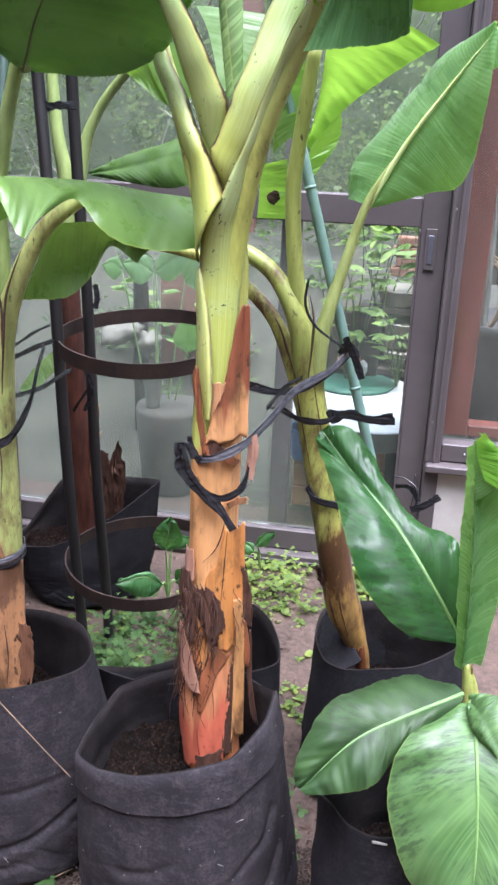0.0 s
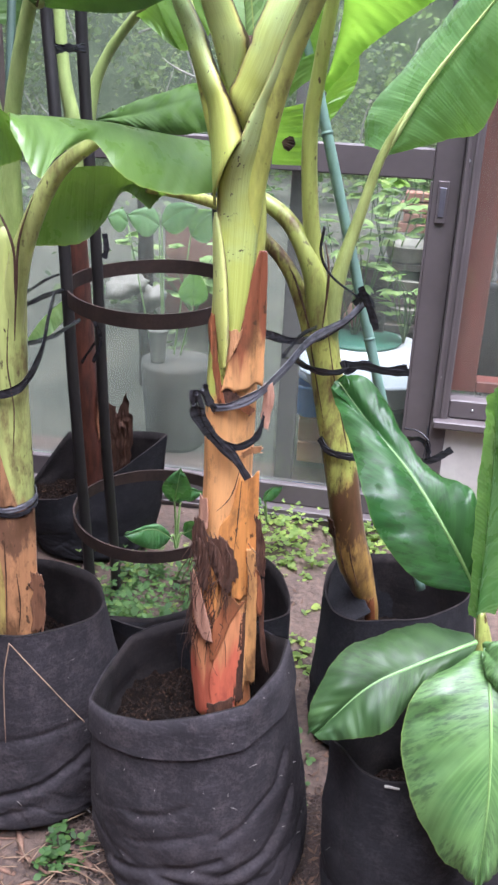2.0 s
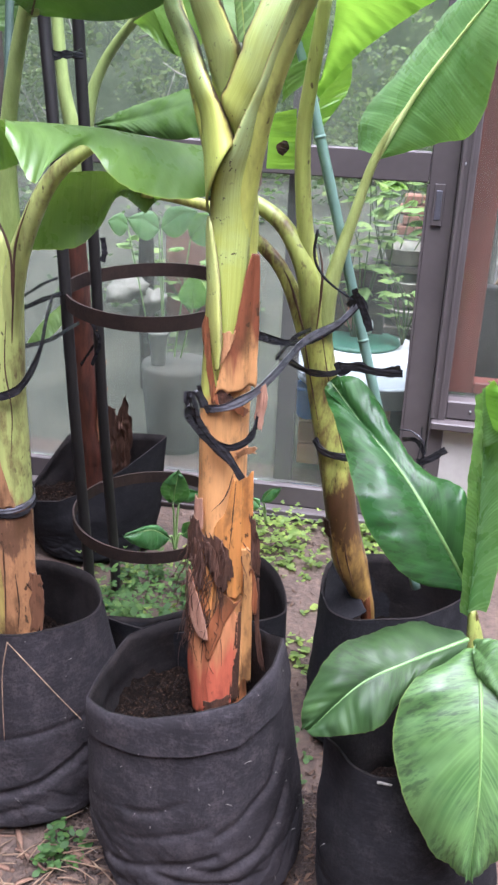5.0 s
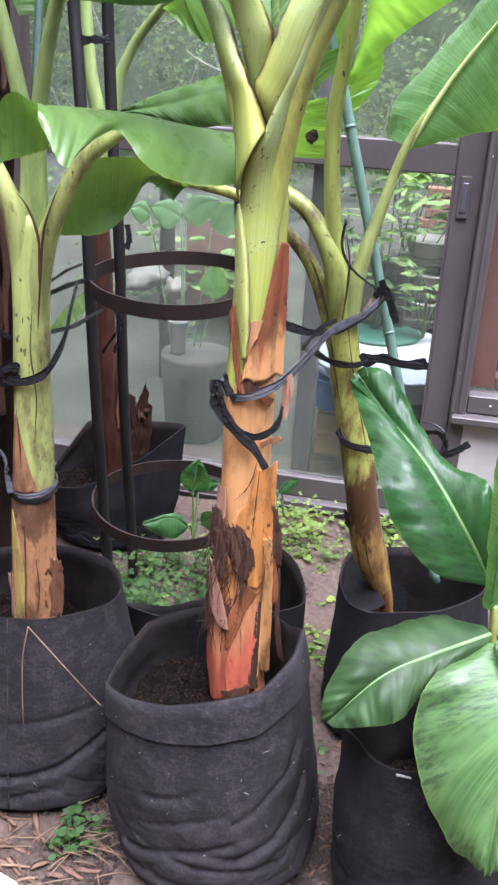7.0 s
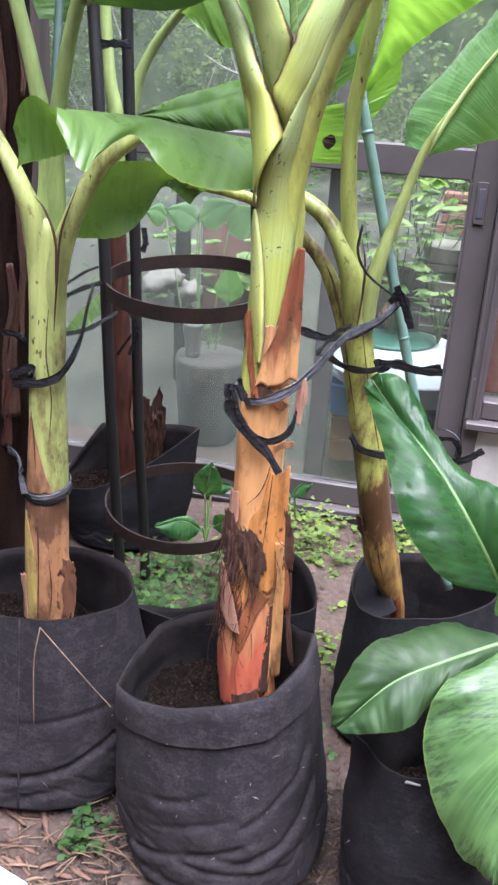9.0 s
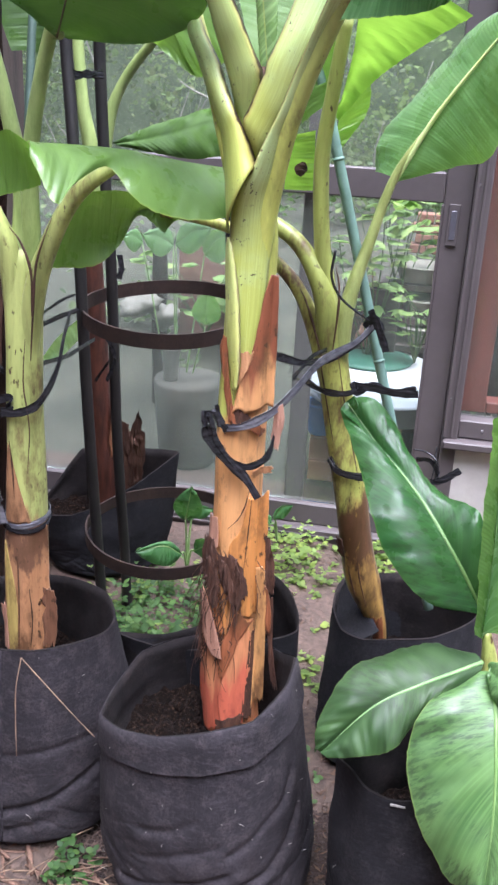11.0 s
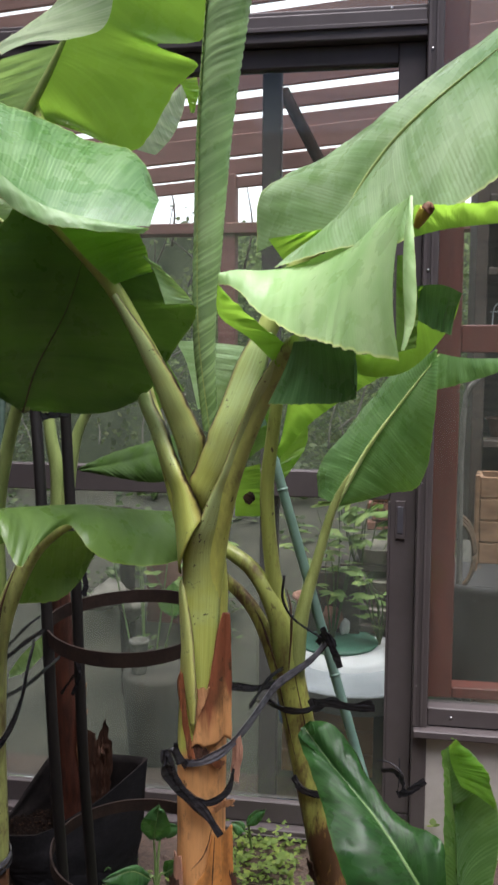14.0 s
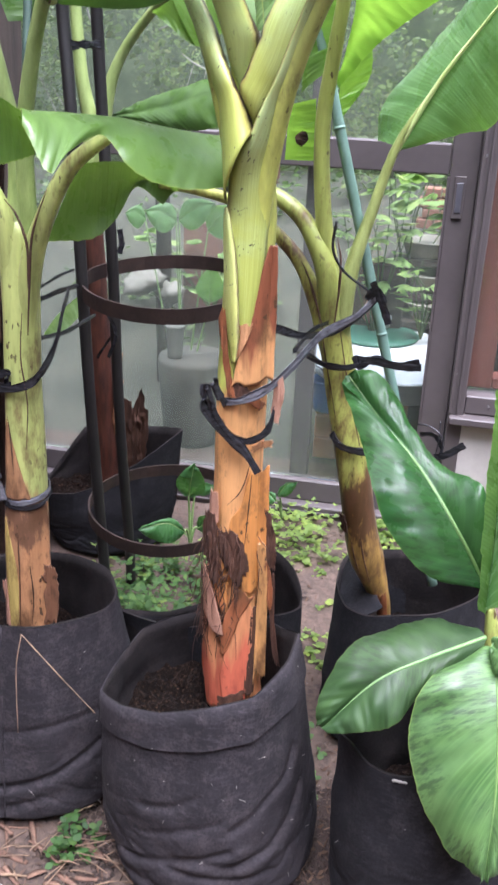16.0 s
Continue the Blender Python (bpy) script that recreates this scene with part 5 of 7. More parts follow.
leaf(E, [([(-0.646, 1.800, 1.043), (-0.553, 1.780, 1.062), (-0.412, 1.750, 1.103)], [(-0.646, 1.800, 1.046), (-0.548, 1.800, 1.090), (-0.415, 1.780, 1.127)], 0.004), ([(-0.646, 1.800, 1.043), (-0.553, 1.780, 1.062), (-0.412, 1.750, 1.103)], [(-0.640, 1.800, 1.040), (-0.534, 1.760, 1.032), (-0.461, 1.740, 1.029), (-0.391, 1.720, 1.041)], 0.008)], LEAF_DEEP, None, seed=25)
leaf(E, [([(-0.585, 1.860, 1.235), (-0.535, 1.850, 1.261), (-0.468, 1.840, 1.302)], [(-0.571, 1.860, 1.225), (-0.483, 1.840, 1.176), (-0.414, 1.820, 1.217)], 0.006)], LEAF, None, seed=26)
leaf(E, [([(-0.794, 1.750, 0.596), (-0.757, 1.750, 0.645), (-0.707, 1.760, 0.692)], [(-0.794, 1.750, 0.584), (-0.748, 1.760, 0.606), (-0.707, 1.770, 0.652)], 0.004)], LEAF_PALE, None, seed=27)


# ---- iron tower with coated poles ----
def ring(centre, radius, z, high, parent, tilt=0.0):
    n = 64
    verts, faces = [], []
    for i in range(n):
        a = 2 * math.pi * i / n
        for dr, dz in ((0, -0.5), (0.004, -0.5), (0.004, 0.5), (0, 0.5)):
            k = radius + dr + 0.002 * math.sin(3 * a)
            verts.append((centre[0] + k * math.cos(a), centre[1] + k * math.sin(a), z + dz * high + 0.003 * math.sin(a * 2) + tilt * math.sin(a)))
    for i in range(n):
        b, c = i * 4, ((i + 1) % n) * 4
        for k in range(4):
            faces.append((b + k, c + k, c + (k + 1) % 4, b + (k + 1) % 4))
    return mesh_object("ring", verts, faces, RUST, parent, False)


tower = tagged(empty("plant_tower"), "rusty iron hoops on dark coated poles round a plant", "plant support")
ring((-0.50, 1.70), 0.17, 0.737, 0.029, tower, 0.015)
ring((-0.50, 1.70), 0.17, 0.247, 0.027, tower, 0.012)
tube("pole", [(-0.687, 1.660, 1.304), (-0.685, 1.660, 1.214), (-0.668, 1.640, 1.059), (-0.652, 1.620, 0.843), (-0.637, 1.610, 0.529), (-0.616, 1.610, 0.139)] + [(-0.607, 1.6, 0.0)], [0.0115] * 3, POLE_BLACK, tower, 40, 12)
tube("pole", [(-0.654, 1.740, 1.314), (-0.650, 1.740, 1.162), (-0.638, 1.730, 0.959), (-0.628, 1.730, 0.794), (-0.618, 1.730, 0.426), (-0.606, 1.740, 0.158)] + [(-0.60, 1.74, 0.0)], [0.0115] * 3, POLE_BLACK, tower, 40, 12)
tube("pole", [(-0.408, 1.820, 0.937), (-0.390, 1.820, 0.671), (-0.371, 1.820, 0.361)] + [(-0.435, 1.82, 0.0)], [0.010] * 3, POLE_BLACK, tower, 30, 10)

# ---- green stake ----
stake = tagged(empty("garden_stake"), "pale green plastic garden stake with raised joints", "garden stake")
ST = [(-0.168, 1.470, 1.104), (-0.023, 1.420, 0.639)]
d_st = Vector(ST[1]) - Vector(ST[0])
tube("shaft", [Vector(ST[0]) - d_st * 0.4, ST[1], Vector(ST[1]) + d_st * 0.66], [0.0085, 0.0085], POLE_GREEN, stake, 30, 14)
for f in (0.085, 0.42, 0.75):
    q = Vector(ST[0]).lerp(Vector(ST[1]), f)
    tube("joint", [q - d_st * 0.006, q, q + d_st * 0.006], [0.0086, 0.0102, 0.0086], POLE_GREEN, stake, 7, 14)

stake = tagged(empty("garden_stake"), "green plastic stake standing behind a stem", "garden stake")
SB = [Vector(q) for q in [(-0.735, 1.640, 1.300), (-0.729, 1.580, 1.071)]]
tube("shaft", [SB[0], SB[1], SB[1] + (SB[1] - SB[0]) * (SB[1].z / (SB[0].z - SB[1].z))], [0.0075, 0.0075], POLE_DULL, stake, 30, 12)

# ---- overlapping sheaths at the fork, dark sheath margins and dry sheaths ----
def wrapped_sheath(plant, margin, other, bulge, mat, name="leaf_sheath"):
    """A living sheath stretched from its free margin to its other side, rounded towards the front."""
    n, m = 60, 18
    a, b, swell = spline(margin, n), spline(other, n), values(bulge, n)
    verts, uvs = [], []
    for i in range(n):
        w = swell[i] * (b[i] - a[i]).length
        for j in range(m + 1):
            f = j / m
            rag = 0.02 * noise.noise(Vector((i * 0.2, len(margin), 2.0))) * (1 - f) ** 3
            p = a[i].lerp(b[i], f + rag)
            verts.append(p + Vector((0, -1, 0.15)) * (w * math.sqrt(max(0.0, 1 - (2 * f - 1) ** 2))))
            uvs.append((i / (n - 1), f))
    faces = [(i * (m + 1) + j, i * (m + 1) + j + 1, (i + 1) * (m + 1) + j + 1, (i + 1) * (m + 1) + j) for i in range(n - 1) for j in range(m)]
    ob = mesh_object(name, verts, faces, mat, plant, True, uvs)
    so = ob.modifiers.new("thickness", "SOLIDIFY")
    so.thickness = 0.0015
    return ob


SHEATH_LIVE = sheath_material("sheath_yellow_green", (0.50, 0.56, 0.12), (0.52, 0.66, 0.27))
SHEATH_GREEN = sheath_material("sheath_pale_green", (0.50, 0.60, 0.18), (0.40, 0.52, 0.20))
SHEATH_STRIP = sheath_material("sheath_strip_green", (0.56, 0.58, 0.14), (0.56, 0.64, 0.22), (0.34, 0.30, 0.13), (0.48, 0.48, 0.18))
wrapped_sheath(A, [(-0.239, 1.152, 1.127), (-0.229, 1.150, 1.152), (-0.222, 1.146, 1.180), (-0.234, 1.140, 1.206), (-0.246, 1.132, 1.234), (-0.260, 1.124, 1.264), (-0.276, 1.114, 1.292), (-0.290, 1.106, 1.317), (-0.330, 1.092, 1.375)], [(-0.244, 1.154, 1.123), (-0.256, 1.154, 1.148), (-0.263, 1.150, 1.174), (-0.271, 1.144, 1.200), (-0.278, 1.134, 1.224), (-0.286, 1.124, 1.254), (-0.296, 1.114, 1.282), (-0.307, 1.106, 1.311), (-0.334, 1.092, 1.371)], [0.30, 0.36], SHEATH_GREEN)
wrapped_sheath(A, [(-0.219, 1.130, 1.074), (-0.239, 1.130, 1.115), (-0.251, 1.134, 1.136), (-0.265, 1.146, 1.160), (-0.280, 1.162, 1.191), (-0.306, 1.190, 1.225), (-0.336, 1.250, 1.262)], [(-0.260, 1.165, 0.986), (-0.269, 1.160, 1.092), (-0.280, 1.162, 1.127), (-0.294, 1.172, 1.156), (-0.309, 1.186, 1.187), (-0.333, 1.210, 1.229), (-0.340, 1.255, 1.263)], [0.42, 0.42], SHEATH_LIVE)
wrapped_sheath(A, [(-0.234, 1.146, 1.088), (-0.242, 1.136, 1.122), (-0.232, 1.132, 1.145), (-0.219, 1.130, 1.175), (-0.212, 1.130, 1.198), (-0.199, 1.135, 1.228), (-0.178, 1.142, 1.285), (-0.156, 1.155, 1.330)], [(-0.217, 1.140, 1.073), (-0.208, 1.130, 1.097), (-0.197, 1.126, 1.120), (-0.184, 1.120, 1.142), (-0.169, 1.112, 1.183), (-0.152, 1.110, 1.228), (-0.136, 1.130, 1.275), (-0.130, 1.152, 1.325)], [0.26, 0.26], SHEATH_LIVE)
wrapped_sheath(A, [(-0.236, 1.131, 0.765), (-0.250, 1.146, 0.800), (-0.255, 1.150, 0.850), (-0.256, 1.152, 0.891), (-0.257, 1.154, 0.935), (-0.257, 1.156, 0.972), (-0.255, 1.152, 1.005), (-0.251, 1.145, 1.024), (-0.241, 1.132, 1.046), (-0.228, 1.125, 1.065), (-0.218, 1.121, 1.087), (-0.208, 1.118, 1.110), (-0.192, 1.112, 1.142), (-0.176, 1.104, 1.182), (-0.155, 1.088, 1.226), (-0.138, 1.076, 1.262), (-0.110, 1.056, 1.298)], [(-0.230, 1.131, 0.765), (-0.214, 1.144, 0.800), (-0.206, 1.148, 0.850), (-0.203, 1.150, 0.891), (-0.202, 1.153, 0.935), (-0.201, 1.157, 0.972), (-0.200, 1.158, 1.009), (-0.199, 1.154, 1.034), (-0.197, 1.149, 1.051), (-0.193, 1.143, 1.071), (-0.187, 1.138, 1.098), (-0.181, 1.134, 1.118), (-0.168, 1.126, 1.146), (-0.155, 1.118, 1.176), (-0.137, 1.104, 1.228), (-0.120, 1.086, 1.256), (-0.102, 1.060, 1.294)], [0.20, 0.34, 0.37, 0.38, 0.40, 0.42, 0.42, 0.42, 0.41, 0.40, 0.38, 0.36, 0.34, 0.32, 0.30], SHEATH_LIVE)
wrapped_sheath(A, [(-0.232, 1.120, 0.785), (-0.229, 1.120, 0.820), (-0.231, 1.122, 0.858), (-0.237, 1.130, 0.914), (-0.248, 1.140, 0.962), (-0.255, 1.150, 0.981)], [(-0.237, 1.130, 0.782), (-0.245, 1.138, 0.814), (-0.253, 1.148, 0.849), (-0.258, 1.156, 0.907), (-0.261, 1.160, 0.958), (-0.260, 1.162, 0.979)], [0.30, 0.30], SHEATH_STRIP)
for pts in ([(-0.544, 1.165, 0.845), (-0.545, 1.170, 0.908), (-0.560, 1.175, 0.945), (-0.579, 1.180, 0.966)], [(-0.550, 1.168, 0.777), (-0.541, 1.165, 0.862), (-0.536, 1.172, 0.925), (-0.512, 1.172, 0.984)]):
    tube("sheath_margin", pts, [0.0006, 0.002, 0.0016, 0.0006], BARK_DARK, B, 24, 8, 0.6)
for pts in ([(-0.132, 1.385, 0.771), (-0.129, 1.390, 0.861), (-0.139, 1.400, 0.910)], [(-0.147, 1.390, 0.758), (-0.179, 1.420, 0.831), (-0.197, 1.430, 0.863)]):
    tube("sheath_margin", pts, [0.0006, 0.002, 0.0016, 0.0006], BARK_DARK, C, 24, 8, 0.6)
for pts in ([(-0.122, 1.378, 0.774), (-0.104, 1.374, 0.693), (-0.084, 1.372, 0.618), (-0.068, 1.372, 0.560)], [(-0.159, 1.410, 0.798), (-0.149, 1.395, 0.747), (-0.134, 1.385, 0.685), (-0.117, 1.380, 0.620)]):
    tube("sheath_margin", pts, [0.0005, 0.0012, 0.0010, 0.0004], BARK_DARK, C, 24, 6, 0.6)
for pts in ([(-0.555, 1.163, 0.811), (-0.561, 1.163, 0.743), (-0.555, 1.163, 0.673), (-0.561, 1.163, 0.598)], [(-0.586, 1.166, 0.516), (-0.587, 1.166, 0.593), (-0.591, 1.168, 0.647)]):
    tube("sheath_margin", pts, [0.0004, 0.0011, 0.0010, 0.0004], BARK_DARK, B, 24, 6, 0.6)
wrapped_sheath(slumped, [(-0.084, 1.530, 0.286), (-0.055, 1.460, 0.291), (-0.027, 1.410, 0.290), (-0.008, 1.375, 0.280)], [(-0.093, 1.530, 0.254), (-0.090, 1.450, 0.247), (-0.076, 1.400, 0.243), (-0.047, 1.360, 0.260)], [0.06, 0.10], FABRIC_DARK, "flap")
BARK_RED = stem_material("dry_sheath_red", 0.22, 0.40, (0.52, 0.13, 0.07), (0.60, 0.25, 0.11), dark=(0.10, 0.02, 0.015), streak=0.6, cover=0.55)
SHEATH_ORANGE = stem_material("sheath_orange", 0.3, 0.5, (0.55, 0.20, 0.07), (0.56, 0.24, 0.065), streak=0.8, cover=0.52)
SHEATH_YELLOW = stem_material("sheath_yellow", -2, -1.9, (0.54, 0.28, 0.10), (0.54, 0.28, 0.10), streak=0.85, cover=0.50)
SHEATH_PINK = mottled("sheath_pink", (0.26, 0.12, 0.075), (0.52, 0.29, 0.19), 40, 0.7, stretch=(2, 2, 0.4), grain=0.5)
SHEATH_MAROON = stem_material("sheath_maroon", 0.74, 0.88, (0.64, 0.33, 0.13), (0.25, 0.085, 0.04), streak=0.8, cover=0.52)
BARK_BROWN = stem_material("dry_sheath_red_brown", -2, -1.9, (0.27, 0.095, 0.04), (0.27, 0.095, 0.04), streak=0.9, cover=0.48)
rng = random.Random(5)
clasp(A, [(-0.198, 1.128, 0.937), (-0.204, 1.128, 0.910), (-0.209, 1.128, 0.875), (-0.214, 1.128, 0.839), (-0.228, 1.128, 0.795), (-0.238, 1.128, 0.746)], [(-0.189, 1.128, 0.936), (-0.187, 1.128, 0.908), (-0.186, 1.128, 0.875), (-0.185, 1.128, 0.842), (-0.185, 1.128, 0.800), (-0.185, 1.128, 0.752)], SHEATH_MAROON, 0.0075, 0.0008, 50, 0.06)
clasp(A, [(-0.216, 1.128, 0.830), (-0.226, 1.128, 0.798), (-0.235, 1.128, 0.755)], [(-0.204, 1.128, 0.828), (-0.215, 1.128, 0.796), (-0.228, 1.128, 0.754)], BARK_DARK, 0.0062, 0.0006, 51, 0.2)
clasp(A, [(-0.229, 1.128, 0.837), (-0.228, 1.128, 0.818), (-0.232, 1.128, 0.795), (-0.236, 1.128, 0.783)], [(-0.212, 1.128, 0.838), (-0.217, 1.128, 0.818), (-0.225, 1.128, 0.799), (-0.233, 1.128, 0.784)], BARK_PALE, 0.009, 0.002, 56, 0.1)
clasp(A, [(-0.257, 1.128, 0.854), (-0.262, 1.128, 0.832), (-0.257, 1.128, 0.808), (-0.251, 1.128, 0.785), (-0.246, 1.128, 0.753), (-0.242, 1.128, 0.728)], [(-0.248, 1.128, 0.855), (-0.248, 1.128, 0.832), (-0.246, 1.128, 0.809), (-0.243, 1.128, 0.786), (-0.236, 1.128, 0.754), (-0.231, 1.128, 0.729)], BARK_BROWN, 0.006, 0.004, 53, 0.15)
clasp(A, [(-0.241, 1.128, 0.762), (-0.241, 1.128, 0.746), (-0.237, 1.128, 0.728)], [(-0.224, 1.128, 0.754), (-0.216, 1.128, 0.746), (-0.211, 1.128, 0.733)], BARK_DARK, 0.005, 0.005, 59, 0.3)
clasp(A, [(-0.220, 1.128, 0.730), (-0.208, 1.128, 0.719), (-0.200, 1.128, 0.711)], [(-0.209, 1.128, 0.737), (-0.199, 1.128, 0.723), (-0.194, 1.128, 0.715)], BARK_BROWN, 0.003, 0.003, 60, 0.4)
clasp(A, [(-0.183, 1.128, 0.760), (-0.183, 1.128, 0.736), (-0.184, 1.128, 0.710), (-0.178, 1.128, 0.694)], [(-0.171, 1.128, 0.765), (-0.167, 1.128, 0.740), (-0.171, 1.128, 0.713), (-0.174, 1.128, 0.691)], SHEATH_PINK, 0.012, 0.004, 65, 0.12)
clasp(A, [(-0.208, 1.128, 0.660), (-0.205, 1.128, 0.650)], [(-0.181, 1.128, 0.667), (-0.182, 1.128, 0.655)], BARK_PALE, 0.005, 0.003, 66, 0.4)
clasp(A, [(-0.209, 1.128, 0.620), (-0.219, 1.128, 0.568), (-0.233, 1.128, 0.540), (-0.227, 1.128, 0.485), (-0.207, 1.128, 0.411)], [(-0.184, 1.128, 0.627), (-0.182, 1.128, 0.570), (-0.182, 1.128, 0.548), (-0.181, 1.128, 0.493), (-0.178, 1.128, 0.416)], SHEATH_ORANGE, 0.0018, 0.0006, 68, 0.05)
clasp(A, [(-0.196, 1.128, 0.504), (-0.191, 1.128, 0.434), (-0.192, 1.128, 0.374), (-0.190, 1.128, 0.254)], [(-0.183, 1.128, 0.506), (-0.177, 1.128, 0.436), (-0.175, 1.128, 0.377), (-0.173, 1.128, 0.257)], SHEATH_YELLOW, 0.0065, 0.0006, 71, 0.05)
# dark strip painting the shaded gap between red base and yellow sheath
clasp(A, [(-0.199, 1.128, 0.395), (-0.199, 1.128, 0.353), (-0.201, 1.128, 0.311), (-0.203, 1.128, 0.232)], [(-0.189, 1.128, 0.397), (-0.189, 1.128, 0.355), (-0.191, 1.128, 0.313), (-0.189, 1.128, 0.237)], BARK_DARK, 0.0045, 0.001, 107, 0.1)
clasp(A, [(-0.273, 1.128, 0.455), (-0.273, 1.128, 0.370), (-0.276, 1.128, 0.276), (-0.264, 1.128, 0.202)], [(-0.262, 1.128, 0.451), (-0.247, 1.128, 0.375), (-0.233, 1.128, 0.318), (-0.224, 1.128, 0.210)], BARK_RED, 0.003, 0.0005, 74, 0.04)
clasp(A, [(-0.210, 1.128, 0.405), (-0.221, 1.128, 0.369), (-0.232, 1.128, 0.326), (-0.239, 1.128, 0.278), (-0.230, 1.128, 0.211)], [(-0.204, 1.128, 0.408), (-0.197, 1.128, 0.388), (-0.196, 1.128, 0.353), (-0.196, 1.128, 0.302), (-0.201, 1.128, 0.226)], BARK_RED, 0.0045, 0.0005, 75, 0.04)
clasp(A, [(-0.242, 1.128, 0.240), (-0.239, 1.128, 0.205)], [(-0.201, 1.128, 0.256), (-0.201, 1.128, 0.221)], BARK_DARK, 0.0062, 0.002, 76, 0.3)
clasp(A, [(-0.276, 1.128, 0.463), (-0.272, 1.128, 0.430), (-0.266, 1.128, 0.391), (-0.249, 1.128, 0.360)], [(-0.270, 1.128, 0.463), (-0.255, 1.128, 0.438), (-0.240, 1.128, 0.391), (-0.233, 1.128, 0.357)], SHEATH_PINK, 0.013, 0.0012, 77, 0.06)
clasp(A, [(-0.215, 1.128, 0.441), (-0.226, 1.128, 0.408), (-0.238, 1.128, 0.371), (-0.239, 1.128, 0.319)], [(-0.194, 1.128, 0.414), (-0.210, 1.128, 0.391), (-0.223, 1.128, 0.348), (-0.234, 1.128, 0.318)], BARK_BROWN, 0.0075, 0.002, 86, 0.1)
clasp(A, [(-0.266, 1.128, 0.484), (-0.262, 1.128, 0.451), (-0.245, 1.128, 0.395)], [(-0.230, 1.128, 0.490), (-0.230, 1.128, 0.447), (-0.233, 1.128, 0.392)], SHEATH_ORANGE, 0.005, 0.0015, 98, 0.1)
clasp(A, [(-0.275, 1.128, 0.548), (-0.277, 1.128, 0.515), (-0.274, 1.128, 0.469)], [(-0.256, 1.128, 0.553), (-0.250, 1.128, 0.515), (-0.253, 1.128, 0.470)], BARK_DARK, 0.008, 0.007, 80, 0.2)
clasp(A, [(-0.252, 1.128, 0.538), (-0.244, 1.128, 0.497), (-0.231, 1.128, 0.466), (-0.213, 1.128, 0.440)], [(-0.234, 1.128, 0.540), (-0.213, 1.128, 0.514), (-0.206, 1.128, 0.484), (-0.203, 1.128, 0.459)], BARK_DARK, 0.007, 0.006, 83, 0.2)
clasp(A, [(-0.268, 1.128, 0.526), (-0.264, 1.128, 0.480), (-0.256, 1.128, 0.435)], [(-0.248, 1.128, 0.524), (-0.244, 1.128, 0.478), (-0.245, 1.128, 0.437)], BARK_DARK, 0.0105, 0.006, 89, 0.25)
clasp(A, [(-0.245, 1.128, 0.529), (-0.236, 1.128, 0.494), (-0.222, 1.128, 0.448)], [(-0.233, 1.128, 0.522), (-0.223, 1.128, 0.486), (-0.214, 1.128, 0.447)], BARK_DARK, 0.011, 0.006, 90, 0.3)
clasp(A, [(-0.267, 1.128, 0.583), (-0.268, 1.128, 0.558), (-0.264, 1.128, 0.536)], [(-0.253, 1.128, 0.586), (-0.250, 1.128, 0.563), (-0.250, 1.128, 0.536)], SHEATH_PINK, 0.006, 0.002, 91, 0.12)
clasp(A, [(-0.187, 1.128, 0.561), (-0.184, 1.128, 0.511), (-0.184, 1.128, 0.459)], [(-0.179, 1.128, 0.557), (-0.167, 1.128, 0.495), (-0.168, 1.128, 0.455)], BARK_DARK, 0.003, 0.007, 101, 0.25)
clasp(A, [(-0.178, 1.128, 0.455), (-0.172, 1.128, 0.378), (-0.162, 1.128, 0.287)], [(-0.168, 1.128, 0.457), (-0.164, 1.128, 0.379), (-0.151, 1.128, 0.284)], BARK_DARK, 0.003, 0.004, 104, 0.15)
clasp(A, [(-0.184, 1.128, 0.473), (-0.179, 1.128, 0.436), (-0.174, 1.128, 0.387)], [(-0.177, 1.128, 0.474), (-0.171, 1.128, 0.437), (-0.167, 1.128, 0.389)], BARK_BROWN, 0.006, 0.004, 105, 0.25)
for pts in ([(-0.207, 1.126, 0.636), (-0.214, 1.126, 0.606), (-0.222, 1.126, 0.588), (-0.238, 1.126, 0.568)], [(-0.203, 1.124, 0.622), (-0.206, 1.122, 0.560), (-0.209, 1.120, 0.510)]):
    tube("sheath_margin", pts, [0.0004, 0.0009, 0.0008, 0.0003], BARK_DARK, A, 30, 6, 0.8)
for k, (inner, outer) in enumerate((([(-0.702, 1.930, 0.413), (-0.690, 1.930, 0.327), (-0.691, 1.930, 0.205)], [(-0.656, 1.920, 0.394), (-0.632, 1.910, 0.314), (-0.653, 1.920, 0.208)]), ([(-0.662, 1.940, 0.357), (-0.652, 1.940, 0.284), (-0.665, 1.940, 0.205)], [(-0.632, 1.930, 0.437), (-0.618, 1.930, 0.323), (-0.630, 1.930, 0.223)]))):
    crumpled(E, inner, outer, BARK_DARK, 80 + k)
fibres_v, fibres_f = [], []
for k in range(110):
    a = rng.uniform(-2.7, -1.2) if k % 11 else rng.uniform(-0.6, 0.1)
    z = rng.uniform(0.37, 0.53)
    c = min(spline(AX_A, 60), key=lambda p: abs(p.z - z))
    p = Vector((c.x + 0.049 * math.cos(a), c.y + 0.049 * math.sin(a), z))
    pts = [p]
    for q in range(3):
        p = p + Vector((math.cos(a) * rng.uniform(-0.002, 0.004) + rng.uniform(-0.009, 0.009), math.sin(a) * rng.uniform(-0.002, 0.006), rng.uniform(-0.035, 0.002)))
        pts.append(p)
    v, f = tube_data(pts, [0.0008, 0.0006, 0.0003], 8, 4)
    fibres_f += [tuple(i + len(fibres_v) for i in q) for q in f]
    fibres_v += v
tagged(mesh_object("dry_fibre", fibres_v, fibres_f, BARK_DARK, A), "loose brown fibres hanging from the stem", kind="stuff")
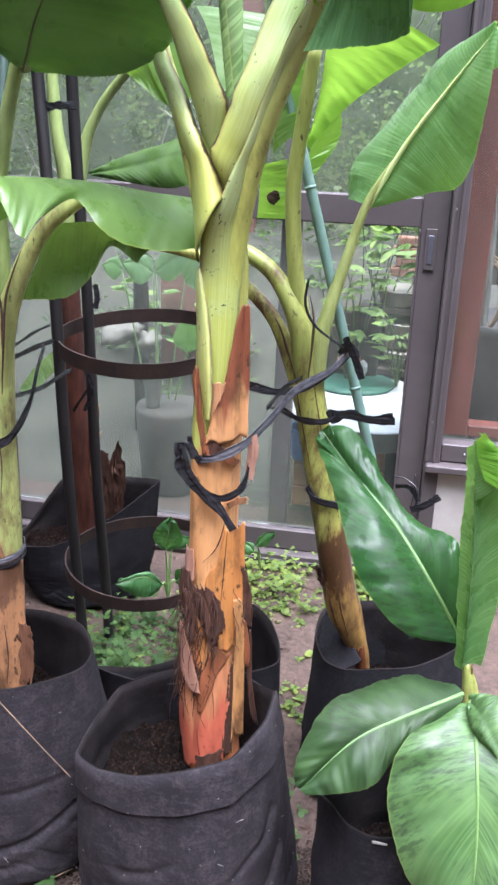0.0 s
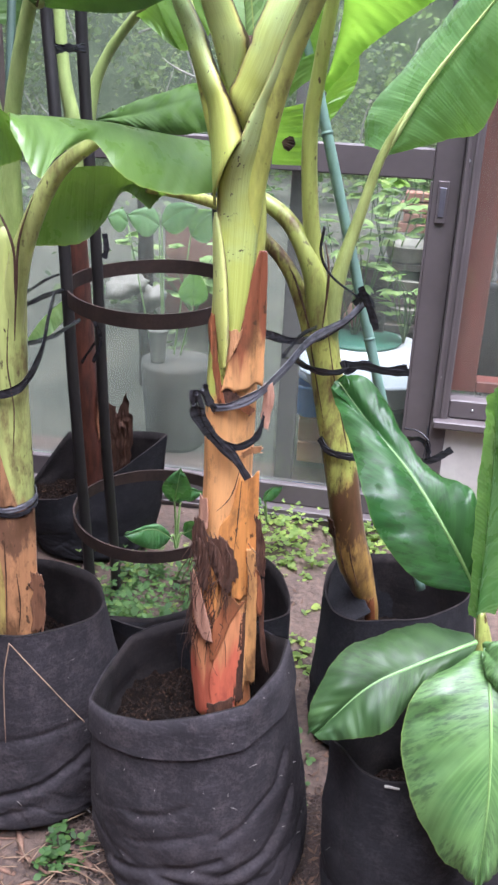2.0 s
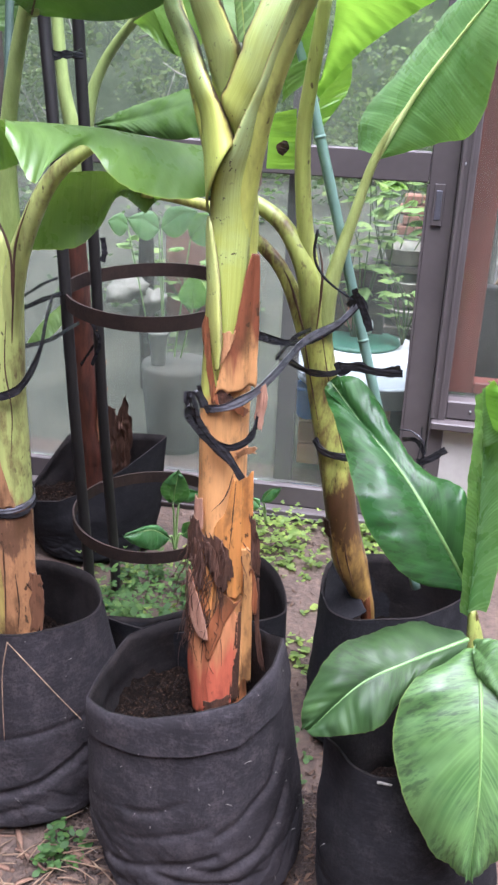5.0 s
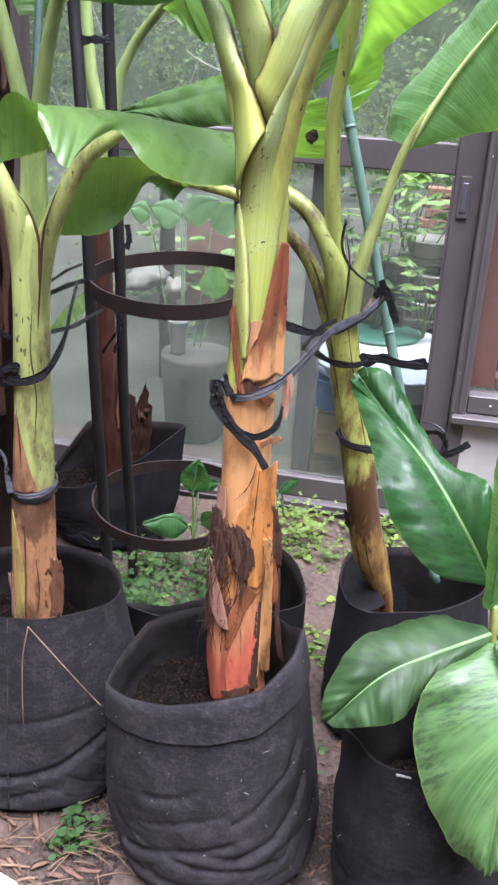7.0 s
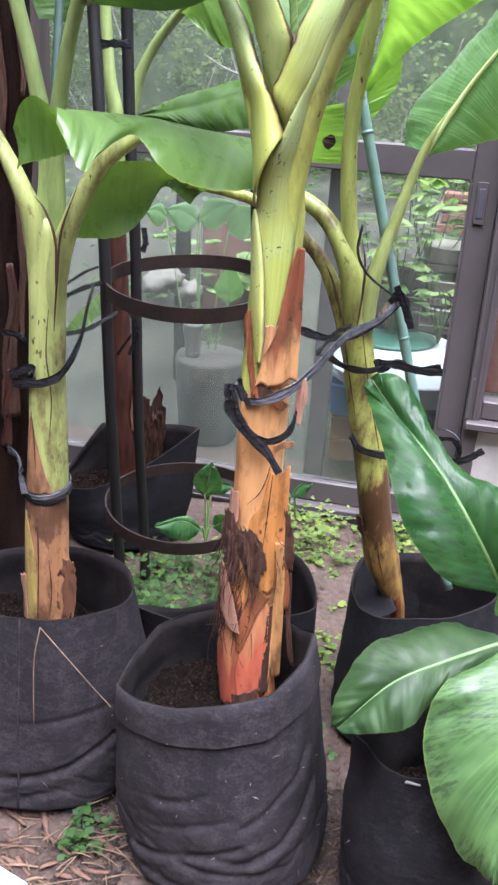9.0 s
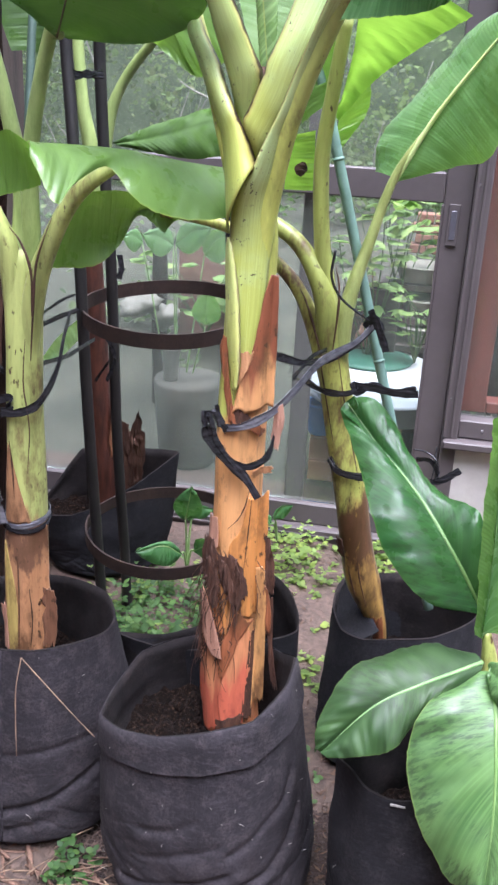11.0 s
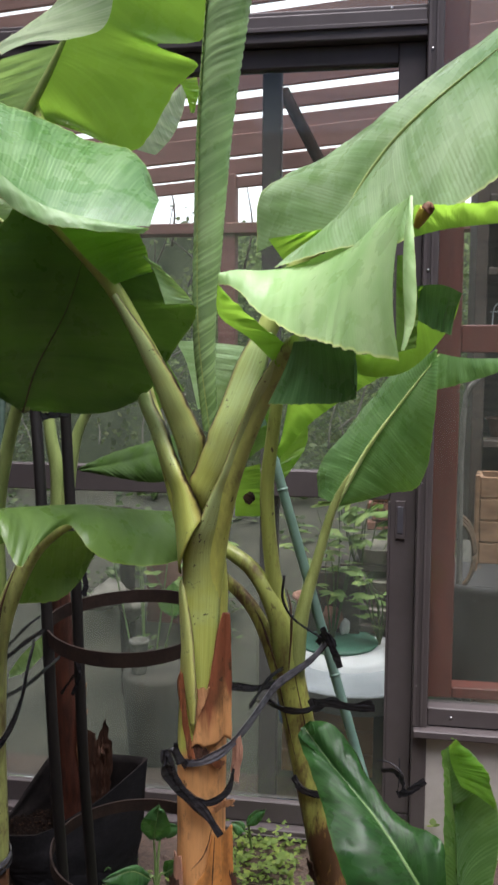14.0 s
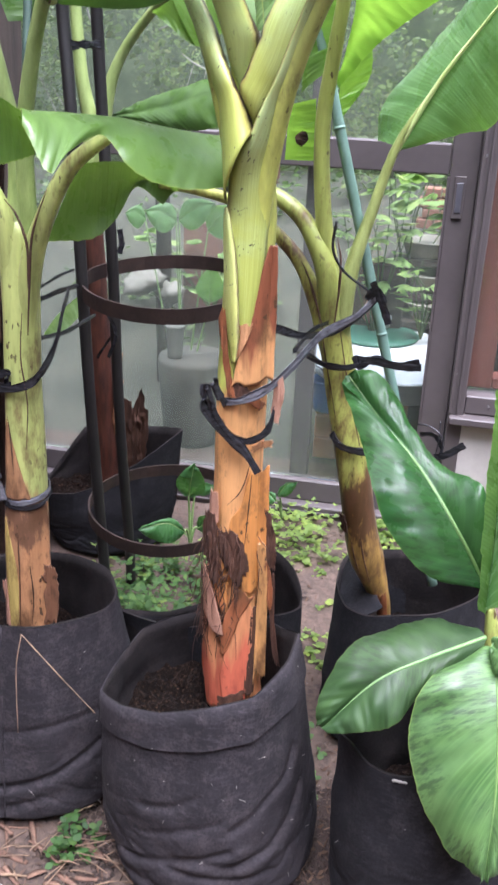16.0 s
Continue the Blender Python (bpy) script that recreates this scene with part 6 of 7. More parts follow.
SHEATH_OCHRE = stem_material("sheath_ochre", 0.28, 0.56, (0.44, 0.22, 0.10), (0.36, 0.19, 0.09), streak=0.9, cover=0.46, band=(0.43, 0.52, (0.13, 0.065, 0.038)))
SHEATH_MUD = stem_material("sheath_mud_brown", -2, -1.9, (0.17, 0.082, 0.045), (0.17, 0.082, 0.045), dark=(0.02, 0.011, 0.007), streak=0.9, cover=0.48)
SHEATH_MOSS = stem_material("sheath_moss_green", -2, -1.9, (0.44, 0.33, 0.10), (0.44, 0.33, 0.10), streak=0.9, cover=0.47)
ON_B, ON_C = (AX_B, R_B), (AX_C, R_C)
clasp(B, [(-0.596, 1.165, 0.640), (-0.602, 1.165, 0.580), (-0.606, 1.165, 0.505)], [(-0.592, 1.165, 0.632), (-0.578, 1.165, 0.573), (-0.562, 1.165, 0.507)], SHEATH_OCHRE, 0.0015, 0.0008, 120, 0.06, ON_B)
clasp(B, [(-0.612, 1.165, 0.500), (-0.616, 1.165, 0.430), (-0.618, 1.165, 0.358), (-0.612, 1.165, 0.255)], [(-0.545, 1.165, 0.504), (-0.544, 1.165, 0.438), (-0.546, 1.165, 0.365), (-0.552, 1.165, 0.255)], SHEATH_OCHRE, 0.0006, 0.0006, 121, 0.04, ON_B)
clasp(B, [(-0.612, 1.165, 0.470), (-0.614, 1.165, 0.376), (-0.610, 1.165, 0.262)], [(-0.608, 1.165, 0.472), (-0.590, 1.165, 0.380), (-0.592, 1.165, 0.262)], SHEATH_MOSS, 0.0014, 0.0008, 122, 0.06, ON_B)
clasp(B, [(-0.553, 1.165, 0.395), (-0.554, 1.165, 0.347), (-0.556, 1.165, 0.262)], [(-0.536, 1.165, 0.384), (-0.531, 1.165, 0.344), (-0.538, 1.165, 0.262)], SHEATH_MUD, 0.003, 0.003, 124, 0.4, ON_B)
clasp(B, [(-0.630, 1.165, 0.345), (-0.626, 1.165, 0.309), (-0.620, 1.165, 0.262)], [(-0.613, 1.165, 0.358), (-0.610, 1.165, 0.317), (-0.606, 1.165, 0.262)], SHEATH_PINK, 0.005, 0.003, 125, 0.15, ON_B)
for pts in ([(-0.584, 1.161, 0.452), (-0.585, 1.161, 0.390), (-0.590, 1.161, 0.275)], [(-0.566, 1.160, 0.395), (-0.563, 1.160, 0.340), (-0.568, 1.160, 0.285)]):
    tube("sheath_margin", pts, [0.0004, 0.0011, 0.0010, 0.0004], BARK_DARK, B, 24, 6, 0.8)
clasp(C, [(-0.024, 1.39, 0.290), (-0.018, 1.39, 0.250), (-0.013, 1.39, 0.185)], [(-0.006, 1.39, 0.294), (0.000, 1.39, 0.250), (0.006, 1.39, 0.185)], BARK_BROWN, 0.001, 0.001, 133, 0.2, ON_C)
clasp(C, [(-0.100, 1.37, 0.448), (-0.092, 1.37, 0.412)], [(-0.088, 1.37, 0.452), (-0.080, 1.37, 0.414)], BARK_DARK, 0.006, 0.005, 132, 0.4, ON_C)
for pts in ([(-0.060, 1.378, 0.420), (-0.050, 1.380, 0.370), (-0.036, 1.384, 0.322)], [(-0.074, 1.380, 0.400), (-0.064, 1.384, 0.360), (-0.056, 1.388, 0.335)]):
    tube("sheath_margin", pts, [0.0004, 0.0013, 0.0011, 0.0004], BARK_DARK, C, 24, 6, 0.8)
for a0, z0, z1, lift in ((-0.2, 0.28, 0.50, 0.03), (0.2, 0.26, 0.42, 0.02), (-2.4, 0.3, 0.62, 0.004)):
    sheath(E, AX_E, 0.034, a0, 0.35, z0, z1, lift, BARK_DARK if a0 < -0.4 else BARK, seed=a0 * 9, taper=0.7)


# ---- ties ----
def tie(parts, label, wire=()):
    t = tagged(empty("plant_tie"), label, "plant tie", group="plastic tape ties")
    for pts, w, *other in parts:
        ribbon("tape", pts, w * 1.15, other[0] if other else TAPE, t)
    for pts, r in wire:
        tube("loose_end", pts, [r, r, r * 0.6], TAPE, t, 30, 6)
    return t


strips = [([(-0.252, 1.135, 0.721), (-0.220, 1.122, 0.732), (-0.187, 1.130, 0.751), (-0.164, 1.190, 0.766), (-0.138, 1.280, 0.787), (-0.097, 1.370, 0.797), (-0.072, 1.410, 0.820)], 0.0125, TAPE_SHEEN_GREY),
     ([(-0.194, 1.190, 0.817), (-0.164, 1.260, 0.790), (-0.130, 1.370, 0.770), (-0.092, 1.410, 0.792), (-0.072, 1.415, 0.819)], 0.011),
     ([(-0.167, 1.200, 0.783), (-0.157, 1.300, 0.786), (-0.141, 1.380, 0.780)], 0.007),
     ([(-0.244, 1.125, 0.722), (-0.251, 1.100, 0.750), (-0.253, 1.090, 0.765), (-0.245, 1.100, 0.739)], 0.012),
     ([(-0.248, 1.128, 0.685), (-0.215, 1.118, 0.674), (-0.187, 1.135, 0.685), (-0.179, 1.150, 0.718)], 0.010)]
strips += [([(-0.263, 1.085, 0.762), (-0.265, 1.085, 0.737), (-0.255, 1.095, 0.711), (-0.238, 1.110, 0.684), (-0.213, 1.112, 0.660), (-0.192, 1.108, 0.633)], 0.014),
     ([(-0.266, 1.085, 0.741), (-0.260, 1.080, 0.761), (-0.256, 1.085, 0.747), (-0.249, 1.100, 0.710), (-0.226, 1.112, 0.675)], 0.008),
     ([(-0.079, 1.400, 0.846), (-0.065, 1.395, 0.822), (-0.048, 1.390, 0.783)], 0.012), ([(-0.085, 1.405, 0.815), (-0.073, 1.400, 0.833), (-0.059, 1.400, 0.812)], 0.014)]
tie(strips,
    "black pleated plastic tape tying a stem to a green stake", [([(-0.139, 1.370, 0.939), (-0.142, 1.375, 0.897), (-0.124, 1.385, 0.862), (-0.086, 1.400, 0.832), (-0.070, 1.410, 0.820)], 0.0022)])
tie([([(-0.173, 1.390, 0.721), (-0.138, 1.375, 0.712), (-0.101, 1.375, 0.712), (-0.073, 1.400, 0.722)], 0.010), ([(-0.097, 1.385, 0.723), (-0.063, 1.390, 0.722), (-0.027, 1.390, 0.717), (0.010, 1.385, 0.720)], 0.013), ([(-0.096, 1.380, 0.730), (-0.087, 1.385, 0.712), (-0.064, 1.395, 0.725), (-0.044, 1.400, 0.716)], 0.010), ([(-0.023, 1.390, 0.719), (-0.006, 1.390, 0.725), (0.006, 1.385, 0.729)], 0.009)],
    "black plastic tape round a slanting stem and stake", [([(-0.180, 1.300, 0.752), (-0.160, 1.360, 0.727), (-0.138, 1.375, 0.714)], 0.0018)])
tie([([(-0.124, 1.385, 0.591), (-0.110, 1.372, 0.579), (-0.085, 1.368, 0.571), (-0.054, 1.372, 0.567)], 0.009), ([(-0.121, 1.385, 0.595), (-0.100, 1.372, 0.577), (-0.055, 1.372, 0.574)], 0.006)], "thin black tape looped round a stem")
tie([([(0.050, 1.450, 0.543), (0.072, 1.447, 0.554), (0.096, 1.445, 0.574)], 0.012), ([(0.021, 1.470, 0.575), (0.045, 1.460, 0.580), (0.059, 1.455, 0.560), (0.055, 1.450, 0.541)], 0.008)], "short knotted end of black tape", [([(0.014, 1.470, 0.593), (0.038, 1.460, 0.594), (0.059, 1.450, 0.578), (0.057, 1.450, 0.546)], 0.0014), ([(0.052, 1.460, 0.605), (0.053, 1.455, 0.575), (0.050, 1.450, 0.545)], 0.0012)])
tie([([(-0.602, 1.170, 0.691), (-0.572, 1.165, 0.695), (-0.542, 1.170, 0.712), (-0.546, 1.250, 0.737), (-0.574, 1.350, 0.764), (-0.605, 1.450, 0.776)], 0.014), ([(-0.593, 1.300, 0.794), (-0.623, 1.450, 0.772), (-0.646, 1.600, 0.748)], 0.009), ([(-0.584, 1.280, 0.738), (-0.608, 1.450, 0.703), (-0.624, 1.620, 0.687)], 0.008), ([(-0.588, 1.300, 0.815), (-0.615, 1.420, 0.803), (-0.647, 1.580, 0.782)], 0.005), ([(-0.640, 1.200, 0.687), (-0.611, 1.180, 0.706), (-0.590, 1.175, 0.713), (-0.595, 1.175, 0.690), (-0.636, 1.200, 0.676)], 0.014), ([(-0.678, 1.250, 0.739), (-0.638, 1.220, 0.748), (-0.610, 1.200, 0.745)], 0.010)],
    "black plastic tape tying a stem to a coated pole")
tie([([(-0.677, 1.650, 1.163), (-0.660, 1.680, 1.170), (-0.633, 1.710, 1.170)], 0.014), ([(-0.675, 1.650, 1.174), (-0.650, 1.670, 1.168), (-0.639, 1.720, 1.178)], 0.009)], "black tape joining two coated poles")
tie([([(-0.600, 1.700, 0.841), (-0.596, 1.700, 0.814), (-0.602, 1.700, 0.793)], 0.012), ([(-0.630, 1.700, 0.672), (-0.613, 1.705, 0.625), (-0.633, 1.710, 0.572)], 0.008), ([(-0.685, 1.780, 0.545), (-0.652, 1.750, 0.589), (-0.615, 1.710, 0.636)], 0.006)], "black tape knotted on an iron hoop")
band = [tuple(q) for q in wrap((-0.583, 1.200), 0.0362, 0.508, (0.004, 0.006), 1.0, 0.3)]
tie([(band, 0.011, TAPE_SHEEN_GREY), ([tuple(q) for q in wrap((-0.583, 1.200), 0.0372, 0.504, (-0.003, 0.009), 1.0, 1.1)], 0.008),
     ([(-0.606, 1.166, 0.505), (-0.612, 1.166, 0.533), (-0.613, 1.168, 0.555), (-0.622, 1.175, 0.567), (-0.650, 1.200, 0.561)], 0.010, TAPE_SHEEN_GREY)], "grey plastic tape wound round a banana stem")

# ---- door fittings ----
catch = empty("door_pull")
catch.parent = wall
box("plate", (0.034, YW + 0.004, 0.828), (0.059, YW + 0.0095, 0.925), FRAME, catch, 0.001)
box("cup", (0.0395, YW + 0.002, 0.842), (0.0535, YW + 0.0038, 0.91), mottled("pull_grey", (0.10, 0.10, 0.12), (0.17, 0.17, 0.20), 20, 0.35, 0.5), catch, 0.0008)
for x, y, z in ((0.096, YW - 0.021, 0.976), (0.094, YW - 0.021, 0.454), (0.1, YW - 0.021, 1.50), (0.098, YW - 0.021, 2.02), (0.0, YW - 0.007, 2.123), (0.185, YW - 0.012, 0.372)):
    bm = bmesh.new()
    bmesh.ops.create_uvsphere(bm, u_segments=10, v_segments=6, radius=0.0035)
    for v in bm.verts:
        v.co = Vector((x + v.co.x, y + v.co.y * 0.5, z + v.co.z))
    part("screw", bm, STEEL, wall, "bright screw head")
for x0, x1 in ((0.088, 0.096), (0.106, 0.112)):
    box("jamb_bead", (x0, YW - 0.026, 0.35), (x1, YW - 0.0205, 2.7), FRAME, wall, 0.001)
box("glazing_bead", (0.015, YW + 0.006, 0.1), (0.0205, YW + 0.027, 0.922), FRAME, wall, 0.001)
box("head_bead", (-2.2, YW - 0.028, 2.075), (0.0858, YW - 0.0205, 2.085), FRAME, wall, 0.001)
box("threshold_trim", (-2.2, YW - 0.026, 0.012), (0.0858, YW - 0.0205, 0.018), FRAME, wall, 0.001)


# ---- leafy things ----
def leaf_cloud(name, spots, size, mat, label, seed=0, up=0.4, category="plant", kind="stuff", roll=0.3, wide=(0.3, 0.5)):
    """Many small pointed leaves, folded along their middle, at the given spots."""
    rn = random.Random(seed)
    verts, faces, uvs = [], [], []
    for p, s, *aim in spots:
        yaw, tip = aim if aim else (rn.uniform(0, 2 * math.pi), rn.uniform(-0.5, 0.5) + up)
        L = size * s * rn.uniform(0.6, 1.3)
        W = L * rn.uniform(*wide)
        d = Vector((math.cos(yaw) * math.cos(tip), math.sin(yaw) * math.cos(tip), math.sin(tip)))
        sd = Vector((-math.sin(yaw), math.cos(yaw), 0))
        nn = d.cross(sd)
        q = rn.uniform(-roll, roll)
        sd, nn = sd * math.cos(q) + nn * math.sin(q), nn * math.cos(q) - sd * math.sin(q)
        p = Vector(p)
        b = len(verts)
        verts += [p, p + d * L * 0.5, p + d * L - nn * L * 0.12]
        uvs += [(0, 0), (0.5, 0), (1, 0)]
        for sg in (1, -1):
            for f, wf in ((0.12, 0.6), (0.38, 1.0), (0.68, 0.85), (0.9, 0.4)):
                verts.append(p + d * L * f + sd * W * wf * sg - nn * L * 0.12 * f * f)
                uvs.append((f, 1))
        for k in (3, 7):
            half = [(b, b + k, b + 1), (b + k, b + k + 1, b + 1), (b + 1, b + k + 1, b + k + 2), (b + 1, b + k + 2, b + 2), (b + 2, b + k + 2, b + k + 3)]
            faces += half if k == 3 else [f[::-1] for f in half]
    return tagged(mesh_object(name, verts, faces, mat, None, True, uvs), label, category, kind=kind)


def scatter(rn, x0, x1, y0, y1, n, h=0.02, dense=1.0):
    out = []
    while len(out) < n:
        x, y = rn.uniform(x0, x1), rn.uniform(y0, y1)
        if noise.noise(Vector((x * 9, y * 9, 4))) + 0.25 * dense > rn.uniform(-0.1, 0.6):
            p, big, yaw, dip = (x, y, rn.uniform(0.0, h) * rn.uniform(0.2, 1)), rn.uniform(0.4, 1.2), rn.uniform(0, 6.28), rn.uniform(-0.3, 0.5)
            out += [(p, big, yaw + 2.1 * k, dip + rn.uniform(-0.3, 0.3)) for k in range(3)]
    return out


rn = random.Random(11)
leaf_cloud("weeds", scatter(rn, -0.75, -0.28, 1.45, 2.0, 700, 0.06) + scatter(rn, -0.45, 0.02, 1.95, 2.2, 1900, 0.09, 1.4) + scatter(rn, -0.3, -0.1, 1.55, 2.0, 240, 0.02), 0.014, WEED, "low green weeds in patches on bare earth", 3)
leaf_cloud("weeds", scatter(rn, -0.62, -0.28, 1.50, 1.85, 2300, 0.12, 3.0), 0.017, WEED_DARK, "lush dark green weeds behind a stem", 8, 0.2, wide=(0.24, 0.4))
leaf_cloud("weeds", scatter(rn, -0.47, -0.40, 0.95, 1.04, 150, 0.05) + scatter(rn, -0.12, -0.07, 1.15, 1.4, 40, 0.03), 0.012, WEED_DARK, "small green weeds between the bags", 4)
leaf_cloud("weeds", scatter(rn, 0.10, 0.22, 2.02, 2.2, 130, 0.16, 3.0), 0.022, WEED, "tuft of weeds by the concrete base", 6, 0.9)


def broadleaf(at, blades, label, mat=None):
    p = tagged(empty("broadleaf_weed"), label, "weed")
    base = Vector(at)
    for k, (rib, w) in enumerate(blades):
        rib = [Vector(q) for q in rib]
        tube("stalk", [base, (base + rib[0]) / 2 + Vector((0, 0, 0.02)), rib[0]], [0.003, 0.0025, 0.002], RIB, p, 10, 6)
        side_dir = (rib[-1] - rib[0]).cross(Vector((0.2, -1, 0.4))).normalized() * w
        mids = [rib[0].lerp(rib[-1], f) for f in (0.0, 0.1, 0.28, 0.52, 0.8, 1.0)]
        fat = (0.12, 0.62, 1.0, 0.92, 0.5, 0.0)
        leaf(p, [(rib, [m + side_dir * f for m, f in zip(mids, fat)], 0.004), (rib, [m - side_dir * f for m, f in zip(mids, fat)], 0.004)], mat or WEED_BIG, rib, 0.0015, 0.002, seed=40 + k)
    return p


WEED_BIG = leaf_material("broadleaf_green", (0.035, 0.11, 0.035), (0.07, 0.18, 0.055), (0.14, 0.34, 0.06), 0.3, 40.0, share=0.25)
broadleaf((-0.426, 1.620, 0.205), [([(-0.434, 1.600, 0.248), (-0.466, 1.580, 0.272), (-0.517, 1.550, 0.265)], 0.026), ([(-0.431, 1.620, 0.318), (-0.421, 1.600, 0.361), (-0.414, 1.600, 0.406)], 0.030), ([(-0.412, 1.630, 0.243), (-0.385, 1.620, 0.266), (-0.361, 1.600, 0.285)], 0.022), ([(-0.422, 1.640, 0.323), (-0.395, 1.640, 0.343), (-0.374, 1.630, 0.342)], 0.012)], "broad-leaved green weed on the earth")
broadleaf((-0.292, 2.000, 0.098), [([(-0.301, 1.980, 0.170), (-0.282, 1.980, 0.201), (-0.255, 1.980, 0.212)], 0.014), ([(-0.307, 1.980, 0.153), (-0.322, 1.980, 0.169), (-0.340, 1.980, 0.171)], 0.016)], "small leafy seedling near the door")

# straw and twigs on the bare earth
rn = random.Random(21)
sv, sf = [], []
for k in range(80):
    x, y = rn.uniform(-0.78, -0.33), rn.uniform(0.80, 1.02)
    a, L = rn.gauss(0.1, 0.6), rn.uniform(0.02, 0.10)
    z = 0.012 + rn.uniform(0, 0.012)
    v, f = tube_data([(x, y, z), (x + math.cos(a) * L / 2, y + math.sin(a) * L / 2, z + rn.uniform(0, 0.006)), (x + math.cos(a) * L, y + math.sin(a) * L, z)], [0.0012, 0.0010, 0.0006], 5, 4)
    sf += [tuple(i + len(sv) for i in q) for q in f]
    sv += v
for k in range(45):
    x, y = rn.uniform(-0.80, -0.36), rn.uniform(0.78, 1.0)
    a, L, w = rn.gauss(0.1, 0.7), rn.uniform(0.02, 0.075), rn.uniform(0.0012, 0.0028)
    z = ground_height(x, y) + 0.006
    v, f = tube_data([(x, y, z), (x + math.cos(a) * L / 2, y + math.sin(a) * L / 2, z + 0.004), (x + math.cos(a) * L, y + math.sin(a) * L, z)], [w * 0.6, w, w * 0.5], 6, 6, 0.4, 0.35, k)
    sf += [tuple(i + len(sv) for i in q) for q in f]
    sv += v
tagged(mesh_object("straw", sv, sf, STRAW), "dry straw and stalks strewn on the earth", "straw", kind="stuff")
rn = random.Random(22)
sv, sf = [], []
for k in range(420):
    x, y = rn.uniform(-0.9, 0.2), rn.uniform(0.8, 2.2)
    r = rn.uniform(0.003, 0.011)
    b = len(sv)
    z = ground_height(x, y)
    for i in range(5):
        sv.append((x + r * math.cos(i * 1.257) * rn.uniform(0.7, 1.2), y + r * math.sin(i * 1.257), z + 0.001))
    sv.append((x, y, z + r * 0.7))
    sf += [(b + i, b + (i + 1) % 5, b + 5) for i in range(5)]
tagged(mesh_object("crumbs_of_earth", sv, sf, EARTH, None, False), "crumbs and small stones of earth", "earth", kind="stuff")
# flat pieces of dry sheath trodden into the earth
rn = random.Random(64)
sv, sf = [], []
for k in range(60):
    x, y = rn.uniform(-0.78, -0.38), rn.uniform(0.80, 1.01)
    a, L, W = rn.gauss(-0.25, 0.5), rn.uniform(0.008, 0.045), rn.uniform(0.002, 0.007)
    z = ground_height(x, y) + 0.005
    d, e = Vector((math.cos(a), math.sin(a), rn.uniform(-0.06, 0.06))), Vector((-math.sin(a), math.cos(a), rn.uniform(-0.3, 0.3)))
    b = len(sv)
    for i in range(6):
        u = i / 5
        w = W * (0.5 + math.sin(math.pi * (0.12 + 0.76 * u)) * 0.5) * rn.uniform(0.75, 1.2)
        mid = Vector((x, y, z + 0.003 * math.sin(u * 3 + k))) + d * (u - 0.5) * 2 * L
        sv += [mid - e * w, mid + Vector((0, 0, 0.12 * w)), mid + e * w, mid - Vector((0, 0, 0.002))]
    for i in range(5):
        q = b + i * 4
        sf += [(q + h, q + (h + 1) % 4, q + 4 + (h + 1) % 4, q + 4 + h) for h in range(4)]
    sf += [(b, b + 3, b + 2, b + 1), (b + 20, b + 21, b + 22, b + 23)]
tagged(mesh_object("bark_chips", sv, sf, mottled("dry_bark_chips", (0.05, 0.026, 0.017), (0.22, 0.125, 0.08), 30, 0.85, grain=0.5)), "flat reddish brown scraps of dry sheath on the earth", "plant litter", kind="stuff")
pipe = tagged(empty("plastic_pipe"), "short white plastic pipe lying on the earth", "pipe")
tube("pipe_body", [(-0.597, 0.899, 0.020), (-0.482, 0.863, 0.020)], [0.011, 0.011], WHITE, pipe, 4, 14)
st1 = tagged(empty("straw_stalk"), "dry straw stalk hanging on a bag", "straw")
tube("stalk", [(-0.509, 1.005, 0.379), (-0.515, 0.995, 0.331), (-0.516, 0.990, 0.273), (-0.515, 0.985, 0.216)], [0.0010, 0.0009, 0.0007], STRAW, st1, 16, 6)
tube("stalk", [(-0.509, 1.005, 0.379), (-0.457, 0.990, 0.342), (-0.419, 0.980, 0.314), (-0.385, 0.970, 0.292)], [0.0009, 0.0008, 0.0006], STRAW, st1, 16, 6)

tagged(box("plant_label", (0.036, 0.9275, 0.3045), (0.056, 0.9315, 0.3080), LINT, None, 0.001), "small grey-white plastic plant label on a bag rim", "plant label")

# ---- dark trunk beside the plants ----
trunk = tagged(empty("dark_post"), "rough dark brown trunk with peeling strips of bark", "post")
AX_T = [(-0.822, 1.500, 0.229), (-0.810, 1.500, 0.542), (-0.791, 1.500, 0.868), (-0.777, 1.500, 1.235), (-0.770, 1.500, 1.471)]
tube("trunk", [(-0.69, 1.5, 0.0)] + AX_T, [0.045, 0.043, 0.043, 0.042, 0.04], TRUNK, trunk, 60, 20, 0.35)

for a0, half, z0, z1, lift, mat in ((-0.9, 0.34, 0.50, 0.80, 0.006, BARK_DARK), (-0.5, 0.22, 0.95, 0.66, 0.008, BARK_DARK), (-1.3, 0.30, 0.98, 1.22, 0.005, BARK_DARK), (-0.6, 0.26, 1.34, 1.08, 0.006, BARK_DARK), (-1.0, 0.18, 0.44, 0.60, 0.004, STEM_E)):
    sheath(trunk, AX_T, 0.049, a0, half, z0, z1, lift, mat, seed=z0 * 11, taper=0.7, name="bark_strip")

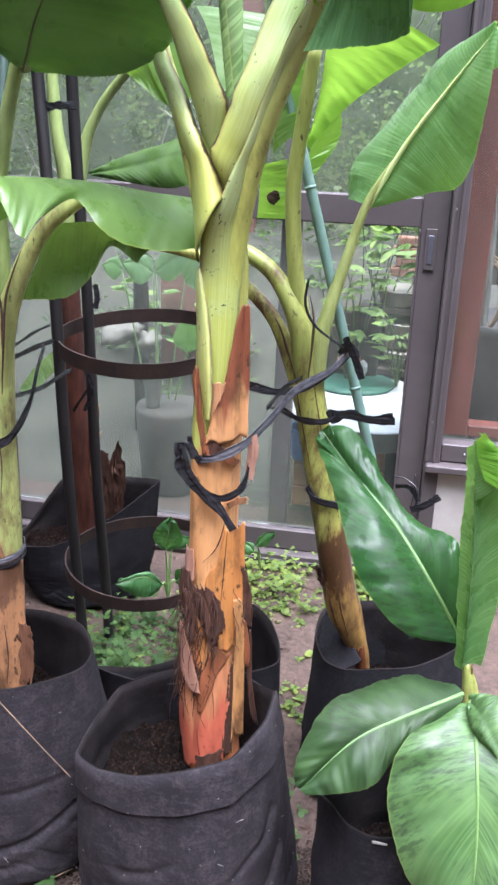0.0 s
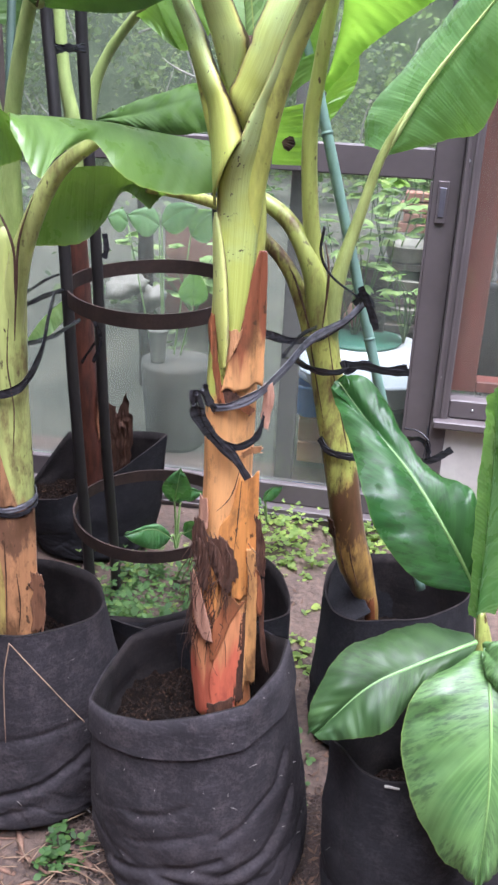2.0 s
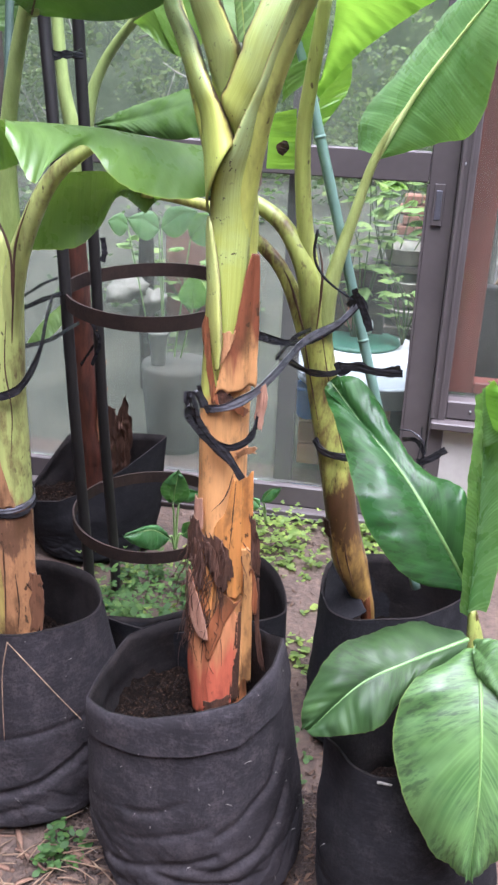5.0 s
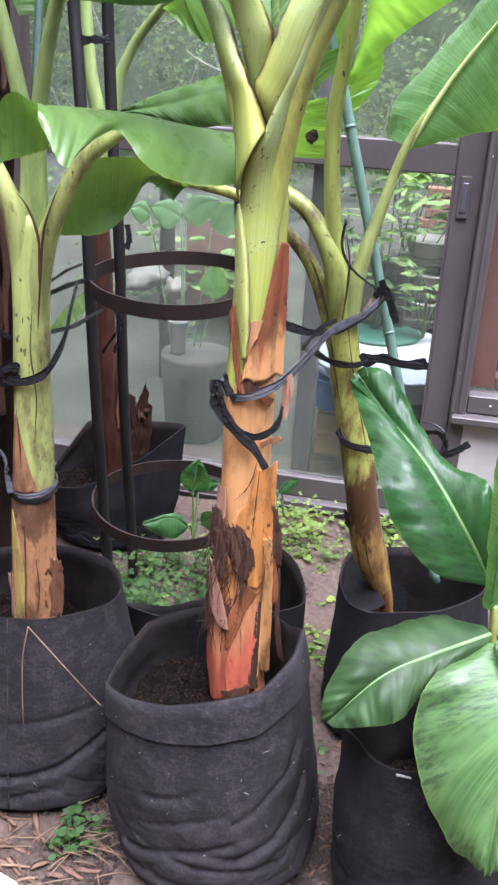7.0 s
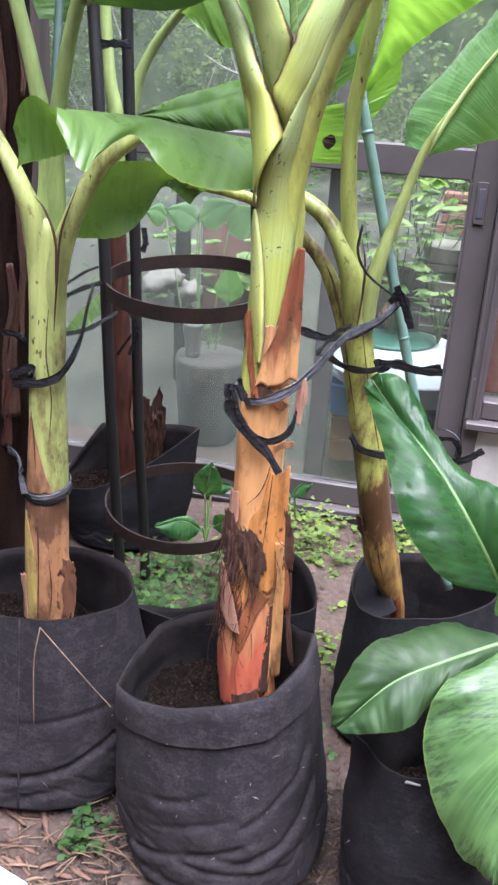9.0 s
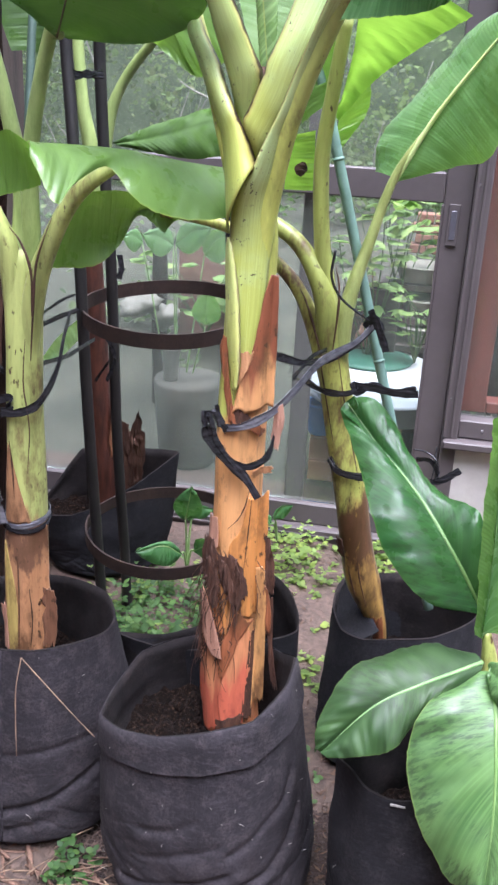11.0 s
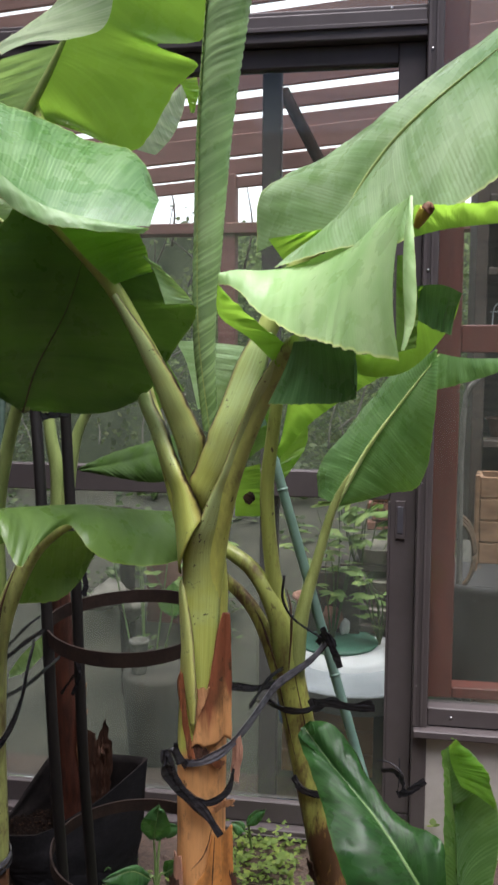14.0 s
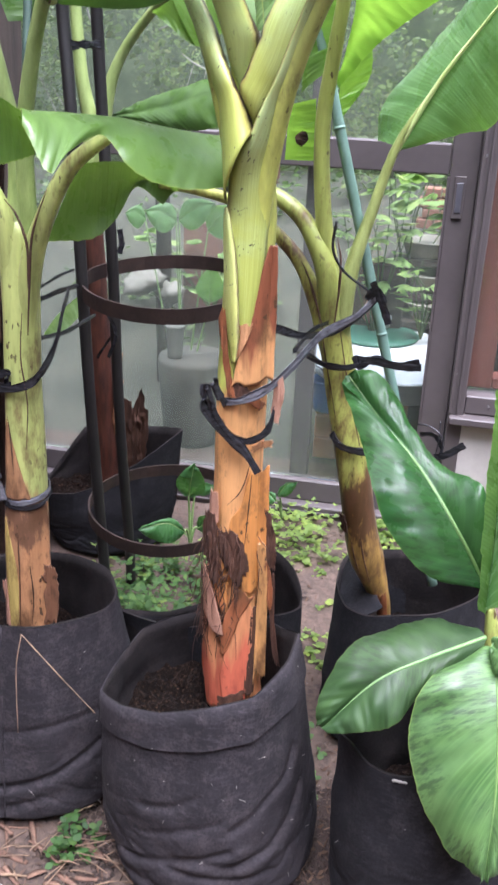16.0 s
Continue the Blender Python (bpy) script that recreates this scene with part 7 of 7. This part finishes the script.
# ---- garden behind the glass ----
roof = tagged(empty("slatted_roof"), "brown slatted roof with daylight between its boards", "roof")
edges = [(2.168, 2.224), (2.238, 2.316), (2.333, 2.441), (2.439, 2.511),
         (2.549, 2.621), (2.665, 2.748), (2.745, 2.846), (2.844, 2.961), (2.958, 3.053)]
top = edges[-1][1]
edges += [(top + 0.05 + 0.15 * k, top + 0.17 + 0.15 * k) for k in range(7)]
for k, (z0, z1) in enumerate(edges):
    board = box("board", (-4.0, 4.6 + 0.012 * k, z0), (3.0, 4.63 + 0.012 * k, z1), BROWNWOOD, roof, 0.004)
    for v in board.data.vertices:
        v.co.z += 0.08 * (v.co.x + 0.404)
box("beam", (-4.0, 4.55, 1.900), (3.0, 4.68, 1.954), BROWNWOOD, roof, 0.004)
tube("brace", [(-0.562, 4.500, 2.580), (-0.280, 4.500, 2.050)], [0.03, 0.03], TRUNK, roof, 4, 6)
for x in (-2.6, -0.9, 1.4):
    box("post", (x, 4.56, -0.02), (x + 0.09, 4.65, 2.2), BROWNWOOD, roof, 0.004)
sky_mat = bpy.data.materials.new("white_sky")
sky_mat.use_nodes = True
glow = sky_mat.node_tree.nodes["Principled BSDF"]
glow.inputs["Base Color"].default_value = (0, 0, 0, 1)
glow.inputs["Emission Color"].default_value = (0.95, 0.98, 1.0, 1)
glow.inputs["Emission Strength"].default_value = 1.7
tagged(box("backdrop_sky", (-14, 9.0, 1.0), (14, 9.1, 8.0), sky_mat, None, 0), "bright white overcast sky in the distance", "sky", kind="structure")
backdrop_mat = mottled("distant_greenery", (0.02, 0.035, 0.015), (0.16, 0.20, 0.11), 4, 0.95, grain=0.45)
tagged(box("backdrop", (-9, 7.0, -0.1), (9, 7.1, 2.30), backdrop_mat, None, 0), "distant dark greenery behind the garden", "backdrop", kind="structure")
rn = random.Random(31)
spots = []
for k in range(70000):
    x, z = rn.uniform(-3.6, 2.6), rn.uniform(0.25, 2.12)
    y = 4.9 + rn.uniform(0, 1.2)
    if noise.noise(Vector((x * 1.7, z * 1.7, 9))) + 0.7 * noise.noise(Vector((x * 6, z * 6, y * 4))) > 0.02 + max(0, z - 1.9) * 1.5:
        spots.append(((x, y, z), rn.uniform(0.6, 1.5)))
twig_v, twig_f = [], []
for k in range(140):
    x, z, y = rn.uniform(-3.2, 2.2), rn.uniform(0.6, 1.9), rn.uniform(4.70, 4.95)
    d = Vector((rn.uniform(-0.25, 0.25), rn.uniform(-0.05, 0.05), rn.uniform(0.1, 0.45)))
    v, f = tube_data([(x, y, z), Vector((x, y, z)) + d * 0.5 + Vector((rn.uniform(-0.04, 0.04), 0, 0)), Vector((x, y, z)) + d], [0.007, 0.005, 0.002], 8, 4)
    twig_f += [tuple(i + len(twig_v) for i in q) for q in f]
    twig_v += v
tagged(mesh_object("twigs", twig_v, twig_f, BEIGE), "pale bare twigs in a hedge", "twigs", kind="stuff")
leaf_cloud("hedge", spots, 0.030, SHRUB, "grey-green hedge seen through the glass", 32, 0.1, "hedge", roll=3.0)

spots = []
for k in range(95):
    x, y = rn.uniform(-2.6, 2.0), rn.uniform(2.75, 4.5)
    y = max(y, 3.1) if x < -0.3 else y
    h = max(0.0, min(1.0, (y - 2.45) / 1.9))
    z, w = 0.62 * h * h * (3 - 2 * h), rn.uniform(0.06, 0.17)
    for q in range(int(500 * w)):
        spots.append(((x + rn.gauss(0, w * 0.55), y + rn.gauss(0, w * 0.5), z + abs(rn.gauss(0, w * 0.7))), rn.uniform(0.5, 1.4)))
leaf_cloud("undergrowth", spots, 0.028, UNDERGROWTH, "mixed low undergrowth on the bank behind the glass", 33, 0.3, "undergrowth", roll=1.0)


def shrub(at, high, wide, n, size, label, seed, broad=(0.16, 0.24)):
    rs = random.Random(seed)
    s = tagged(empty("shrub"), label, "shrub")
    base = Vector(at)
    pts = []
    for k in range(6):
        tip = base + Vector((rs.uniform(-wide, wide), rs.uniform(-wide, wide) * 0.5, high * rs.uniform(0.6, 1)))
        mid = base.lerp(tip, 0.5) + Vector((rs.uniform(-0.03, 0.03), 0, 0.03))
        tube("stem", [base, mid, tip], [0.003, 0.002, 0.001], UNDERGROWTH, s, 10, 5)
        for q in range(n // 6):
            f = rs.uniform(0.25, 1)
            p = base.lerp(mid, f * 2) if f < 0.5 else mid.lerp(tip, f * 2 - 1)
            p = p + Vector((rs.uniform(-0.05, 0.05), rs.uniform(-0.03, 0.03), rs.uniform(-0.03, 0.03)))
            yaw, dip, big = rs.uniform(0, 6.28), rs.uniform(-0.5, 0.3), rs.uniform(0.6, 1.2)
            pts += [(p, big * (1 - 0.12 * abs(h)), yaw + 0.62 * h, dip) for h in (-2, -1, 0, 1, 2)]
    lf = leaf_cloud("foliage", pts, size, SHOOT, "", seed, 0.1, roll=0.3, wide=broad)
    lf.parent = s
    for key in ("label", "category"):
        if key in lf:
            del lf[key]
    return s


shrub((-0.158, 2.750, 0.373), 0.66, 0.20, 36, 0.058, "light green leafy shrub behind the glass", 41)
shrub((-0.080, 3.000, 0.498), 0.55, 0.22, 30, 0.06, "tall leafy shrub behind the glass", 42, (0.3, 0.42))
shrub((-0.787, 3.200, 0.289), 0.35, 0.30, 30, 0.07, "broad-leaved shrub behind the dusty glass", 43, (0.35, 0.5))
shrub((-0.008, 2.700, 0.397), 0.25, 0.10, 24, 0.04, "small leafy plant behind the glass", 44)


def tub(at, r, h, mat, label, rim=0.01, category="planter", name="planter"):
    """An open round pot with a lip, tapering to its foot."""
    prof = [(0.0, 0.0), (r * 0.72, 0.0), (r * 0.78, h * 0.08), (r * 0.94, h * 0.85), (r, h * 0.88), (r + rim, h * 0.93), (r + rim, h), (r - 0.006, h), (r * 0.88, h * 0.75), (0.0, h * 0.72)]
    n = 28
    verts, faces = [], []
    for q, (pr, pz) in enumerate(prof):
        for i in range(n):
            a = 2 * math.pi * i / n
            verts.append((at[0] + pr * math.cos(a), at[1] + pr * math.sin(a), at[2] + pz))
    for q in range(len(prof) - 1):
        for i in range(n):
            i2 = (i + 1) % n
            faces.append((q * n + i, q * n + i2, (q + 1) * n + i2, (q + 1) * n + i))
    return tagged(mesh_object(name, verts, faces, mat), label, category)


def lump(at, r, mat, label, seed, name="boulder", category="stone", flat=0.7, rugged=0.1):
    bm = bmesh.new()
    bmesh.ops.create_icosphere(bm, subdivisions=3, radius=1)
    for v in bm.verts:
        k = 1 + 0.5 * noise.noise(v.co * 1.1 + Vector((seed, 0, 0))) + rugged * noise.noise(v.co * 3.4 + Vector((seed, 2, 0)))
        v.co = Vector((v.co.x * r * k + at[0], v.co.y * r * k + at[1], v.co.z * r * k * flat + at[2]))
    return tagged(part(name, bm, mat), label, category)


# bank of earth and stones on which the pots stand
bv, bf = [], []
bx, by = list(np.arange(-3.4, 2.4, 0.08)), list(np.arange(2.36, 5.0, 0.08))
for y in by:
    for x in bx:
        h = max(0.0, min(1.0, (y - 2.45) / 1.9))
        bv.append((x, y, -0.01 + 0.62 * h * h * (3 - 2 * h) + 0.05 * noise.noise(Vector((x * 2, y * 2, 1))) * h))
for j in range(len(by) - 1):
    for i in range(len(bx) - 1):
        q = j * len(bx) + i
        bf.append((q, q + 1, q + len(bx) + 1, q + len(bx)))
tagged(mesh_object("garden_bank", bv, bf, MOSSY), "rising bank of bare earth behind the glass", "ground", kind="structure")
GREEN_LID = mottled("green_lid", (0.025, 0.10, 0.065), (0.05, 0.17, 0.11), 9, 0.5)
upturned = tagged(empty("basin"), "upturned white plastic basin with a green lid behind the glass", "basin")


def turned(name, at, prof, mat, parent, n=40):
    """A round body from its outline of radius and height."""
    verts = [(at[0] + r * math.cos(2 * math.pi * i / n), at[1] + r * math.sin(2 * math.pi * i / n), at[2] + z) for r, z in prof for i in range(n)]
    faces = [(q * n + i, q * n + (i + 1) % n, (q + 1) * n + (i + 1) % n, (q + 1) * n + i) for q in range(len(prof) - 1) for i in range(n)]
    return mesh_object(name, verts, faces, mat, parent)


turned("bowl", (-0.115, 2.720, 0.282), [(0.19, 0.0), (0.215, 0.0), (0.215, 0.015), (0.20, 0.02), (0.18, 0.085), (0.16, 0.10), (0.0005, 0.102)], WHITE, upturned)
turned("lid", (-0.143, 2.740, 0.383), [(0.0005, 0.0), (0.128, 0.0), (0.132, 0.005), (0.128, 0.010), (0.10, 0.013), (0.0005, 0.014)], GREEN_LID, upturned)
tub((-0.078, 2.550, 0.292), 0.24, 0.09, mottled("grey_basin", (0.24, 0.26, 0.27), (0.40, 0.42, 0.43), 9, 0.5), "shallow grey basin behind the glass", 0.015, "basin", "basin")
tub((-0.224, 2.900, 0.371), 0.07, 0.12, TERRACOTTA, "terracotta pot behind the glass")
tub((0.293, 2.750, 0.282), 0.16, 0.34, mottled("dark_tub", (0.012, 0.011, 0.010), (0.032, 0.028, 0.026), 9, 0.6), "dark grey plastic tub behind the window")
tub((-0.267, 2.600, 0.175), 0.05, 0.10, BLUE, "blue plastic bucket behind the glass", 0.006, "bucket", "bucket")
box_wood = tagged(empty("wooden_box"), "orange-brown wooden box behind the glass", "box")
for k in range(3):
    box("plank", (-0.30, 2.62, 0.0 + 0.075 * k), (-0.02, 2.64, 0.07 + 0.075 * k), mottled("orange_plank", (0.34, 0.17, 0.08), (0.52, 0.30, 0.16), 9, 0.7, stretch=(0.5, 4, 4)), box_wood, 0.003)
lump((0.307, 3.000, 0.607), 0.09, STONE, "pale stone behind the window", 9)
hose = tagged(empty("garden_hose"), "pale coiled garden hose hanging behind the window", "hose")
for k in range(3):
    tube("coil", [Vector((0.218, 2.700, 0.691)) + Vector((0.05 * math.cos(a) * (1 + 0.1 * k), 0.02 * k, 0.10 * math.sin(a) * (1 + 0.08 * k))) for a in np.linspace(0, 2 * math.pi, 14)], [0.005, 0.005], STRAW, hose, 40, 6)
shelf = tagged(empty("shelf_unit"), "dark wooden shelf unit behind the window", "shelf")
SHELFWOOD = mottled("dark_shelf_boards", (0.025, 0.019, 0.016), (0.11, 0.08, 0.06), 9, 0.7, stretch=(0.6, 4, 4))
box("back_panel", (0.30, 3.42, 0.7), (1.7, 3.44, 2.0), SHELFWOOD, shelf)
for x in (0.28, 0.95, 1.68):
    box("upright", (x, 3.10, 0.0), (x + 0.04, 3.415, 2.05), SHELFWOOD, shelf)
Z_RACK = 1.338
for z in (0.98, Z_RACK - 0.0278, Z_RACK + 0.22, Z_RACK + 0.46):
    box("shelf_board", (0.32, 3.08, z), (1.68, 3.415, z + 0.025), SHELFWOOD, shelf)
CRATEWOOD = mottled("worn_brown_timber", (0.16, 0.085, 0.045), (0.42, 0.25, 0.14), 7, 0.8, stretch=(1, 4, 4), grain=0.4, depth=0.002)
rs = random.Random(8)
for z in (1.0055, Z_RACK - 0.0023, Z_RACK + 0.2455):
    for x in (0.42, 0.58, 0.76, 1.1) if z != Z_RACK - 0.0023 else (0.80, 1.1):
        tub((x + rs.uniform(-0.03, 0.03), 3.25, z), rs.uniform(0.035, 0.06), rs.uniform(0.06, 0.12), rs.choice((TERRACOTTA, WHITE, STONE, SHELFWOOD)), "small plant pot on a dark shelf", 0.005)
stand = tagged(empty("plant_stand"), "dark stepped timber stand holding stone bowls", "plant stand")
for (x, y, z), deep in (((-0.021, 3.050, 0.638), 0.055), ((-0.004, 2.980, 0.542), 0.055), ((-0.005, 2.900, 0.467), 0.05)):
    box("tread", (x - 0.13, y - 0.07, z - deep - 0.024), (x + 0.10, y + 0.07, z - deep - 0.001), SHELFWOOD, stand, 0.003)
    box("riser", (x - 0.12, y + 0.03, 0.0), (x + 0.09, y + 0.06, z - deep - 0.025), SHELFWOOD, stand, 0.003)
for (x, y, z), r, h in (((-0.021, 3.050, 0.638), 0.088, 0.055), ((-0.004, 2.980, 0.542), 0.072, 0.055), ((-0.005, 2.900, 0.467), 0.062, 0.05)):
    tub((x, y, z - h), r, h, BEIGE, "shallow pale stone bowl on a dark stand", 0.008, "bowl", "stone_bowl")
box_dark = tagged(empty("planter"), "black rectangular plastic planter behind the glass", "planter")
for x0, x1, y0, y1 in ((-0.09, 0.09, -0.05, -0.04), (-0.09, 0.09, 0.04, 0.05), (-0.09, -0.08, -0.039, 0.039), (0.08, 0.09, -0.039, 0.039)):
    box("side", (-0.164 + x0, 2.850 + y0, 0.020), (-0.164 + x1, 2.850 + y1, 0.593), SHELFWOOD, box_dark, 0.002)
box("soil_fill", (-0.164 - 0.079, 2.850 - 0.039, 0.020), (-0.164 + 0.079, 2.850 + 0.039, 0.583), SOIL, box_dark, 0.002)
lump((-0.167, 2.800, 0.447), 0.034, TERRACOTTA, "round terracotta pot among leaves", 8, "planter", "planter", 1.0)
lump((-0.120, 2.780, 0.424), 0.016, WHITE, "small white stone among leaves", 18, flat=1.5)
post = tagged(empty("garden_post"), "dark weathered post behind the dusty glass", "post")
tube("post_body", [(-0.890, 2.950, 0.0), (-0.900, 2.950, 0.755)], [0.028, 0.026], TRUNK, post, 20, 8, 0.2)
board = tagged(empty("timber_board"), "reddish brown board leaning behind the dusty glass", "board")
box("board_body", (-0.927, 3.30, 0.1), (-0.651, 3.325, 0.595), BROWNWOOD, board, 0.004)
tub((-0.756, 2.62, 0.287), 0.030, 0.107, STONE, "pale plastic jug behind the dusty glass", 0.003, "jug", "jug")
jug_stand = tagged(empty("planter"), "tall dull brown pot under a jug behind the dusty glass", "planter")
turned("pot_body", (-0.705, 2.66, 0.0), [(0.0005, 0.0), (0.085, 0.0), (0.095, 0.02), (0.115, 0.270), (0.110, 0.286), (0.0005, 0.2865)], mottled("dun_stoneware", (0.035, 0.034, 0.027), (0.095, 0.085, 0.064), 9, 0.85, grain=0.4), jug_stand)
SQUASH = [([(-0.778, 2.700, 0.693), (-0.822, 2.680, 0.723), (-0.865, 2.660, 0.724)], 0.045),
          ([(-0.769, 2.700, 0.697), (-0.708, 2.680, 0.744), (-0.646, 2.660, 0.761)], 0.045),
          ([(-0.678, 2.700, 0.672), (-0.631, 2.680, 0.728), (-0.585, 2.660, 0.753)], 0.050),
          ([(-0.667, 2.700, 0.452), (-0.661, 2.680, 0.528), (-0.654, 2.660, 0.574)], 0.045),
          ([(-0.878, 2.700, 0.695), (-0.903, 2.680, 0.719), (-0.928, 2.660, 0.713)], 0.035)]
squash = broadleaf((-0.760, 2.72, 0.03), SQUASH, "large-leaved squash plant behind the dusty glass", LEAF_FRESH)
SACKING = mottled("pale_sacking", (0.11, 0.10, 0.08), (0.27, 0.25, 0.205), 14, 0.8, grain=0.4, depth=0.004)
lump((-0.945, 2.9, 0.450), 0.062, SACKING, "crumpled pale sack behind the dusty glass", 23, "sack", "sack", 0.62, 0.55)
lump((-0.858, 2.9, 0.415), 0.045, SACKING, "crumpled pale sack behind the dusty glass", 29, "sack", "sack", 0.9, 0.5)
rack = tagged(empty("wire_rack"), "white wire rack with rounded hoops", "wire rack")
for x in (0.345, 0.396, 0.455):
    tube("hoop", [Vector((x + dx, 3.15, Z_RACK + dz)) for dx, dz in ((0.0, 0.0), (0.0, 0.09), (0.010, 0.125), (0.035, 0.13), (0.055, 0.12), (0.062, 0.08), (0.062, 0.0))], [0.0028, 0.0028], WHITE, rack, 30, 6)
for k in range(3):
    p = Vector((0.335, 3.15, Z_RACK + 0.002 + 0.05 * k))
    tube("crossbar", [p, p + Vector((0.22, 0, 0.0))], [0.002, 0.002], WHITE, rack, 4, 6)
crate = tagged(empty("wooden_crate"), "worn brown wooden crate on a block behind the window", "crate")
for k in range(4):
    box("slat", (0.30, 2.90, 0.62 + 0.072 * k), (0.62, 2.915, 0.688 + 0.072 * k), CRATEWOOD, crate, 0.003)
    box("slat", (0.30, 2.916, 0.62 + 0.072 * k), (0.315, 3.06, 0.688 + 0.072 * k), CRATEWOOD, crate, 0.003)
box("post", (0.285, 2.90, 0.46), (0.299, 2.93, 0.91), CRATEWOOD, crate, 0.003)
box("back", (0.316, 3.045, 0.62), (0.62, 3.06, 0.905), CRATEWOOD, crate, 0.003)
box("foot_block", (0.30, 2.90, 0.0), (0.62, 3.06, 0.615), CRATEWOOD, crate, 0.004)
lath = tagged(empty("lath"), "weathered grey lath leaning behind the window", "lath")
tube("lath_body", [(0.24, 2.68, 0.0), (0.224, 2.700, 1.052), (0.270, 2.700, 1.237)], [0.009, 0.009], STONE, lath, 10, 4)
bricks = tagged(empty("brick_stack"), "small stack of orange bricks on the bank", "bricks")
b0 = Vector((-0.026, 3.500, 0.600))
for r in range(4):
    for c in (1, 2):
        off = 0.03 if r % 2 else 0.0
        box("brick", b0 + Vector((c * 0.066 - 0.12 + off * 0.6, 0.0, r * 0.038)), b0 + Vector((c * 0.066 - 0.057 + off * 0.6, 0.06, r * 0.038 + 0.034)), TERRACOTTA, bricks, 0.004)

leaf(C, [([(-0.225, 1.488, 1.036), (-0.228, 1.488, 1.047), (-0.217, 1.488, 1.056)], [(-0.217, 1.488, 1.032), (-0.207, 1.488, 1.043), (-0.210, 1.488, 1.055)], 0.001)], LITTER, None, seed=39, name="brown_spot")
rn = random.Random(77)
lv, lf = [], []
for k in range(1100):
    x, y = (rn.uniform(-0.8, -0.25), rn.uniform(0.8, 1.05)) if k % 3 == 0 else (rn.uniform(-0.75, 0.1), rn.uniform(1.3, 2.18)) if k % 3 == 1 else (rn.uniform(-0.12, 0.02), rn.uniform(0.75, 1.35))
    a, L, W = rn.uniform(0, 6.28), rn.uniform(0.003, 0.012), rn.uniform(0.0008, 0.003)
    z = ground_height(x, y) + 0.004
    dx, dy = math.cos(a), math.sin(a)
    b = len(lv)
    lv += [(x - dx * L, y - dy * L, z), (x - dy * W, y + dx * W, z + rn.uniform(0, 0.006)), (x + dx * L, y + dy * L, z + rn.uniform(0, 0.01)), (x + dy * W, y - dx * W, z)]
    lf += [(b, b + 3, b + 2, b + 1)]
# litter crumbs, coloured near-black to paint the shade in the gaps between bags
GAP_CRUMBS = mottled("spilled_compost", (0.006, 0.004, 0.003), (0.050, 0.030, 0.021), 60, 0.95, grain=0.5)
cv, cf = [], []
for k in range(6500):
    x, y = (rn.uniform(-0.13, 0.0), rn.uniform(0.74, 1.22)) if k % 5 < 4 else (rn.uniform(-0.46, -0.36), rn.uniform(0.82, 1.30))
    r, b, z = rn.choice((0.0012, 0.002, 0.003, 0.004, 0.006)), len(cv), ground_height(x, y)
    for i in range(5):
        cv.append((x + r * math.cos(i * 1.257) * rn.uniform(0.7, 1.3), y + r * math.sin(i * 1.257), z + 0.001))
    cv.append((x + rn.uniform(-r, r) * 0.4, y, z + r * rn.uniform(0.5, 1.0)))
    cf += [(b + i, b + (i + 1) % 5, b + 5) for i in range(5)]
tagged(mesh_object("spilled_compost", cv, cf, GAP_CRUMBS, None, False), "dark litter crumbs, coloured to stand in for shade between the bags", "compost", kind="stuff")
tagged(mesh_object("leaf_litter", lv, lf, LITTER), "dry brown leaf litter on the earth", "leaf litter", kind="stuff")
leaf(A, [([(0.049, 0.905, 1.368), (0.080, 0.910, 1.370), (0.102, 0.920, 1.362)], [(0.048, 0.910, 1.339), (0.072, 0.930, 1.326), (0.092, 0.935, 1.319)], 0.003)], LEAF_SHADE, None, seed=60, name="leaf_fold")
leaf(B, [([(-0.601, 1.260, 1.529), (-0.556, 1.260, 1.489), (-0.498, 1.260, 1.437)], [(-0.587, 1.270, 1.543), (-0.519, 1.280, 1.498), (-0.470, 1.270, 1.450)], 0.004), ([(-0.601, 1.260, 1.529), (-0.556, 1.260, 1.489), (-0.498, 1.260, 1.437)], [(-0.616, 1.250, 1.481), (-0.562, 1.250, 1.437), (-0.508, 1.250, 1.419)], 0.004)], LEAF, [(-0.497, 1.258, 1.437), (-0.555, 1.258, 1.489), (-0.600, 1.258, 1.528)], 0.005, seed=61, rib_mat=PETIOLE_PALE)
